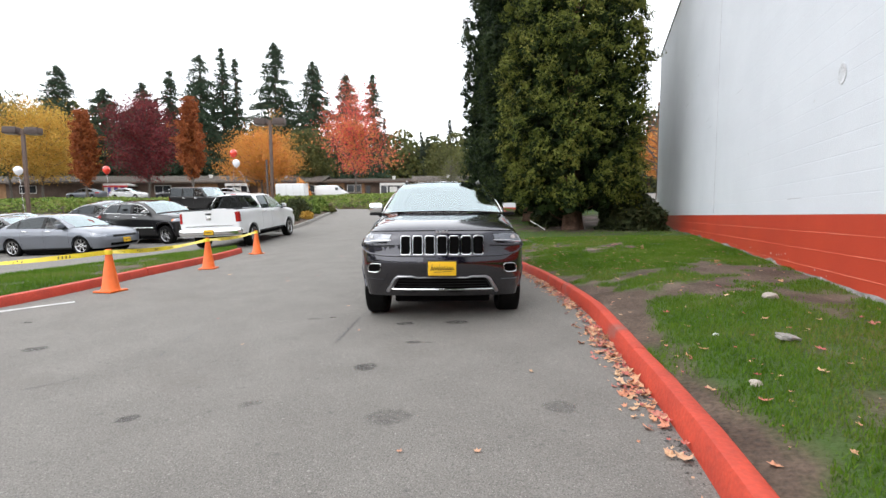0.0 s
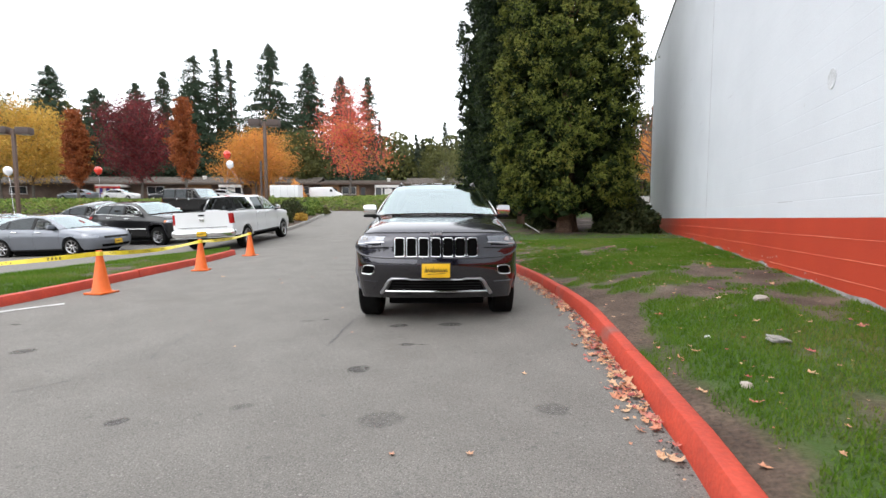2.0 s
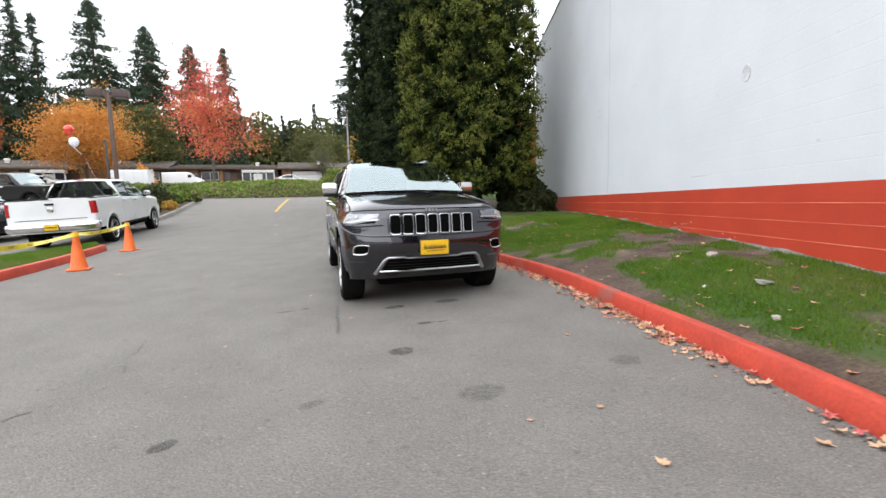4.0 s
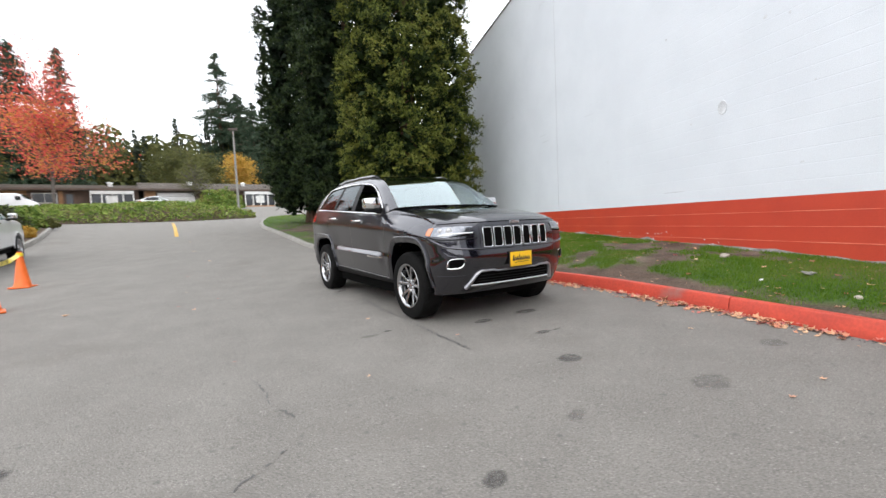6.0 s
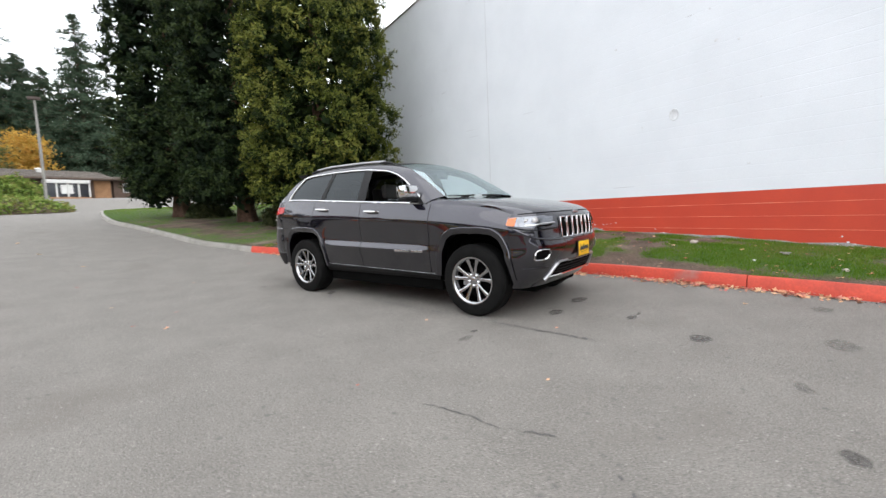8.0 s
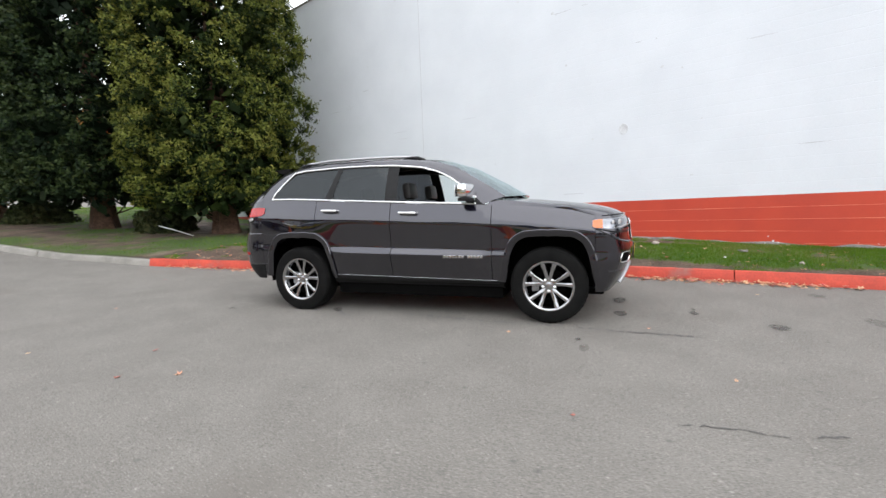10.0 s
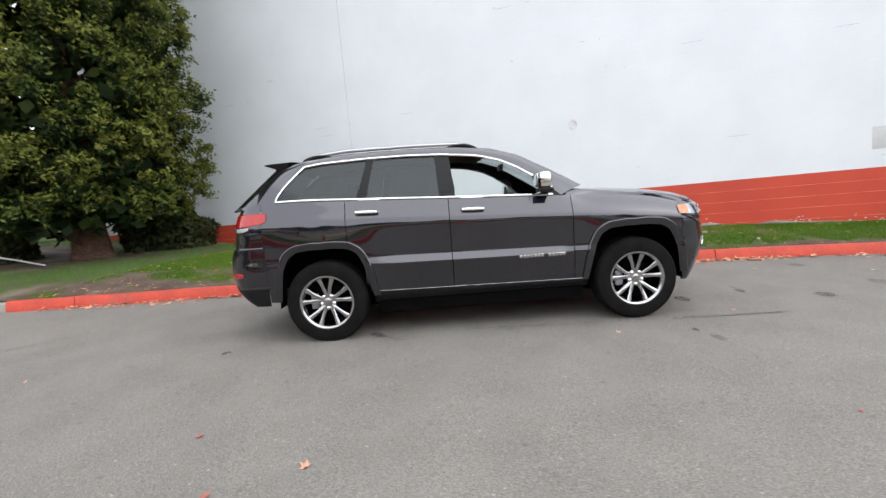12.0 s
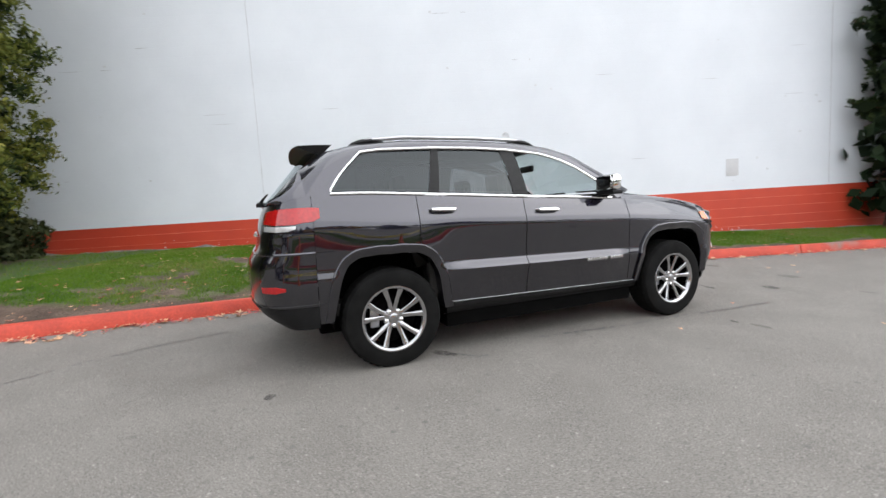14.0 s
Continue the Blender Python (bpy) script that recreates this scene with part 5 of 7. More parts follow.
        for v in bm.verts:
            if v.co.x > mx:
                v.co.x -= abs(v.co.y - sign * (my - .1)) * .25
        mo = part("door_mirror", bm, s.get("mirror_mat", body), car, s.get("mirror_label", ""))
        bm = box_bm((mx - .07, -.12, -.105), (mx + .05, .10, -.066), .015)
        bmesh.ops.transform(bm, matrix=Matrix.Translation((0, sign * (my - .03), mz)), verts=bm.verts)
        tube_bm([(mx, sign * (my - .05), mz - .09), (mx + .02, sign * (green(sh, mx, mz) - .02), mz - .12)], [.03, .04], 8, bm=bm)
        part("mirror_foot", bm, M["black_trim"], mo)
        gl = box_bm((mx - .096, sign * my - .09, mz - .055), (mx - .090, sign * my + .09, mz + .06), .002)
        part("mirror_glass", gl, M["chrome"], mo)
    # lamps
    for sign in (-1, 1):
        hl = s["headlamp"]
        ob = part("headlight", lamp_patch(sh, 1, sign, hl), M["lamp"], car, "clear headlight with bright reflector")
        if s.get("amber"):
            part("turn_signal", lamp_patch(sh, 1, sign, s["amber"], .009), M["amber"], ob, "amber side marker")
        tl = s["taillamp"]
        part("tail_light", lamp_patch(sh, -1, sign, tl), M["tail_red"], car, "red tail lamp")
    return car, sh


def rows_pt(s, sh, sign, u):
    """A point of the bonnet's side edge."""
    f = sh.end_pt(90 * sign, curve(s["nose_top"], 90), 1)
    b = Vector((s["cowl"], sign * s["cowl_y"], s["cowl_z"]))
    p = f.lerp(b, u)
    p.z += s["hood_bulge"] * (scurve(s["hood_curve"], u) if "hood_curve" in s else math.sin(math.pi * u ** s.get("hood_pow", .55))) * .45
    return p


def lamp_patch(sh, end, sign, rows, out=.006):
    """A lamp lens on the corner: rows of (angle, low z, high z); past 90 the angle runs along the side in metres / 100."""
    pts = []
    dense = []
    for (a0, l0, h0), (a1, l1, h1) in zip(rows, rows[1:]):
        for i in range(5):
            k = i / 5
            dense.append((lerp(a0, a1, k), lerp(l0, l1, k), lerp(h0, h1, k)))
    dense.append(rows[-1])
    for a, l, h in dense:
        row = []
        for z in [l, l + .004] + frange(l + .01, h - .01, 4) + [h - .004, h]:
            o = out if l + .002 < z < h - .002 else -.004
            if a <= 90:
                p = sh.end_pt(a * sign, z, end, o)
            else:
                x = (sh.s["nose0"] if end > 0 else sh.s["tail0"]) - end * (a - 90) / 100
                p = sh.side_pt(x, z, sign, o)
            row.append(p)
        pts.append(row)
    return orient(grid_bm(pts), (0, 0, .9))


def plate(parent, m, w=.31, h=.155, name="licence_plate"):
    """A dealer's yellow plate in a dark frame with a bar of unreadable script."""
    ob = part(name, box_bm((-.006, -w / 2 - .012, -h / 2 - .014), (.004, w / 2 + .012, h / 2 + .014), .004), M["ink"], parent, "yellow dealer plate in a black frame")
    ob.matrix_basis = m
    part("plate_face", box_bm((.003, -w / 2, -h / 2), (.0075, w / 2, h / 2), .001), M["plate_yellow"], ob)
    bm = bmesh.new()
    for i in range(9):
        y = -w * .36 + w * .72 * i / 8
        hh = h * (.20 if i in (0, 3) else .11)
        tube_bm([(.009, y - w * .035, -h * .04 - hh * .5), (.009, y, -h * .02 + hh * 1.5), (.009, y + w * .04, -h * .05 - hh * .4)], h * .038, 5, bm=bm)
    tube_bm([(.009, -w * .3, -h * .26), (.009, w * .34, -h * .20)], h * .018, 5, bm=bm)
    part("script", bm, M["ink"], ob)
    return ob


# ---- the dark grey sport utility car ----
SUV = dict(
    smooth=True, barrel=.020, blister=.032, fender_round=.022,
    width=.945, side=[(-.3, .915), (0, .958), (.2, .984), (.34, 1.0), (.42, .990), (.6, .998), (.70, 1.006), (.752, 1.010), (.79, 1.006), (.86, .988), (.94, .967), (1, .949)],
    ledge=(-1.03, .84, .024), sill=.40, bumper_low=.32, wheel=.385, arch=.447, well=.556, axles=(-1.4575, 1.4575), rim=.238, track=.825, tyre_w=.262, spokes=5,
    opening=[(0, .508), (.16, .506), (.25, .494), (.31, .455), (.36, .365), (.41, .21), (.44, .05), (.447, 0)],
    opening_r=[(0, .447), (12, .440), (26, .459), (45, .520), (56, .552), (63, .553), (72, .532), (90, .508)],
    flare=.060, flare_out=.024, flare_mat=M["car_grey"],
    belt=[(-2.3, 1.33), (-1.75, 1.33), (-1.1, 1.302), (-.26, 1.256), (.8, 1.205), (.95, 1.198), (1.3, 1.175), (1.7, 1.125), (1.95, 1.070)],
    nose0=1.90, tail0=-2.00, corner=.76, corner_tail=.60,
    nose=[(.30, 2.07), (.36, 2.145), (.45, 2.205), (.56, 2.255), (.70, 2.302), (.77, 2.298), (.83, 2.270), (.95, 2.258), (1.03, 2.245), (1.07, 2.21), (1.10, 2.16)],
    tail=[(.36, -2.26), (.46, -2.40), (.60, -2.475), (.78, -2.485), (.90, -2.455), (.94, -2.41), (1.1, -2.385), (1.25, -2.34), (1.34, -2.27)],
    nose_top=[(0, 1.085), (50, 1.08), (90, 1.066)], tail_top=[(0, 1.27), (60, 1.28), (90, 1.33)],
    cuts=[-1.215, -.255, .885], cowl=.94, cowl_bulge=.13, cowl_y=.80, cowl_z=1.262, hood_bulge=.046, hood_curve=[(0, 0), (.04, .42), (.09, .70), (.18, .95), (.3, 1.0), (.5, .85), (.8, .38), (1, 0)], hood_rib=.009,
    lean=.36, lean2=.30,
    top=[(-2.03, 1.333), (-1.93, 1.48), (-1.83, 1.568), (-1.72, 1.620), (-1.60, 1.653), (-1.45, 1.675), (-1.0, 1.693), (-.6, 1.693), (-.29, 1.680), (.06, 1.642), (.25, 1.585), (.39, 1.52), (.63, 1.36), (.80, 1.208)],
    rail=[(-2.05, 1.53), (-1.85, 1.675), (-1.6, 1.735), (-1.2, 1.768), (-.54, 1.768), (-.12, 1.755), (.2, 1.715), (.45, 1.632), (.83, 1.41), (1.02, 1.285)],
    rail_y=[(-2.05, .66), (-1.85, .62), (-1.2, .63), (.2, .615), (.6, .70), (1.02, .80)],
    rail_map=[(-2.03, -2.06), (-1.75, -1.85), (-1.45, -1.5), (0, 0), (.39, .55), (.80, 1.02)],
    cells=[("body", -2.02, -1.86, -2.03, -1.60, 0, .03), ("dark", -1.86, -1.11, -1.60, -1.0, .03, 0), ("trim", -1.11, -1.02, -1.0, -.94), ("dark", -1.02, -.33, -.94, -.355),
           ("trim", -.33, -.185, -.355, -.215), ("open", -.185, .72, -.215, .72), ("trim", .70, .80, .70, .80)],
    pillar_fill=46, pillar_from=.375,
    chrome_line=True, chrome_cells=(1, 5), glass_clear=M["glass_clear"], glass_dark=M["glass_dark"],
    screen=(1.02, .2), screen_bulge=(.13, .06), roof_end=-1.82, backlight=((-1.90, .60, 1.68), (-2.30, .78, 1.28)),
    seats=[(.18, .5), (-.80, 1.2)], seat_top=1.40, mirror=(.64, .985, 1.35), mirror_mat=M["chrome"], mirror_label="chrome-capped door mirror",
    headlamp=[(34, .938, 1.043), (48, .930, 1.045), (62, .930, 1.043), (74, .938, 1.040), (83, .942, 1.037), (89, .944, 1.035), (91.5, .948, 1.032), (93, .958, 1.026)],
    amber=[(84, .946, 1.035), (87, .946, 1.035), (89, .947, 1.034), (91.5, .951, 1.031), (92.7, .960, 1.025)],
    taillamp=[(38, 1.14, 1.235), (60, 1.13, 1.245), (80, 1.13, 1.25), (90, 1.145, 1.25), (95, 1.17, 1.243)],
)
suv, shell = build_car("sport_utility_car", SUV, "dark grey metallic sport utility car with chrome trim, front window down", pose(-2.450, 6.600, -.013, 0, .55, -69.9), M["car_grey"])


def suv_details():
    sh, car = shell, suv
    # seven-slot grille
    base = end_patch(sh, 1, ([(y, .80) for y in frange(-.49, .49, 20)], [(y, 1.045) for y in frange(-.49, .49, 20)]), .004)
    g = part("grille", orient(base, (0, 0, .8)), M["car_grey"], car)
    for i in range(7):
        y = (i - 3) * .134
        h0, h1, w = .815, 1.022, .053
        fr = []
        for k in range(28):
            a = 2 * math.pi * k / 28
            fr.append((y + w * sgn_pow(math.cos(a), .24), (h0 + h1) / 2 + (h1 - h0) / 2 * sgn_pow(math.sin(a), .22)))
        pts = [sh.nose_y(p, z, 1, .010) for p, z in fr]
        bm = tube_bm(pts + [pts[0]], .0058, 6, cap=False)
        slot = part("grille_frame", bm, M["chrome"], g, "chrome slot frame")
        cav = end_patch(sh, 1, ([(y + w * q, h0) for q in (-.9, -.3, .3, .9)], [(y + w * q, h1) for q in (-.9, -.3, .3, .9)]), .0065)
        part("grille_slot", orient(cav, (0, 0, .8)), M["void"], slot)
    # dark band under the bonnet's edge and emblem
    shut = tube_bm([sh.end_pt(a, curve(SUV["nose_top"], abs(a)) - .004, 1, .001) for a in frange(-84, 84, 40)], .0045, 5)
    part("bonnet_gap", shut, M["void"], car)
    em = bmesh.new()
    for i, w in enumerate((.02, .03, .03, .026)):
        p = sh.nose_y(-.058 + i * .037, 1.066, 1, .012)
        box_bm((p.x - .006, p.y - w / 2, p.z - .013), (p.x + .004, p.y + w / 2, p.z + .015), .003, bm=em)
    part("emblem", em, M["satin"], car, "small chrome emblem")
    # lamps' inner optics
    for sgn in (-1, 1):
        hl = [o for o in car.children if o.name.startswith("headlight")][0 if sgn < 0 else 1]
        part("lamp_bezel", lamp_patch(sh, 1, sgn, [(34.5, .940, .966), (42, .935, .962), (52, .933, .950), (58, .933, .940)], .0085), M["void"], hl, "black inner bezel")
        part("lamp_strip", tube_bm([sh.end_pt(a * sgn, curve([(30, .975), (50, .968), (58, .955), (70, .952)], a), 1, .010) for a in frange(32, 70, 12)], .006, 6), M["chrome"], hl)
        for a, r in ((58, .034), (70, .024)):
            p = sh.end_pt(a * sgn, .998, 1, .007)
            bm = lathe_bm([(r, .0), (r * 1.03, .003), (r * .9, .005), (r * .74, .002), (r * .6, .003), (r * .35, .009), (0, .011)], 20)
            bmesh.ops.transform(bm, matrix=Matrix.Translation(p) @ pose(0, 0, 0, 0, 90, a * sgn * .5), verts=bm.verts)
            part("lamp_lens", bm, M["lamp_clear"], hl)
        under = [sh.end_pt(a * sgn, curve([(30, .915), (50, .905), (70, .912), (90, .94)], a), 1, .008) for a in frange(28, 90, 16)]
        part("lamp_strip", tube_bm(under, .007, 5), M["black_trim"], car)
        # fog lamp with its bright surround
        ring = []
        for k in range(22):
            a = 2 * math.pi * k / 22
            ring.append((.765 + .075 * sgn_pow(math.cos(a), .6) - .02 * math.sin(a), .660 + .052 * sgn_pow(math.sin(a), .6)))
        pts = [sh.nose_y(sgn * y, z, 1, .007) for y, z in ring]
        fog = part("fog_lamp", tube_bm(pts + [pts[0]], [.004 if 0 < k < 12 else .007 for k in range(23)], 6, cap=False), M["chrome"], car, "chrome-ringed fog lamp")
        cav = end_patch(sh, 1, ([(sgn * y, .617) for y in (.705, .74, .79, .825)], [(sgn * y, .703) for y in (.695, .74, .79, .83)]), .003)
        part("fog_lens", orient(cav, (0, 0, .6)), M["void"], fog)
        # bumper crease
        cr = [sh.nose_y(sgn * y, .525, 1, .002) for y in frange(.66, .90, 8)]
        part("bumper_crease", tube_bm(cr, .008, 5), M["car_grey"], car)
        # bumper lower lip below the lamps
        lip = [sh.end_pt(a * sgn, curve([(0, .80), (40, .805), (60, .83), (80, .90), (90, .945)], a), 1, .003) for a in frange(2, 88, 26)]
        part("bumper_lip", tube_bm(lip, .011, 6), M["car_grey"], car)
    # lower intake with chrome
    low = [(y, .41 + .0 * y) for y in frange(-.56, .56, 16)]
    up = [(y * .86, .555) for y, _ in low]
    part("lower_grille", orient(end_patch(sh, 1, (low, up), .004), (0, 0, .5)), M["void"], car, "black lower intake")
    edge = [(-.62, .385), (-.585, .44), (-.53, .535), (-.49, .566), (-.33, .568), (-.28, .555), (.28, .555), (.33, .568), (.49, .566), (.53, .535), (.585, .44), (.62, .385)]
    part("intake_trim", tube_bm([sh.nose_y(y, z, 1, .010) for y, z in edge], [.022, .020, .018, .014, .011, .009, .009, .011, .014, .018, .020, .022], 8), M["satin"], car, "bright satin intake surround")
    part("intake_blade", tube_bm([sh.nose_y(y, .412, 1, .012) for y in frange(-.57, .57, 20)], .013, 8), M["chrome"], car)
    for z in (.45, .48, .515):
        part("intake_slat", tube_bm([sh.nose_y(y, z, 1, .007) for y in frange(-.5, .5, 14)], .004, 5), M["black_trim"], car)
    part("skid_plate", orient(grid_bm([[(curve(SUV["nose"], .33) - .03 - .25 * k - .10 * v * v, v * .70, .335 - .035 * k) for k in frange(0, 1, 4)] for v in frange(-1, 1, 14)]), (1.8, 0, .9)), M["black_trim"], car)
    p = sh.nose_y(0, .665, 1, .014)
    plate(car, Matrix.Translation(p + Vector((.004, .0, 0))))
    # side: sill strip, badge bars, mirror-side items
    for sgn in (-1, 1):
        part("sill_strip", tube_bm([(x, sgn * (sh.half(.03, x) + .006), lerp(.442, .412, (x + .96) / 1.92)) for x in frange(-.96, .96, 10)], .0018, 5), M["satin"], car)
        part("sill_cladding", orient(grid_bm([[(x, sgn * (sh.half(.02, x) + o), lerp(lerp(.442, .412, (x + .96) / 1.92), .372, k)) for k, o in ((0, .001), (.06, .005), (.6, .002), (1, -.02))] for x in frange(-.96, .96, 16)])), M["black_trim"], car, "black lower sill cladding")
        badge = None
        for i in range(13):
            if i == 5:
                continue
            x = .78 - i * .0335
            if sgn > 0:
                x = .38 + i * .0335
            z = .665 + .004 * (.5 - x)
            y = sh.half(sh.k(x, z), x)
            bar = part("door_badge" if badge is None else "badge_bar", box_bm((x - .0125, sgn * (y + .001) - .003, z - .013), (x + .0125, sgn * (y + .001) + .003, z + .013), .003), M["chrome"], badge or car, "small chrome badge bars" if badge is None else "")
            badge = badge or bar
        # roof rails
        rail = [(x, sgn * (curve(SUV["rail_y"], x) - .03), curve(SUV["rail"], x) + curve([(-1.62, .0), (-1.5, .030), (-.1, .030), (.05, .0)], x)) for x in frange(-1.62, .05, 26)]
        rr = part("roof_rail", tube_bm(rail, .017, 8), M["satin"], car, "satin silver roof rail with black ends")
        for a, b in ((-1.66, -1.36), (-.22, .08)):
            foot = [(x, sgn * (curve(SUV["rail_y"], x) - .03), curve(SUV["rail"], x) + curve([(a, -.008), (a + .1, .018), (b - .1, .022), (b, -.008)], x)) for x in frange(a, b, 8)]
            part("rail_foot", tube_bm(foot, [.010] + [.021] * 7 + [.010], 8), M["black_trim"], rr)
        # rear: clear lamp below the red one, bumper reflector and crease
        part("reverse_lamp", lamp_patch(sh, -1, sgn, [(42, 1.09, 1.132), (62, 1.082, 1.124), (76, 1.085, 1.124), (82, 1.10, 1.126)], .005), M["lamp_clear"], car, "clear reversing lamp")
        part("bumper_reflector", lamp_patch(sh, -1, sgn, [(50, .655, .70), (66, .65, .705), (75, .665, .69)], .005), M["tail_red"], car, "red bumper reflector")
        part("bumper_step", tube_bm([sh.end_pt(a * sgn, .925, -1, .0) for a in frange(0, 90, 20)], .011, 6), M["car_grey"], car)
        part("bumper_strip", tube_bm([sh.end_pt(a * sgn, .555, -1, .003) for a in frange(0, 90, 20)] + [sh.side_pt(SUV["tail0"] + .04, .555, sgn, .001)], .004, 5), M["flare"], car)
        part("bumper_lower", orient(grid_bm([[sh.end_pt(a * sgn, z, -1, .004) for z in (.37, .42, .47, .50, .535)] for a in frange(0, 90, 20)]), (0, 0, .5)), M["black_trim"], car)
        part("fender_line", tube_bm([sh.side_pt(x, .928, sgn, -.001) for x in frange(-2.0, -1.87, 6)], .003, 4), M["void"], car)
        wl = [Vector((.96 - .02 * k, sgn * (.10 + .52 * k), 1.302 - .008 * k)) for k in frange(0, 1, 8)]
        part("wiper", tube_bm(wl, .011, 6), M["black_trim"], car)
    # spoiler over the rear window
    rows = []
    for v in frange(-1, 1, 16):
        y = v * .57
        rows.append([(-1.78, y, 1.738 + .035 * (1 - v * v)), (-1.90 - .02 * (1 - v * v), y * 1.01, 1.735 + .035 * (1 - v * v)), (-2.035 - .03 * (1 - v * v), y * .98, 1.731 + .03 * (1 - v * v)), (-2.045 - .03 * (1 - v * v), y * .98, 1.722 + .03 * (1 - v * v)), (-1.955, y * .97, 1.688 + .025 * (1 - v * v)), (-1.88, y * .97, 1.648 + .025 * (1 - v * v))])
    sp = part("spoiler", orient(grid_bm([r[:3] for r in rows]), (-1.9, 0, 1.0)), M["car_grey"], car, "roof spoiler over the rear window")
    part("spoiler_underside", orient(grid_bm([r[2:] for r in rows]), (-1.8, 0, 1.9)), M["black_trim"], sp)
    for r in (rows[0], rows[-1]):
        cap = bmesh.new()
        cap.faces.new([cap.verts.new(p) for p in r])
        part("spoiler_end", thick(cap, .006), M["black_trim"], sp)
    part("rear_wiper", tube_bm([(-2.34, 0, 1.315), (-2.325, -.06, 1.345), (-2.28, -.36, 1.375)], [.018, .012, .006], 6), M["black_trim"], car)
    part("wiper_hub", lathe_bm([(.04, 0), (.04, .03), (.025, .042), (0, .043)], 16, at=(-2.34, 0, 1.285)), M["black_trim"], car)
    part("tailgate_garnish", tube_bm([sh.nose_y(y, 1.06, -1, .008) for y in frange(-.36, .36, 12)], .016, 6), M["chrome"], car)
    # black glass roof panel and cabin mirror
    part("glass_roof", orient(grid_bm([[(x, y * 1.04, curve(SUV["rail"], x) + .046 - .045 * (y / .6) ** 2) for y in frange(-.46, .46, 8)] for x in frange(-1.0, .16, 10)]), (0, 0, 1)), M["car_black"], car, "black glass roof panel")
    part("cabin_mirror", box_bm((.36, -.12, 1.54), (.40, .12, 1.61), .02), M["black_trim"], car)
    part("headliner", orient(grid_bm([[(x, y, curve(SUV["rail"], x) - .03) for y in frange(-.58, .58, 6)] for x in frange(-1.75, .15, 8)]), (0, 0, 3)), M["headliner"], car)
    for sgn in (-1, 1):
        part("door_card", orient(grid_bm([[(x, sgn * (sh.half(.95, x) - d), z) for z, d in ((.50, .10), (.8, .13), (.95, .16), (1.0, .12), (sh.belt(x) - .03, .06), (sh.belt(x) + .003, .03))] for x in frange(-1.1, .80, 12)]), (0, sgn * 3, .8)), M["seat"], car)


suv_details()


# ---- parked vehicles ----
def stand(x, y, heading, wheelbase=2.8):
    """A pose on the ground at x, y with that heading, following the slope along the car."""
    c, s = math.cos(radians(heading)), math.sin(radians(heading))
    a, b = H(x + c * wheelbase / 2, y + s * wheelbase / 2), H(x - c * wheelbase / 2, y - s * wheelbase / 2)
    l, r = H(x - s * .8, y + c * .8), H(x + s * .8, y - c * .8)
    return pose(x, y, (a + b) / 2, math.degrees(math.atan2(l - r, 1.6)), -math.degrees(math.atan2(a - b, wheelbase)), heading)


SEDAN = dict(
    width=.915, side=[(-.3, .93), (0, .96), (.25, .99), (.5, 1.0), (.62, 1.012), (.68, 1.0), (.85, .975), (1, .935)],
    sill=.26, bumper_low=.20, wheel=.325, arch=.365, axles=(-1.35, 1.35), rim=.215, track=.79, tyre_w=.21, spokes=7, spoke_style="single", flare=.03, flare_out=.006,
    belt=[(-2.2, .99), (-1.6, 1.0), (-.6, .975), (.6, .93), (1.0, .90), (1.5, .84), (1.85, .77)],
    nose0=1.78, tail0=-1.80, corner=.72, corner_tail=.62,
    nose=[(.20, 2.20), (.34, 2.30), (.48, 2.33), (.62, 2.30), (.74, 2.20)], tail=[(.25, -2.22), (.45, -2.32), (.7, -2.33), (.95, -2.28), (1.02, -2.22)],
    nose_top=[(0, .72), (50, .73), (90, .785)], tail_top=[(0, 1.03), (60, 1.02), (90, .995)],
    cuts=[-.95, -.05, .93], cowl=1.05, cowl_bulge=.12, cowl_y=.74, cowl_z=.955, hood_bulge=.075, hood_pow=.7,
    lean=.42, lean2=.25,
    top=[(-1.72, 1.00), (-1.45, 1.13), (-1.1, 1.27), (-.7, 1.345), (-.2, 1.37), (.15, 1.335), (.5, 1.22), (.92, .935)],
    rail=[(-1.95, 1.02), (-1.35, 1.25), (-.9, 1.385), (-.3, 1.435), (.1, 1.41), (.4, 1.31), (1.12, .965)], rail_y=[(-1.95, .66), (-1.1, .57), (-.3, .56), (.3, .58), (1.12, .74)],
    rail_map=[(-1.72, -1.95), (-1.1, -1.25), (-.2, -.2), (.5, .7), (.92, 1.12)],
    cells=[("body", -1.85, -1.55, -1.72, -1.35), ("dark", -1.55, -1.12, -1.35, -1.08), ("trim", -1.12, -1.06, -1.08, -1.02), ("dark", -1.06, -.14, -1.02, -.12), ("trim", -.14, -.02, -.12, 0), ("glass", -.02, .84, 0, .84), ("trim", .84, .92, .84, .92)],
    glass_clear=M["glass_clear"], glass_dark=M["glass_dark"], screen=(1.12, .28), screen_bulge=(.12, .06), roof_end=-.95, backlight=((-.95, .56, 1.38), (-1.90, .64, 1.03)),
    seats=[(.05, .5), (-.85, 1.2)], seat_top=1.12, mirror=(.72, .95, 1.02),
    headlamp=[(40, .60, .69), (60, .61, .72), (80, .63, .75), (90, .66, .76)], taillamp=[(40, .80, .92), (70, .78, .93), (90, .80, .92)],
)
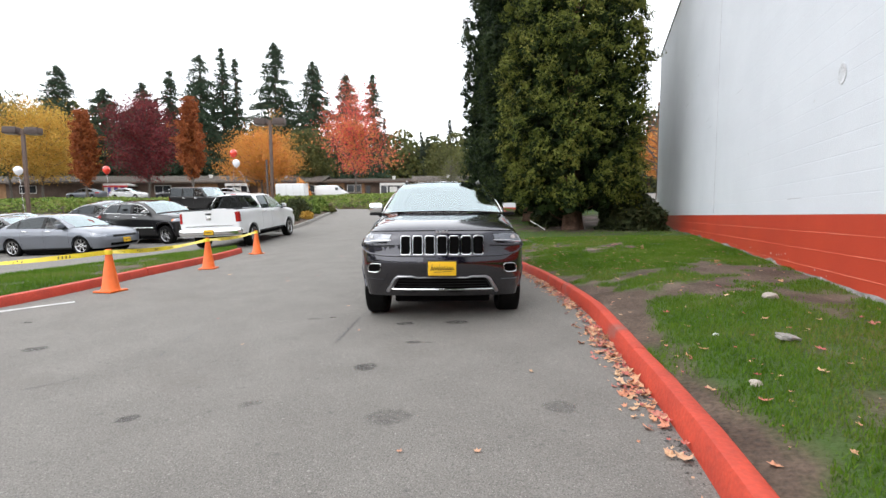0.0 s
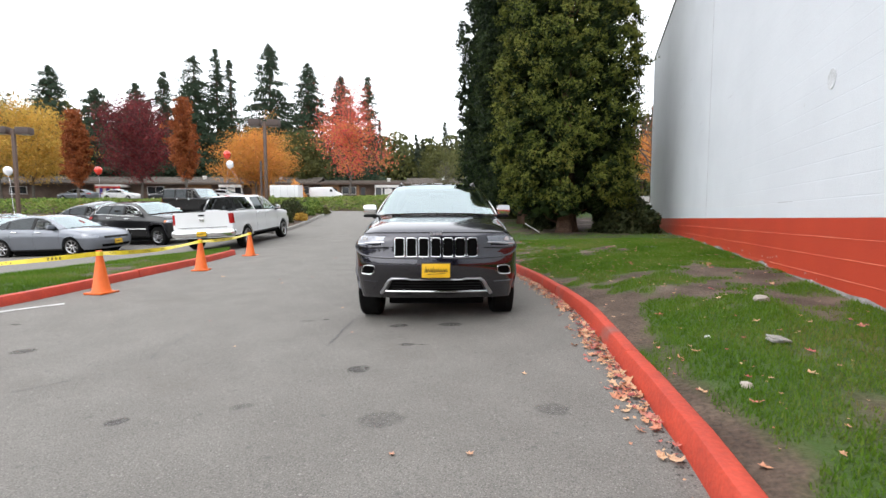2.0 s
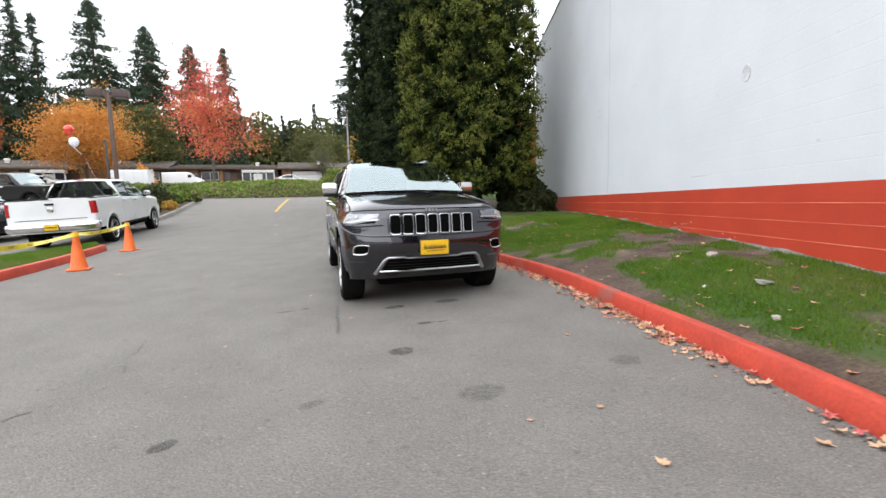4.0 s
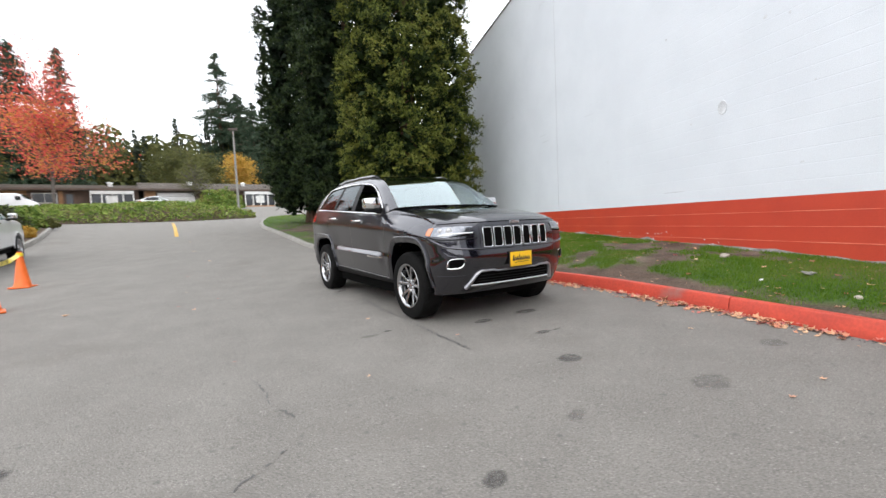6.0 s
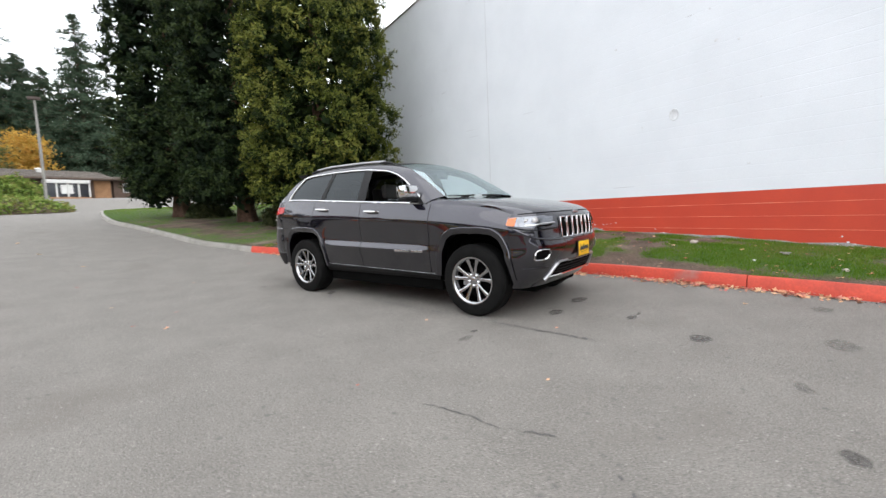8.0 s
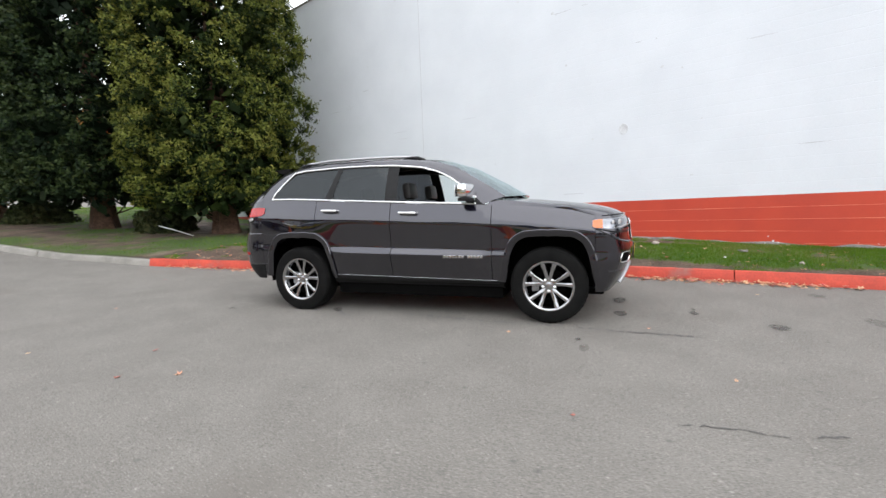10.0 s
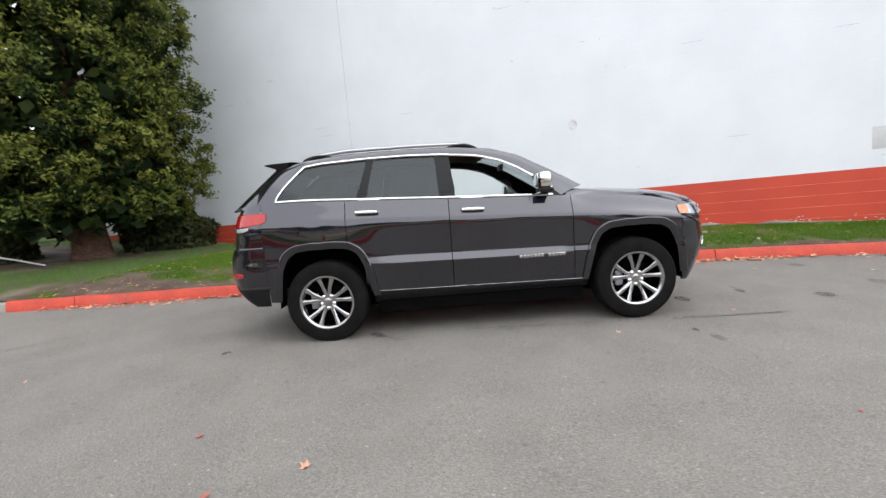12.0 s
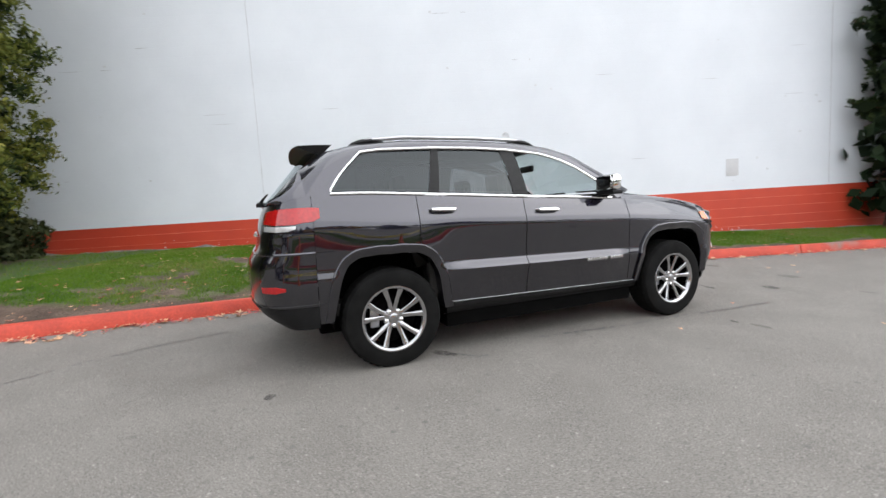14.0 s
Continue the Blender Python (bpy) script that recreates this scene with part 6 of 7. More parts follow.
PICKUP = dict(
    width=1.0, side=[(-.3, .95), (0, .975), (.3, .995), (.5, 1.0), (.8, .99), (.93, .975), (1, .95)],
    sill=.52, bumper_low=.42, wheel=.40, arch=.455, axles=(-1.785, 1.785), rim=.255, track=.86, tyre_w=.27, spokes=5, flare=.05, flare_out=.012,
    belt=[(-2.9, 1.345), (-1.0, 1.345), (-.9, 1.30), (1.0, 1.27), (1.4, 1.235), (2.4, 1.13)],
    nose0=2.28, tail0=-2.72, corner=.55, corner_tail=.22,
    nose=[(.40, 2.62), (.55, 2.74), (.75, 2.74), (.95, 2.70), (1.12, 2.60)], tail=[(.5, -2.90), (.72, -2.90), (.9, -2.88), (1.36, -2.88)],
    nose_top=[(0, 1.15), (50, 1.15), (90, 1.138)], tail_top=[(0, 1.335), (90, 1.345)],
    cuts=[-.93, -.08, 1.12], cowl=1.42, cowl_bulge=.10, cowl_y=.82, cowl_z=1.28, hood_bulge=.05, hood_pow=.7, lean=.34, lean2=.2,
    top=[(-1.0, 1.36), (-.93, 1.72), (-.78, 1.79), (.2, 1.80), (.55, 1.74), (.8, 1.60), (1.18, 1.265)],
    rail=[(-1.0, 1.78), (-.8, 1.85), (.1, 1.865), (.5, 1.81), (.85, 1.63), (1.48, 1.29)], rail_y=[(-1.0, .64), (.2, .64), (.7, .70), (1.48, .82)],
    rail_map=[(-1.0, -1.0), (-.78, -.85), (.2, .2), (.8, 1.0), (1.18, 1.48)],
    cells=[("body", -1.0, -.88, -1.0, -.86), ("dark", -.88, -.16, -.86, -.13), ("trim", -.16, -.02, -.13, .0), ("glass", -.02, 1.10, 0, 1.10), ("trim", 1.10, 1.18, 1.10, 1.18)],
    glass_clear=M["glass_clear"], glass_dark=M["glass_dark"], screen=(1.48, .45), screen_bulge=(.12, .06), roof_end=-.95, backlight=((-.99, .66, 1.80), (-1.02, .82, 1.33)),
    seats=[(.25, .5), (-.55, 1.2)], seat_top=1.48, mirror=(1.02, 1.10, 1.36), mirror_mat=M["car_white"],
    headlamp=[(40, .86, 1.02), (65, .86, 1.04), (90, .90, 1.04)], taillamp=[(36, .93, 1.27), (44, .93, 1.27), (60, .93, 1.27), (86, .93, 1.27), (90, .93, 1.27)],
)
OFFROAD = dict(
    width=.92, side=[(-.3, .97), (0, .985), (.4, 1.0), (.9, 1.0), (1, .985)], sill=.50, bumper_low=.48, wheel=.40, arch=.46, axles=(-1.47, 1.47), rim=.22, track=.80, tyre_w=.25,
    flare=.10, flare_out=.07, flare_mat=M["black_trim"], belt=[(-2.2, 1.27), (.8, 1.24), (1.9, 1.18)], nose0=1.90, tail0=-1.95, corner=.30, corner_tail=.2,
    nose=[(.5, 2.0), (1.2, 2.0)], tail=[(.5, -2.08), (1.3, -2.08)], nose_top=[(0, 1.17), (90, 1.18)], tail_top=[(0, 1.27), (90, 1.27)],
    cuts=[-1.0, -.1, .80], cowl=.86, cowl_bulge=.03, cowl_y=.74, cowl_z=1.25, hood_bulge=.03, lean=.14, lean2=.1,
    top=[(-2.02, 1.30), (-1.98, 1.74), (-1.8, 1.78), (.3, 1.78), (.45, 1.72), (.80, 1.24)], rail=[(-2.04, 1.76), (-1.9, 1.83), (.35, 1.83), (.5, 1.76), (.92, 1.26)], rail_y=[(-2.04, .74), (.3, .74), (.92, .76)],
    rail_map=[(-2.02, -2.04), (-1.8, -1.85), (.3, .3), (.45, .5), (.80, .92)],
    cells=[("trim", -2.05, -1.92, -2.02, -1.90), ("dark", -1.92, -1.05, -1.90, -1.03), ("trim", -1.05, -.95, -1.03, -.93), ("dark", -.95, -.15, -.93, -.13), ("trim", -.15, -.03, -.13, -.02), ("glass", -.03, .74, -.02, .74), ("trim", .74, .80, .74, .80)],
    glass_clear=M["glass_clear"], glass_dark=M["glass_dark"], screen=(.92, .45), screen_bulge=(.03, .03), roof_end=-2.0, backlight=((-2.06, .70, 1.76), (-2.08, .76, 1.30)),
    seats=[(.1, .5), (-.8, 1.2)], seat_top=1.45, mirror=(.70, 1.02, 1.36), headlamp=[(20, .90, 1.04), (35, .90, 1.04)], taillamp=[(70, .95, 1.15), (88, .95, 1.15)],
)


def tail_plate(car, sh, z, spec):
    p = sh.nose_y(0, z, -1, .012)
    plate(car, Matrix.Translation(p) @ pose(0, 0, 0, 0, 0, 180))


row = "cars parked in the lot"
sedan, sh = build_car("sedan", SEDAN, "silver sedan parked beyond the lawn island", stand(-18.6, 10.2, 14.3), M["car_silver"], group=row)
plate(sedan, Matrix.Translation(sh.nose_y(0, .43, 1, .012)))
part("grille", orient(end_patch(sh, 1, ([(y, .56) for y in frange(-.5, .5, 12)], [(y, .64) for y in frange(-.5, .5, 12)]), .006), (0, 0, .5)), M["black_trim"], sedan)
part("lower_grille", orient(end_patch(sh, 1, ([(y, .26) for y in frange(-.55, .55, 12)], [(y, .36) for y in frange(-.6, .6, 12)]), .006), (0, 0, .5)), M["void"], sedan)
dark_suv, sh = build_car("sport_utility_car", {**SUV, "cells": [("glass" if c[0] == "open" else c[0],) + c[1:] for c in SUV["cells"]], "mirror_mat": M["chrome"], "ledge": (-.9, .95, .012)},
                         "black sport utility car with chrome strips parked in the lot", stand(-18.25, 13.4, 4, 2.9), M["car_black"], group=row)
for sg in (-1, 1):
    part("door_strip", tube_bm([sh.side_pt(x, .70, sg, .006) for x in frange(-.95, .9, 10)], .014, 6), M["chrome"], dark_suv)
truck, sh = build_car("pickup_truck", PICKUP, "white crew-cab pickup truck with chrome rear bumper", stand(-13.3, 13.55, 110.2, 3.57), M["car_white"], "pickup truck", row)
part("bed_floor", box_bm((-2.85, -.85, .80), (-1.0, .85, .86), .01), M["black_trim"], truck)
part("bed_front", box_bm((-1.05, -.9, .8), (-.99, .9, 1.36), .01), M["car_white"], truck)
for sg in (-1, 1):
    part("bed_rail", box_bm((-2.86, sg * .90 - .06, 1.33), (-1.0, sg * .90 + .06, 1.362), .01), M["black_trim"], truck)
    part("exhaust_tip", lathe_bm([(.045, -.15), (.05, 0), (.04, .0), (.038, -.1)], 14, 'z', at=(0, 0, 0)), M["chrome"], truck).matrix_basis = pose(-2.93, sg * .68, .55, 0, -90, 0)
part("tailgate_gap", tube_bm([sh.nose_y(y, .82, -1, .004) for y in frange(-.80, .80, 12)], .008, 5), M["void"], truck)
part("tailgate_handle", box_bm((-2.905, -.10, 1.20), (-2.88, .10, 1.25), .006), M["black_trim"], truck)
part("tailgate_emblem", box_bm((-2.902, -.07, 1.02), (-2.882, .07, 1.14), .02), M["chrome"], truck)
part("rear_bumper_bar", orient(grid_bm([[sh.end_pt(a, z, -1, o) for z, o in ((.50, .02), (.53, .07), (.60, .09), (.68, .085), (.73, .05), (.735, .0))] for a in frange(-88, 88, 40)]), (0, 0, .6)), M["chrome"], truck, "chrome step bumper")
part("high_brake_lamp", box_bm((-1.02, -.12, 1.845), (-.985, .12, 1.875), .006), M["tail_red"], truck)
plate(truck, Matrix.Translation(sh.nose_y(0, .62, -1, .10)) @ pose(0, 0, 0, 0, 0, 180))
offroad, sh = build_car("sport_utility_car", OFFROAD, "black boxy off-road car with dark flared fenders", stand(-25.2, 21.9, 6), M["car_black"], group=row)
build_car("sedan", SEDAN, "charcoal sedan in the second parking row", stand(-22.4, 10.4, 13), M["car_dark"], group=row)
build_car("sedan", SEDAN, "dark grey sedan in the back parking row", stand(-24.6, 15.6, 8), M["car_dark"], group=row)
build_car("sedan", SEDAN, "black sedan at the end of the parking row", stand(-26.8, 12.6, 13), M["car_black"], group=row)


def cargo_van(x, y, heading):
    v = new("cargo_van")
    v.matrix_world = stand(x, y, heading, 3) @ Matrix.Scale(.84, 4)
    tagged(v, "white cargo van parked on the street", "van")
    rows = []
    for px, zl, zt, w in ((-2.5, .45, 1.9, .86), (-2.46, .38, 2.05, .93), (-1, .36, 2.1, .95), (.7, .36, 2.1, .95), (1.15, .36, 1.95, .93), (1.75, .36, 1.35, .92), (2.35, .38, 1.05, .88), (2.55, .45, .85, .75)):
        rows.append([(px, -w, zl), (px, -w, lerp(zl, zt, .55)), (px, -w * .9, zt - .1), (px, -w * .7, zt), (px, w * .7, zt), (px, w * .9, zt - .1), (px, w, lerp(zl, zt, .55)), (px, w, zl)])
    bm = grid_bm(rows, closed_v=True)
    bm.verts.ensure_lookup_table()
    bm.faces.new([bm.verts[k] for k in range(8)])
    bm.faces.new([bm.verts[len(rows) * 8 - 8 + k] for k in reversed(range(8))])
    bmesh.ops.recalc_face_normals(bm, faces=bm.faces)
    part("body", bm, M["car_white"], v)
    part("windscreen", grid_bm([[(1.18, y, 1.93), (1.73, y * 1.05, 1.40)] for y in (-.7, 0, .7)]), M["glass_dark"], v).location = (.03, 0, .03)
    for sg in (-1, 1):
        part("side_window", grid_bm([[(px, sg * .955, z) for z in (1.35, 1.75)] for px in (.75, 1.2)]), M["glass_dark"], v)
        for px in (-1.5, 1.6):
            wheel_thing(.34, .2, .2, 5, v, px, sg * .84, style="single")


cargo_van(-34.7, 50.2, 20)


def box_trailer(x, y, heading):
    v = new("box_trailer")
    v.matrix_world = stand(x, y, heading, 3)
    tagged(v, "long white enclosed cargo trailer by the street", "trailer")
    part("box", box_bm((-1.65, -.95, .5), (1.65, .95, 2.15), .10), M["car_white"], v)
    for px in (-1.2, -.4, .4, 1.2):
        part("seam", box_bm((px - .01, -.956, .6), (px + .01, -.948, 2.08)), M["satin"], v)
    part("hitch", box_bm((1.6, -.06, .5), (2.5, .06, .62), .02), M["black_trim"], v)
    for sg in (-1, 1):
        for px in (-.6, .15):
            wheel_thing(.33, .2, .2, 5, v, px, sg * .86, style="single")


box_trailer(-34.7, 42.2, 21)
build_car("sedan", SEDAN, "white sedan parked on the street by the houses", stand(-25.4, 60.0, 21), M["car_white"])
for k, (cx, cy, mt, lb) in enumerate(((-60.5, 40.5, "car_white", "white sedan at the far kerb"), (-54.5, 42.5, "car_dark", "dark sedan at the far kerb"), (-48, 45.8, "car_white", "white sedan by the low houses"), (-66, 38.5, "car_silver", "silver sedan at the far kerb"))):
    build_car("sedan", SEDAN, lb, stand(cx, cy, 22 + 180 * (k % 2)), M[mt])


# ---- houses, ivy bank, planting ----
M["roof_shingle"] = surf("weathered_shingle", (0.115, 0.100, 0.088), (0.165, 0.145, 0.125), 1.5, .95, .01, 14, fine=.4)
M["brick_wall"] = surf("tan_brick", (0.28, 0.150, 0.075), (0.36, 0.205, 0.105), 2.0, .9, .004, 22, fine=.4)
M["brown_wall"] = surf("brown_siding", (0.085, 0.055, 0.04), (0.12, 0.08, 0.06), 1.2, .85, .004, 18, fine=.3)
M["white_trim"] = surf("white_trim_paint", (0.72, 0.72, 0.70), (0.62, 0.62, 0.60), 2, .6, fine=.1)
M["house_glass"] = surf("dark_window_glass", (0.02, 0.022, 0.026), (0.035, 0.038, 0.044), 1, .06, fine=.1)
M["cone"] = surf("orange_cone_plastic", (0.85, 0.155, 0.02), (0.74, 0.13, 0.018), 6, .45, .001, 80, fine=.12)
M["tape"] = surf("yellow_barrier_tape", (0.78, 0.62, 0.04), (0.70, 0.54, 0.03), 8, .35, fine=.1)
M["lamp_post"] = surf("brown_lamp_post", (0.085, 0.050, 0.036), (0.11, 0.068, 0.05), 3, .6, fine=.2)
M["lamp_head"] = surf("dark_lamp_housing", (0.055, 0.036, 0.03), (0.075, 0.05, 0.042), 3, .6, fine=.2)
M["galv"] = surf("grey_steel_pole", (0.30, 0.29, 0.27), (0.24, 0.23, 0.215), 3, .6, metallic=.3, fine=.2)
M["red_balloon"] = surf("red_balloon", (0.75, 0.045, 0.02), None, 2, .25, coat=.6, fine=.03)
M["white_balloon"] = surf("white_balloon", (0.82, 0.82, 0.84), None, 2, .25, coat=.6, fine=.03)
M["bark_mulch"] = surf("bark_mulch", (0.055, 0.034, 0.022), (0.10, 0.066, 0.045), 9, .95, .02, 40, fine=.5)
M["stall_blue"] = surf("blue_red_awning", (0.06, 0.05, 0.30), (0.10, 0.07, 0.38), 1, .6)
M["stall_red"] = surf("red_awning", (0.60, 0.05, 0.05), None, 1, .6)

H0, HA = (-72.2, 44.1), 22.83


def house(name, a, b, ridge, label, features, base=4.35, depth=11):
    """A long low house along the street; a and b are distances along the row, features rows of (kind, from, to)."""
    t = new(name)
    t.matrix_world = pose(H0[0], H0[1], base, 0, 0, HA)
    tagged(t, label, "house")
    eave = 2.45
    wall = box_bm((a, 0, -1.2), (b, .25, eave + .1))
    box_bm((a, .25, -1.2), (a + .25, depth, eave + .1), bm=wall)
    box_bm((b - .25, .25, -1.2), (b, depth, eave + .1), bm=wall)
    box_bm((a + .25, depth - .25, -1.2), (b - .25, depth, eave + .1), bm=wall)
    part("wall", wall, M["brown_wall"], t, smooth=False)
    for x in (a, b - .2):
        g = bmesh.new()
        vs = [g.verts.new(p) for p in ((x, 0, eave + .1), (x, depth, eave + .1), (x, depth / 2, ridge - .1), (x + .2, 0, eave + .1), (x + .2, depth, eave + .1), (x + .2, depth / 2, ridge - .1))]
        for f in ((0, 1, 2), (5, 4, 3), (0, 2, 5, 3), (2, 1, 4, 5), (1, 0, 3, 4)):
            g.faces.new([vs[i] for i in f])
        part("gable", g, M["brown_wall"], t, smooth=False)
    # roof in shingle courses
    base = bmesh.new()
    grid_bm([[(x, -.7, eave - .14), (x, depth / 2, ridge - .02), (x, depth + .7, eave - .14), (x, depth + .7, eave - .30), (x, depth / 2, ridge - .2), (x, -.7, eave - .30)] for x in (a - .45, b + .45)], closed_v=True, bm=base)
    roof = part("roof", base, M["roof_shingle"], t, "weathered grey-brown shingle roof", smooth=False)
    n = 11
    for side in (0, 1):
        for i in range(n):
            y0, y1 = lerp(-.8, depth / 2, i / n), lerp(-.8, depth / 2, (i + 1) / n + .012)
            z0, z1 = lerp(eave - .15, ridge, i / n), lerp(eave - .15, ridge, (i + 1) / n)
            if side:
                y0, y1 = depth - y0, depth - y1
            bm = bmesh.new()
            p = [(a - .5, y0, z0), (b + .5, y0, z0), (b + .5, y1, z1 - .0), (a - .5, y1, z1)]
            v = [bm.verts.new((q[0], q[1], q[2] + .05 * (k < 2))) for k, q in enumerate(p)] + [bm.verts.new((q[0], q[1], q[2] - .10)) for q in p]
            for f in ((0, 1, 2, 3), (7, 6, 5, 4), (0, 4, 5, 1), (1, 5, 6, 2), (3, 2, 6, 7), (0, 3, 7, 4)):
                bm.faces.new([v[j] for j in f])
            bmesh.ops.recalc_face_normals(bm, faces=bm.faces)
            part("shingle_course", bm, M["roof_shingle"], roof, smooth=False)
    part("gutter", box_bm((a - .5, -.95, eave - .22), (b + .5, -.80, eave - .08), .02), M["white_trim"] if name == "shop_house" else M["brown_wall"], roof)
    for kind, u, v in features:
        if kind == "brick":
            part("brick_panel", box_bm((u, -.06, -1.2), (v, .02, eave), .01), M["brick_wall"], t, "tan brick panel")
        elif kind == "vent":
            part("roof_vent", lathe_bm([(.25, 0), (.25, .35), (.36, .38), (.3, .52), (0, .6)], 12, at=(u, depth * .3, lerp(eave, ridge, .6))), M["white_trim"], roof)
        elif kind == "garage":
            g = part("garage_door", box_bm((u, -.05, -.2), (v, .06, 2.0), .01), M["white_trim"], t, "white panelled garage door")
            for k in range(1, 4):
                part("door_groove", box_bm((u + .05, -.058, k * .5), (v - .05, -.045, k * .5 + .03)), M["galv"], g)
        elif kind == "bay":
            w = part("window_bay", box_bm((u, -.9, 1.75), (v, .02, 2.15), .02), M["white_trim"], t, "white-framed window bay")
            m = max(2, round((v - u) / 1.1))
            part("bay_sill", box_bm((u, -.85, -.3), (v, -.05, .15), .02), M["brick_wall"], w)
            part("bay_glass", box_bm((u + .1, -.62, .15), (v - .1, -.56, 1.75)), M["house_glass"], w)
            for k in range(m + 1):
                x = lerp(u + .06, v - .06, k / m)
                part("mullion", box_bm((x - .07, -.75, -.2), (x + .07, -.6, 1.76), .01), M["white_trim"], w)
            part("blind", box_bm((lerp(u, v, .35), -.66, .55), (lerp(u, v, .62), -.63, 1.6)), M["white_trim"], w)
        elif kind == "window":
            w = part("window", box_bm((u, -.05, .75), (v, .04, 1.95), .01), M["white_trim"], t)
            part("pane", box_bm((u + .08, -.07, .83), (lerp(u, v, .5) - .03, -.045, 1.87)), M["house_glass"], w)
            part("pane", box_bm((lerp(u, v, .5) + .03, -.07, .83), (v - .08, -.045, 1.87)), M["house_glass"], w)
        elif kind == "stall":
            s = part("awning", box_bm((u, -2.4, 1.75), (v, -.2, 2.05), .03), M["white_trim"], t, "white awning with blue and red curtain")
            m = 7
            for k in range(m):
                x0, x1 = lerp(u + .1, v - .1, k / m), lerp(u + .1, v - .1, (k + .8) / m)
                part("curtain", box_bm((x0, -2.3, .2), (x1, -2.24, 1.75), .01), M["stall_blue"] if k % 2 else M["white_trim"], s)
            part("valance", box_bm((u, -2.44, 1.5), (v, -2.38, 1.76), .01), M["stall_red"], s)
        elif kind == "door":
            d = part("door", box_bm((u, -.05, -.2), (v, .05, 2.0), .01), M["brown_wall"], t)
            part("door_pane", box_bm((u + .2, -.07, .6), (v - .2, -.045, 1.8)), M["house_glass"], d)


house("low_house", -26, 33.0, 3.9, "long low house with shingle roof and tan brick panels", [("brick", -20, -14), ("window", -12, -9.5), ("stall", 2.0, 5.6), ("brick", 0.2, 1.8), ("window", 8, 10.5), ("brick", 14, 17.5), ("bay", 19, 22.4), ("brick", 23.6, 29.6), ("window", 30.2, 32.4), ("vent", 15, 0), ("vent", 27, 0)])
house("low_house", 34.2, 47.4, 3.4, "long low house with shingle roof and white window bays", [("brick", 34.4, 37), ("window", 37.4, 39.6), ("door", 40.2, 41.2), ("brick", 39.7, 40.1), ("bay", 42.6, 46.9), ("vent", 44.5, 0)])
house("low_house", 47.9, 66.4, 3.85, "low house with white garage door and brick ends", [("brick", 48, 49.2), ("garage", 49.4, 53.8), ("window", 55.2, 57.2), ("door", 58, 59), ("bay", 59.8, 64.0), ("brick", 64.6, 66.3), ("vent", 53.5, 0), ("vent", 60.5, 0)], depth=12)
house("low_house", 66.6, 84, 3.2, "low house with dark siding at the row's end", [("window", 67.6, 69.4), ("bay", 71, 74), ("brick", 76, 80)], depth=10)


def ivy_bank():
    """The ivy-covered bank between the lot and the street."""
    front = smooth_path([(-62, 6), (-48, 14), (-38, 20.2), (-30, 26.2), (-24.5, 31.8), (-21, 33.3), (-15.5, 33.6), (-12.2, 36.2), (-10.6, 39.4)], 1.0)
    rng = np.random.default_rng(5)
    rows = []
    n = len(front)
    for i, p in enumerate(front):
        k = min(1, (n - 1 - i) / 7)
        deep = 9.5 * (.25 + .75 * k)
        row = []
        for j in range(13):
            v = j / 12
            x, y = p.x - .45 * deep * v * (1 - .3 * k), p.y + deep * v
            hump = curve([(-36, .85), (-26, .95), (-18, 1.25)], p.x) * math.sin(math.pi * min(1, v * 1.15 + .02)) ** .7 * (.3 + .7 * k) if v < .86 else .12
            bumps = .16 * noise.noise((x * .5, y * .5, 2)) + .10 * noise.noise((x * 1.6, y * 1.6, 5))
            row.append((x, y, H(x, y) + .03 + (hump + bumps * (v > 0)) * (v > 0)))
        rows.append(row)
    bm = grid_bm(rows)
    bmesh.ops.recalc_face_normals(bm, faces=bm.faces)
    if sum(f.normal.z for f in bm.faces) < 0:
        bmesh.ops.reverse_faces(bm, faces=bm.faces)
    bank = part("ivy_bank", bm, M["bark_mulch"])
    tagged(bank, "earth bank covered with green ivy along the lot", "bank", kind="structure")
    me = bank.data
    area = np.array([f.area for f in me.polygons])
    pick = rng.choice(len(area), 70000, p=area / area.sum())
    co = np.array([v.co[:] for v in me.vertices])
    quad = np.array([f.vertices[:] for f in me.polygons])[pick]
    u, v = rng.random((len(pick), 1)), rng.random((len(pick), 1))
    q = co[quad]
    pos = (q[:, 0] * (1 - u) + q[:, 1] * u) * (1 - v) + (q[:, 3] * (1 - u) + q[:, 2] * u) * v
    pos[:, 2] += rng.random(len(pos)) ** 2 * .26
    iv = mesh_part("ivy", leaf_mesh("ivy", pos, .085, rng, .7, np.array([[0, 0, .8]]), .9), M["ivy"], smooth=False)
    tagged(iv, "dense green ivy leaves", "ivy", kind="stuff")


ivy_bank()


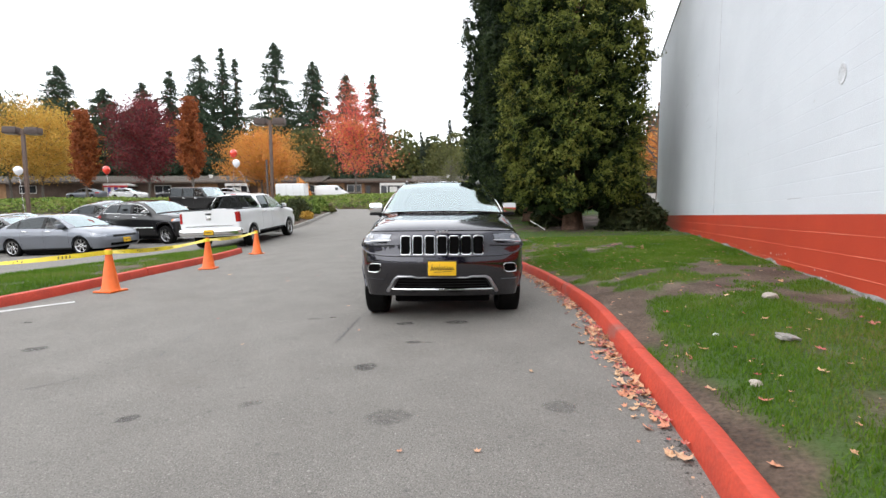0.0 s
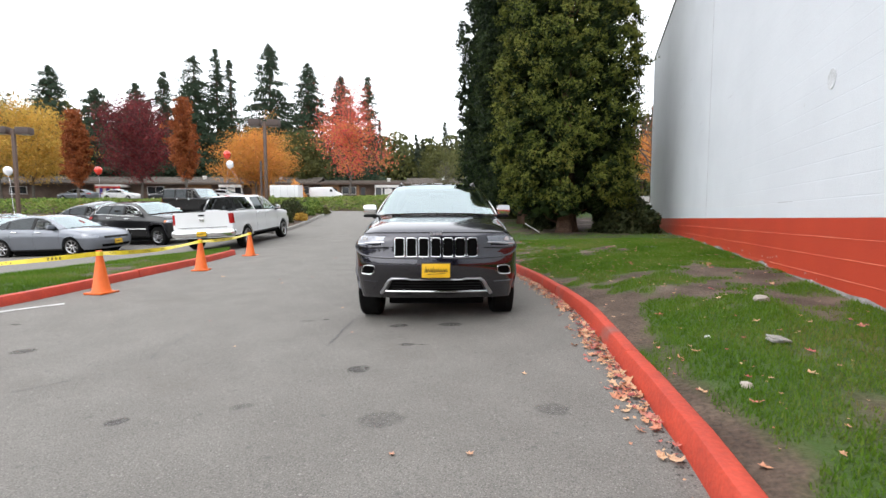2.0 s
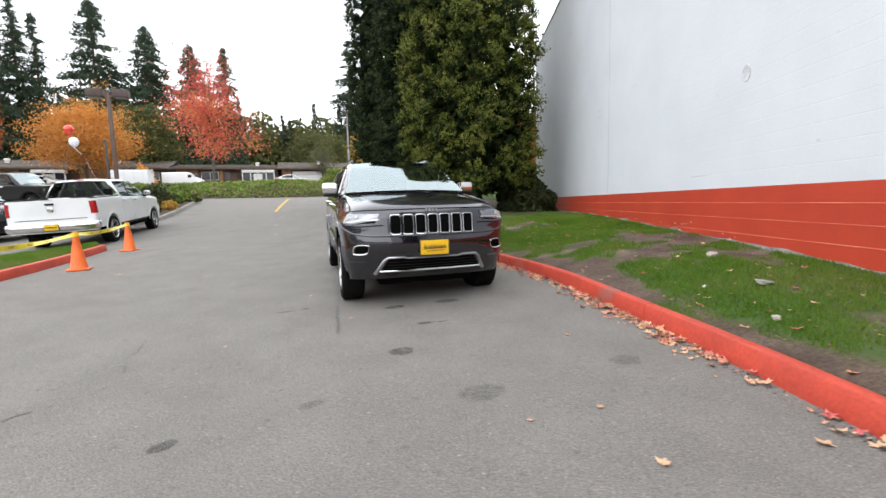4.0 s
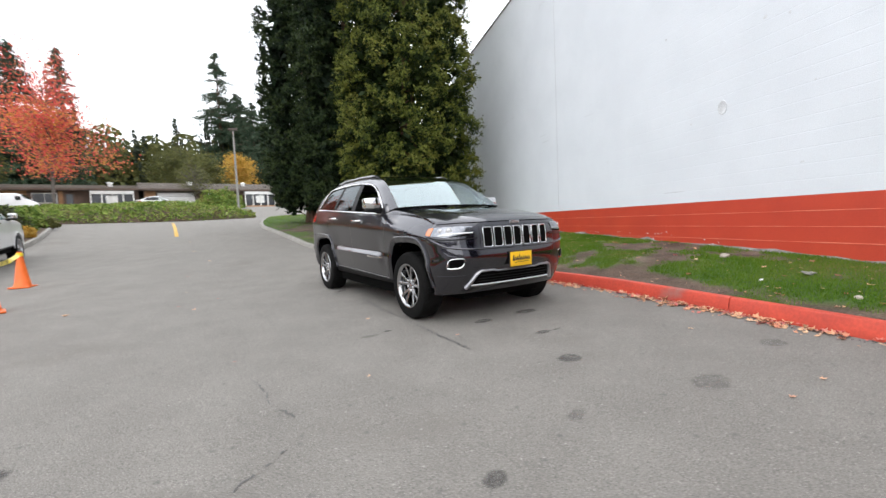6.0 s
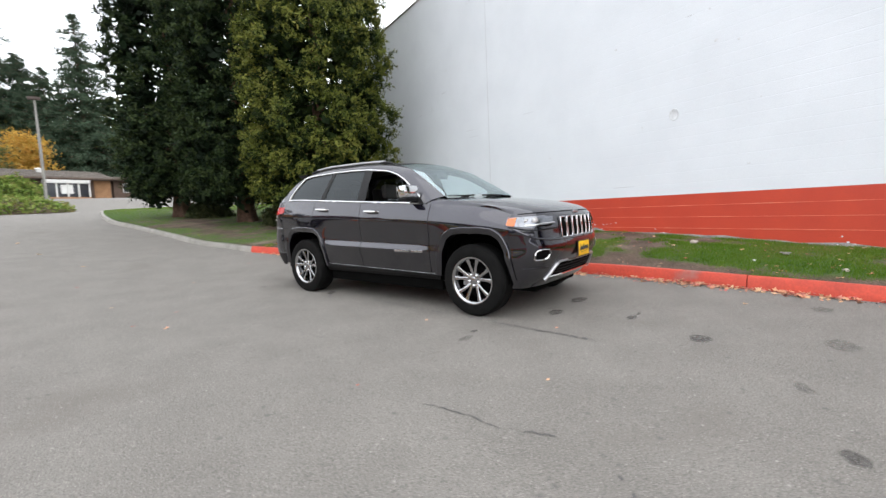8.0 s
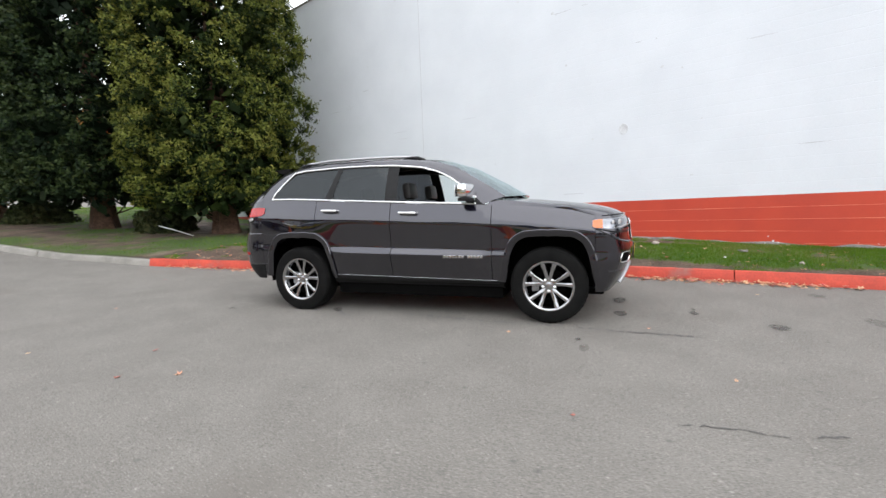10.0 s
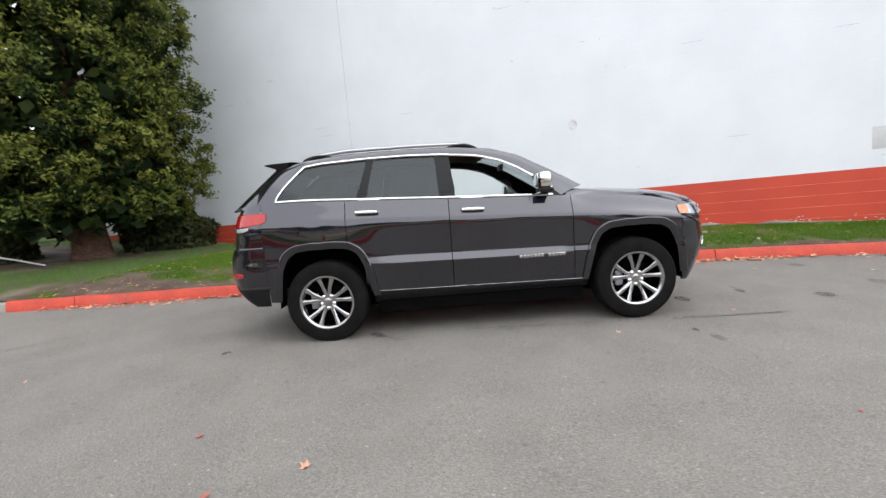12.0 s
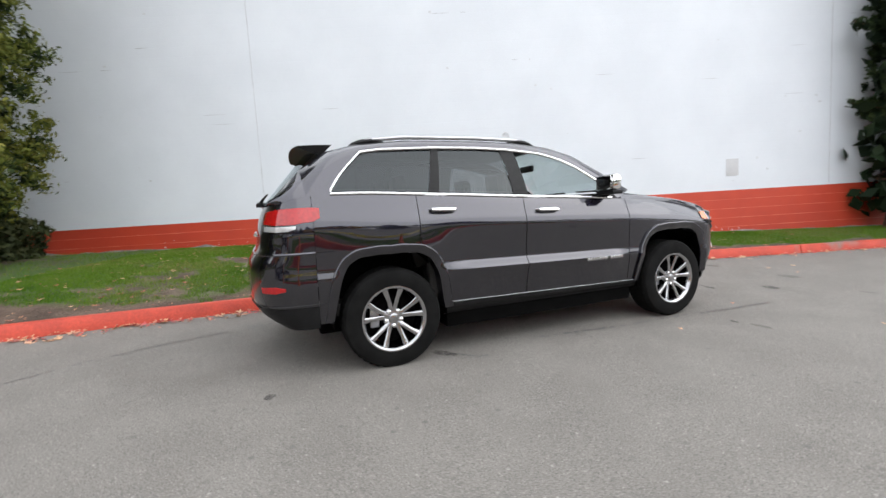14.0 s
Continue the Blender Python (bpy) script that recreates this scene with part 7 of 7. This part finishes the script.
def planting_bed():
    path = inner_edge(KERB_BED, .12, -1)
    rows = [[(p.x - 3.6 * j / 6, p.y + .5 * j / 6, H(p.x - 3.6 * j / 6, p.y + .5 * j / 6) + .12 + .12 * math.sin(math.pi * j / 6) + .03 * noise.noise((p.x * 2, p.y * 2 + j, 0))) for j in range(7)] for p in path]
    bm = grid_bm(rows)
    bmesh.ops.recalc_face_normals(bm, faces=bm.faces)
    if sum(f.normal.z for f in bm.faces) < 0:
        bmesh.ops.reverse_faces(bm, faces=bm.faces)
    tagged(part("planting_bed", bm, M["bark_mulch"]), "dark bark-mulch planting bed inside the kerb", "bed", kind="structure")
    for i, (x, y, sx, sz, mt, lb) in enumerate(((-15.9, 18.6, 1.5, 1.0, "shrub", "rounded dark green shrub in the planting bed"), (-16.6, 20.6, 1.7, 1.15, "shrub", "rounded dark green shrub in the planting bed"), (-17.3, 22.7, 1.2, .7, "ivy", "low bright green plant in the planting bed"),
                                                (-15.55, 20.0, .7, .4, "yellow_leaf", "small yellow plant by the kerb"), (-18.3, 24.8, 1.6, 1.0, "ivy", "bright green shrub in the planting bed"), (-20.2, 27.2, 1.6, .9, "shrub", "rounded dark green shrub in the planting bed"), (-18.6, 21.5, 1.8, 1.2, "ivy", "bright green shrub in the planting bed"), (-19.3, 26.2, .8, .45, "olive", "low olive plant by the kerb"), (-17.4, 25, .6, .35, "olive", "low olive plant by the kerb"))):
        shrub(x, y, H(x, y) + .16, sx, sx, sz, M[mt], 300 + i, lb, 1500, .07)


planting_bed()
shrub(-17.6, 56.5, H(-17.6, 56.5), 5.5, 4, 2.2, M["ivy"], 330, "large clipped green bush before the houses", 3000, .14)
shrub(-36.9, 46.5, H(-36.9, 46.5), 2.6, 2.6, 2.4, M["orange_leaf"], 331, "small orange shrub by the street", 1500, .14)


def lamp_post(x, y, top, label, arm=.58, turn=20):
    z = H(x, y)
    p = new("lamp_post")
    p.matrix_world = pose(x, y, z, 0, 0, turn)
    tagged(p, label, "lamp post")
    h = top - z
    part("base", lathe_bm([(.28, -.3), (.28, .45), (.25, .5), (0, .5)], 20), M["grey_kerb"], p)
    part("pole", box_bm((-.085, -.085, .45), (.085, .085, h - .1), .02), M["lamp_post"], p)
    part("cross_arm", box_bm((-arm * .9, -.06, h - .42), (arm * .9, .06, h - .30), .015), M["lamp_post"], p)
    for sg in (-1, 1):
        head = part("lamp_head", box_bm((sg * arm - .36, -.26, h - .42), (sg * arm + .36, .26, h), .06), M["lamp_head"], p, "dark brown box luminaire")
        part("diffuser", box_bm((sg * arm - .28, -.2, h - .435), (sg * arm + .28, .2, h - .415), .004), M["galv"], head)


lamp_post(-19.8, 22.15, 7.45, "brown parking-lot lamp post with two box heads")
lamp_post(-33.0, 16.0, 6.75, "brown parking-lot lamp post with two box heads", turn=30)
pole = new("street_lamp")
pole.location = (-12.5, 42.06, H(-12.5, 42.06))
tagged(pole, "slim grey street lamp at the ivy bank's end", "street lamp")
part("pole", tube_bm([(0, 0, -.3), (0, 0, 4), (0, 0, 7.8)], [.11, .09, .06], 10), M["galv"], pole)
part("lamp_head", box_bm((-.35, -.14, 7.7), (.35, .14, 7.9), .04), M["lamp_head"], pole)
post = new("sign_post")
post.location = (-20.6, 22.6, H(-20.6, 22.6))
tagged(post, "slim dark post beside the lamp", "post")
part("shaft", box_bm((-.05, -.05, -.2), (.05, .05, 3.6), .01), M["lamp_head"], post)


def traffic_cone(x, y, turn, tilt=0):
    c = new("traffic_cone")
    c.matrix_world = pose(x, y, H(x, y), tilt, 0, turn)
    tagged(c, "bright orange traffic cone on the asphalt edge", "traffic cone", "cones holding the tape")
    bm = box_bm((-.18, -.18, 0), (.18, .18, .03), .012)
    for v in bm.verts:
        if abs(v.co.x) > .15 and abs(v.co.y) > .15:
            v.co.x *= .93
            v.co.y *= .93
    part("base", bm, M["cone"], c)
    part("cone", lathe_bm([(.145, .028), (.135, .05), (.128, .06), (.05, .58), (.044, .63), (.047, .64), (.046, .69), (.036, .705), (.02, .70), (.02, .55)], 28), M["cone"], c)


traffic_cone(-7.63, 4.71, 12)
traffic_cone(-8.40, 7.28, 33)
traffic_cone(-9.72, 10.13, 5)


def barrier_tape():
    """Yellow tape, slack between the cones, wound round their tips."""
    pts = [(-9.6, 1.6, .62), (-7.63, 4.71, H(-7.63, 4.71) + .655), (-8.40, 7.28, H(-8.4, 7.28) + .655), (-9.72, 10.13, H(-9.72, 10.13) + .655)]
    top = new("barrier_tape")
    tagged(top, "yellow barrier tape with dark print strung between cones", "tape")
    for (a, b), sag in zip(zip(pts, pts[1:]), (.10, .06, .05)):
        a, b = Vector(a), Vector(b)
        rows, marks = [], bmesh.new()
        d = (b - a).normalized()
        nrm = Vector((-d.y, d.x, 0))
        for i in range(41):
            k = i / 40
            p = a.lerp(b, k) - Vector((0, 0, sag * math.sin(math.pi * k)))
            tw = .5 + .6 * math.sin(k * 7 + sag * 40)
            w = (Vector((0, 0, 1)) * math.cos(tw) + nrm * math.sin(tw)) * .037
            rows.append([p - w, p + w])
        strip = part("strip", thick(grid_bm(rows), .0015), M["tape"], top)
        for i in range(3, 38, 6):
            for j in range(4):
                r = [Vector(rows[i + j // 2][0]).lerp(Vector(rows[i + j // 2 + 1][0]), (j % 2) * .5 + .1), Vector(rows[i + j // 2][1]).lerp(Vector(rows[i + j // 2 + 1][1]), (j % 2) * .5 + .1),
                     Vector(rows[i + j // 2][1]).lerp(Vector(rows[i + j // 2 + 1][1]), (j % 2) * .5 + .38), Vector(rows[i + j // 2][0]).lerp(Vector(rows[i + j // 2 + 1][0]), (j % 2) * .5 + .38)]
                c = sum(r, Vector()) / 4
                for o in (-.003, .003):
                    marks.faces.new([marks.verts.new(c + (q - c) * .6 - nrm * o) for q in r])
        part("print", marks, M["ink"], strip, smooth=False)["kind"] = "stuff"
    for p in pts[1:]:
        part("tape_wrap", lathe_bm([(.052, -.035), (.053, 0), (.050, .035), (.049, .035)], 20, at=p), M["tape"], top)


barrier_tape()


def balloon(x, y, z, material, label, foot):
    b = new("balloon")
    b.location = (x, y, z)
    tagged(b, label, "balloon", "balloons over the parked cars")
    prof = [(0, .17)] + [(.15 * math.sin(a) * (1 - .12 * max(0, math.cos(math.pi - a))), -.17 * -math.cos(a) * (1 if a < 1.57 else 1.15)) for a in frange(.2, 2.95, 12)] + [(.012, -.20), (.022, -.225), (0, -.225)]
    part("skin", lathe_bm(prof, 24), material, b)
    f = Vector(foot) - Vector((x, y, z))
    part("string", tube_bm([(0, 0, -.22)] + [tuple(f * k + Vector((.04 * math.sin(k * 6), 0, 0))) for k in (.3, .6, 1)], .004, 4), M["white_balloon"], b)


balloon(-15.36, 14.85, 4.05, M["red_balloon"], "red balloon on a string over the parked cars", (-18.7, 18.0, 2.6))
balloon(-15.23, 14.86, 3.62, M["white_balloon"], "white balloon on a string over the parked cars", (-14.6, 15.2, 1.9))
balloon(-20.6, 12.85, 3.36, M["red_balloon"], "red balloon on a string over the parked cars", (-20.2, 12.6, 1.8))
balloon(-21.75, 10.3, 3.13, M["white_balloon"], "white balloon on a string over the parked cars", (-20.2, 9.7, 1.1))

# ---- marks on the ground ----
def stain_material(name, colour, strength):
    """A soaked-in stain that thins out towards its rim."""
    m = surf(name, colour, tuple(c * 1.3 for c in colour), 6, .8, .004, 130, fine=.4)
    t = m.node_tree
    at = t.nodes.new("ShaderNodeAttribute")
    at.attribute_name = "soak"
    nz = t.nodes.new("ShaderNodeTexNoise")
    nz.inputs["Scale"].default_value, nz.inputs["Detail"].default_value = 26, 4
    geo = t.nodes.new("ShaderNodeNewGeometry")
    t.links.new(geo.outputs["Position"], nz.inputs["Vector"])
    mul = t.nodes.new("ShaderNodeMath")
    mul.operation = 'MULTIPLY'
    t.links.new(at.outputs["Fac"], mul.inputs[0])
    mr = t.nodes.new("ShaderNodeMapRange")
    mr.inputs[1].default_value, mr.inputs[2].default_value = .3, .65
    mr.inputs[3].default_value, mr.inputs[4].default_value = .35 * strength, 1.25 * strength
    t.links.new(nz.outputs["Fac"], mr.inputs[0])
    t.links.new(mr.outputs[0], mul.inputs[1])
    mul.use_clamp = True
    tr = t.nodes.new("ShaderNodeBsdfTransparent")
    mix = t.nodes.new("ShaderNodeMixShader")
    t.links.new(mul.outputs[0], mix.inputs[0])
    t.links.new(tr.outputs[0], mix.inputs[1])
    t.links.new(t.nodes["Principled BSDF"].outputs[0], mix.inputs[2])
    t.links.new(mix.outputs[0], t.nodes["Material Output"].inputs["Surface"])
    return m


def blob(name, x, y, rx, ry, turn, material, label, lift=.004, seed=0, jag=.12):
    """A thin stain or painted mark that follows the ground."""
    rng = random.Random(seed)
    bm = bmesh.new()
    c = bm.verts.new((x, y, H(x, y) + lift))
    ring, mid = [], []
    for k in range(26):
        a = 2 * math.pi * k / 26
        q = 1 + jag * noise.noise((math.cos(a) * 1.5 + seed, math.sin(a) * 1.5, seed)) * 2
        u, v = rx * q * math.cos(a), ry * q * math.sin(a)
        t = radians(turn)
        px, py = x + u * math.cos(t) - v * math.sin(t), y + u * math.sin(t) + v * math.cos(t)
        ring.append(bm.verts.new((px, py, H(px, py) + lift)))
        mx_, my_ = lerp(x, px, .72), lerp(y, py, .72)
        mid.append(bm.verts.new((mx_, my_, H(mx_, my_) + lift)))
    for k in range(26):
        bm.faces.new((c, mid[k], mid[(k + 1) % 26]))
        bm.faces.new((mid[k], ring[k], ring[(k + 1) % 26], mid[(k + 1) % 26]))
    ob = tagged(part(name, bm, material, smooth=False), label, "stain", kind="structure")
    a = ob.data.attributes.new("soak", 'FLOAT', 'POINT')
    a.data.foreach_set("value", [1.0] + [0.0 if i % 2 == 0 else 1.0 for i in range(52)])
    return ob


M["tar_soft"] = stain_material("faint_stain", (0.085, 0.081, 0.077), .28)
M["tar_spot"] = stain_material("oil_spot", (0.055, 0.053, 0.051), .5)
for i, (x, y, rx, ry, turn, mt) in enumerate(((-2.1, 4.42, .13, .07, 20, "tar"), (-1.54, 4.59, .16, .08, 10, "tar"), (-1.72, 3.79, .10, .05, 15, "tar"), (-1.56, 3.82, .07, .02, 20, "tar"), (-1.84, 3.08, .12, .085, 18, "tar"), (-1.24, 2.34, .17, .11, 20, "tar_soft"),
                                            (-.23, 2.75, .12, .09, 5, "tar_soft"), (-5.33, 2.55, .13, .09, 30, "tar"), (-2.92, 1.85, .08, .06, 40, "tar"), (-3.32, 4.37, .11, .05, 20, "tar_soft"), (-3.14, 4.49, .05, .03, 10, "tar"), (-3.60, 7.28, .13, .06, 60, "tar"), (-2.27, 2.25, .10, .05, 40, "tar_soft"),
                                            (-4.3, 8.45, .06, .04, 0, "tar"), (-5.6, 1.9, .05, .03, 0, "tar"), (-6.6, 3.1, .07, .04, 12, "tar"))):
    blob("stain", x, y, rx, ry, turn, M["tar_spot" if mt == "tar" else mt], "dark round oil spot on the asphalt" if mt == "tar" else "faint worn patch on the asphalt", seed=i)


def crack(pts, width, label, gaps=True, seed=1):
    rng = random.Random(seed)
    bm = bmesh.new()
    path = smooth_path(pts, .035)
    prev = None
    for i, p in enumerate(path[:-1]):
        d = (path[i + 1] - p).normalized()
        n = Vector((-d.y, d.x)) * width * rng.uniform(.3, 1.2)
        j = Vector((rng.uniform(-.012, .012), rng.uniform(-.012, .012)))
        cur = [p + n + j, p - n + j]
        if prev and not (gaps and rng.random() < .42):
            q = [prev[0], prev[1], cur[1], cur[0]]
            bm.faces.new([bm.verts.new((v.x, v.y, H(v.x, v.y) + .0035)) for v in q])
        prev = cur
    tagged(part("crack", bm, M["tar"], smooth=False), label, "crack", kind="structure")


crack([(-3.32, 6.45), (-3.1, 5.6), (-2.88, 4.9), (-2.72, 4.3), (-2.5, 3.6)], .017, "fine broken crack in the asphalt", seed=2)
crack([(-3.62, 7.25), (-3.66, 7.12), (-3.72, 7.0), (-3.70, 6.9)], .014, "dark drip line by the rear tyre", False, 3)
crack([(-4.25, 3.5), (-4.12, 3.2), (-4.05, 3.0), (-3.85, 2.75)], .007, "short open crack in the asphalt", seed=4)
crack([(-6.4, .9), (-5.2, 1.25), (-4.4, 1.7), (-3.9, 2.4)], .008, "fine wandering crack in the asphalt", seed=5)
crack([(-2.2, 8.8), (-3.4, 10.2), (-5.2, 10.9), (-7.5, 10.8)], .010, "fine crack across the asphalt lane", seed=6)


def stripe(pts, width, material, label):
    path = smooth_path(pts, .5)
    rows = []
    for i, p in enumerate(path):
        d = (path[min(i + 1, len(path) - 1)] - path[max(i - 1, 0)]).normalized()
        n = Vector((-d.y, d.x)) * width / 2
        rows.append([(q.x, q.y, H(q.x, q.y) + .008) for q in (p - n, p, p + n)])
    bm = grid_bm(rows)
    bmesh.ops.recalc_face_normals(bm, faces=bm.faces)
    tagged(part("road_marking", bm, material), label, "marking", kind="structure")


stripe([(-14.0, 30.6), (-12, 25), (-10.05, 19.4)], .14, M["line_yellow"], "worn yellow parking line on the asphalt")
stripe([(-21.5, 33.0), (-15.3, 33.2), (-12.0, 35.6), (-10.4, 38.8)], .13, M["line_white"], "worn white edge line along the ivy bank")
stripe([(-12.4, 33.6), (-11.4, 34.4)], .3, M["line_white"], "worn white mark on the asphalt")
stripe([(-8.2, 1.4), (-7.62, 3.2), (-7.3, 4.0)], .10, M["line_white"], "worn white line beside the red kerb")

# ---- loose things ----
def maple_leaf(bm, m, s, rng):
    """A fallen five-lobed leaf, a little curled."""
    pts = []
    for k in range(10):
        a = math.pi * 2 * k / 10 + math.pi / 2
        r = s * (1.0 if k % 2 == 0 else .52) * (.75 if k in (4, 6) else 1) * rng.uniform(.75, 1.15)
        pts.append((r * math.cos(a), r * math.sin(a), s * rng.uniform(.05, .45) * (k % 2 == 0)))
    c = bm.verts.new(m @ Vector((0, 0, s * .08)))
    vs = [bm.verts.new(m @ Vector(p)) for p in pts]
    for k in range(10):
        bm.faces.new((c, vs[k], vs[(k + 1) % 10]))


def litter():
    rng = random.Random(31)
    path = smooth_path(KERB_R, .05)
    bm = bmesh.new()
    for _ in range(4200):
        p = path[rng.randrange(len(path))]
        if not (-1.5 < p.y < 12.5) or (rng.random() < .8 and p.y < 2.6) or (rng.random() < .5 and p.y > 8):
            continue
        d = abs(rng.gauss(0, .085)) + .012
        dense = .5 + .5 * noise.noise((p.y * 1.1, 3, 0))
        if rng.random() > dense + .25:
            continue
        x, y = p.x - d, p.y - d * .3
        z = H(x, y) + .006 + .03 * rng.random() * max(0, 1 - d * 5)
        maple_leaf(bm, pose(x, y, z, rng.uniform(-25, 25), rng.uniform(-25, 25), rng.uniform(0, 360)), rng.choice((.015, .02, .028, .036, .048)) * rng.uniform(.7, 1.1), rng)
    tagged(part("leaf_litter", bm, M["litter"], smooth=False), "red and tan fallen maple leaves along the kerb", "leaves", kind="stuff")
    bm = bmesh.new()
    for _ in range(900):
        y = rng.uniform(0, 13) if _ < 400 else rng.uniform(7, 13)
        x0 = curve(sorted((q[1], q[0]) for q in KERB_R), y)
        x = lerp(x0 + .2, WALL_X - .1, rng.random() ** 1.3)
        maple_leaf(bm, pose(x, y, verge_h(x, y, x0 + .15) + .012, rng.uniform(-14, 14), rng.uniform(-14, 14), rng.uniform(0, 360)), rng.choice((.008, .012, .016, .02, .026, .04)), rng)
    tagged(part("lawn_leaves", bm, M["litter"], smooth=False), "scattered fallen leaves on the lawn", "leaves", kind="stuff")
    spots = [(-.48, 1.62, .04), (-.60, 2.12, .03), (-7.2, 6.75, .05), (-10.2, 19.6, .07), (-5.9, 6.9, .03), (-5.6, 6.6, .035), (-5.5, 7.4, .03), (-1.0, 2.0, .025), (-3.3, 5.1, .03), (-6.2, 8.2, .03), (-4.1, 11.2, .03), (-7.0, 12.5, .05), (-8.1, 15, .06), (-5.2, 9.6, .025),
             (-.5, 3.3, .03), (-2.5, 4.05, .025), (-6.8, 10.2, .04), (-9, 17.5, .06), (-11, 22, .07), (-4.5, 4.0, .02), (-3.4, 3.3, .02)]
    for x, y, s in spots:
        bm = bmesh.new()
        maple_leaf(bm, pose(x, y, H(x, y) + .006, 4, -6, rng.uniform(0, 360)), s, rng)
        tagged(part("fallen_leaf", bm, M["litter"], smooth=False), "single fallen leaf on the asphalt", "leaf", "leaves on the asphalt")


litter()


def grit():
    """Dark gravel and crumbled leaf washed against the kerb."""
    rng = random.Random(8)
    path = smooth_path(KERB_R, .04)
    bm = bmesh.new()
    for _ in range(2600):
        p = path[rng.randrange(len(path))]
        if not (.8 < p.y < 9) or rng.random() > curve([(.8, .8), (2.8, 1), (3.4, .3), (9, .25)], p.y):
            continue
        d = abs(rng.gauss(0, .05)) + .004
        x, y, s = p.x - d, p.y - d * .2, rng.uniform(.003, .010)
        q = pose(x, y, H(x, y) + s * .3, rng.uniform(0, 90), rng.uniform(0, 90), rng.uniform(0, 360))
        bmesh.ops.create_cone(bm, cap_ends=True, segments=4, radius1=s, radius2=s * .4, depth=s, matrix=q)
    tagged(part("kerb_grit", bm, M["tar"], smooth=False), "dark gravel grit washed against the kerb", "grit", kind="stuff")


grit()


def stone(x, y, z, s, material, label, seed, flat=.6):
    bm = bmesh.new()
    bmesh.ops.create_icosphere(bm, subdivisions=3, radius=s)
    for v in bm.verts:
        n = noise.noise(v.co * (1.3 / s) + Vector((seed, 0, 0)))
        v.co *= 1 + .28 * n
        v.co.z *= flat
    bm.transform(pose(x, y, z + s * flat * .5, 0, 0, seed * 40))
    return tagged(part("stone", bm, material), label, "stone")


x0_at = lambda y: curve(sorted((q[1], q[0]) for q in KERB_R), y) + .15
M["pale_stone"] = surf("pale_stone", (0.45, 0.39, 0.33), (0.36, 0.31, 0.27), 12, .9, .004, 60, fine=.3)
stone(1.50, 4.85, verge_h(1.5, 4.85, x0_at(4.85)), .065, M["pale_stone"], "pale stone half sunk in the lawn", 3)
stone(.83, 3.75, verge_h(.83, 3.75, x0_at(3.75)), .022, M["white_trim"], "small white pebble on the lawn", 5)
stone(.84, 2.86, verge_h(.84, 2.86, x0_at(2.86)), .035, M["pale_stone"], "tan stone in the grass", 7)
bm = bmesh.new()
for k, (w, dy, dz) in enumerate(((.085, 0, 0), (.06, .03, .012), (.04, -.025, .02))):
    box_bm((-w, dy - .03, dz), (w, dy + .03, dz + .015), .006, bm=bm)
for v in bm.verts:
    v.co.z += .012 * noise.noise(v.co * 14)
bm.transform(pose(1.22, 3.55, verge_h(1.22, 3.55, x0_at(3.55)) + .01, 4, 6, 25))
tagged(part("broken_slab", bm, M["grey_kerb"]), "grey broken concrete scrap lying in the grass", "rubble")
stk = tube_bm([(-2.5, 16.1, 1.02), (-2.2, 15.8, .88), (-1.9, 15.5, .72)], .014, 8)
tagged(part("pipe", stk, M["white_trim"]), "pale plastic pipe lying on the tree lawn", "pipe")
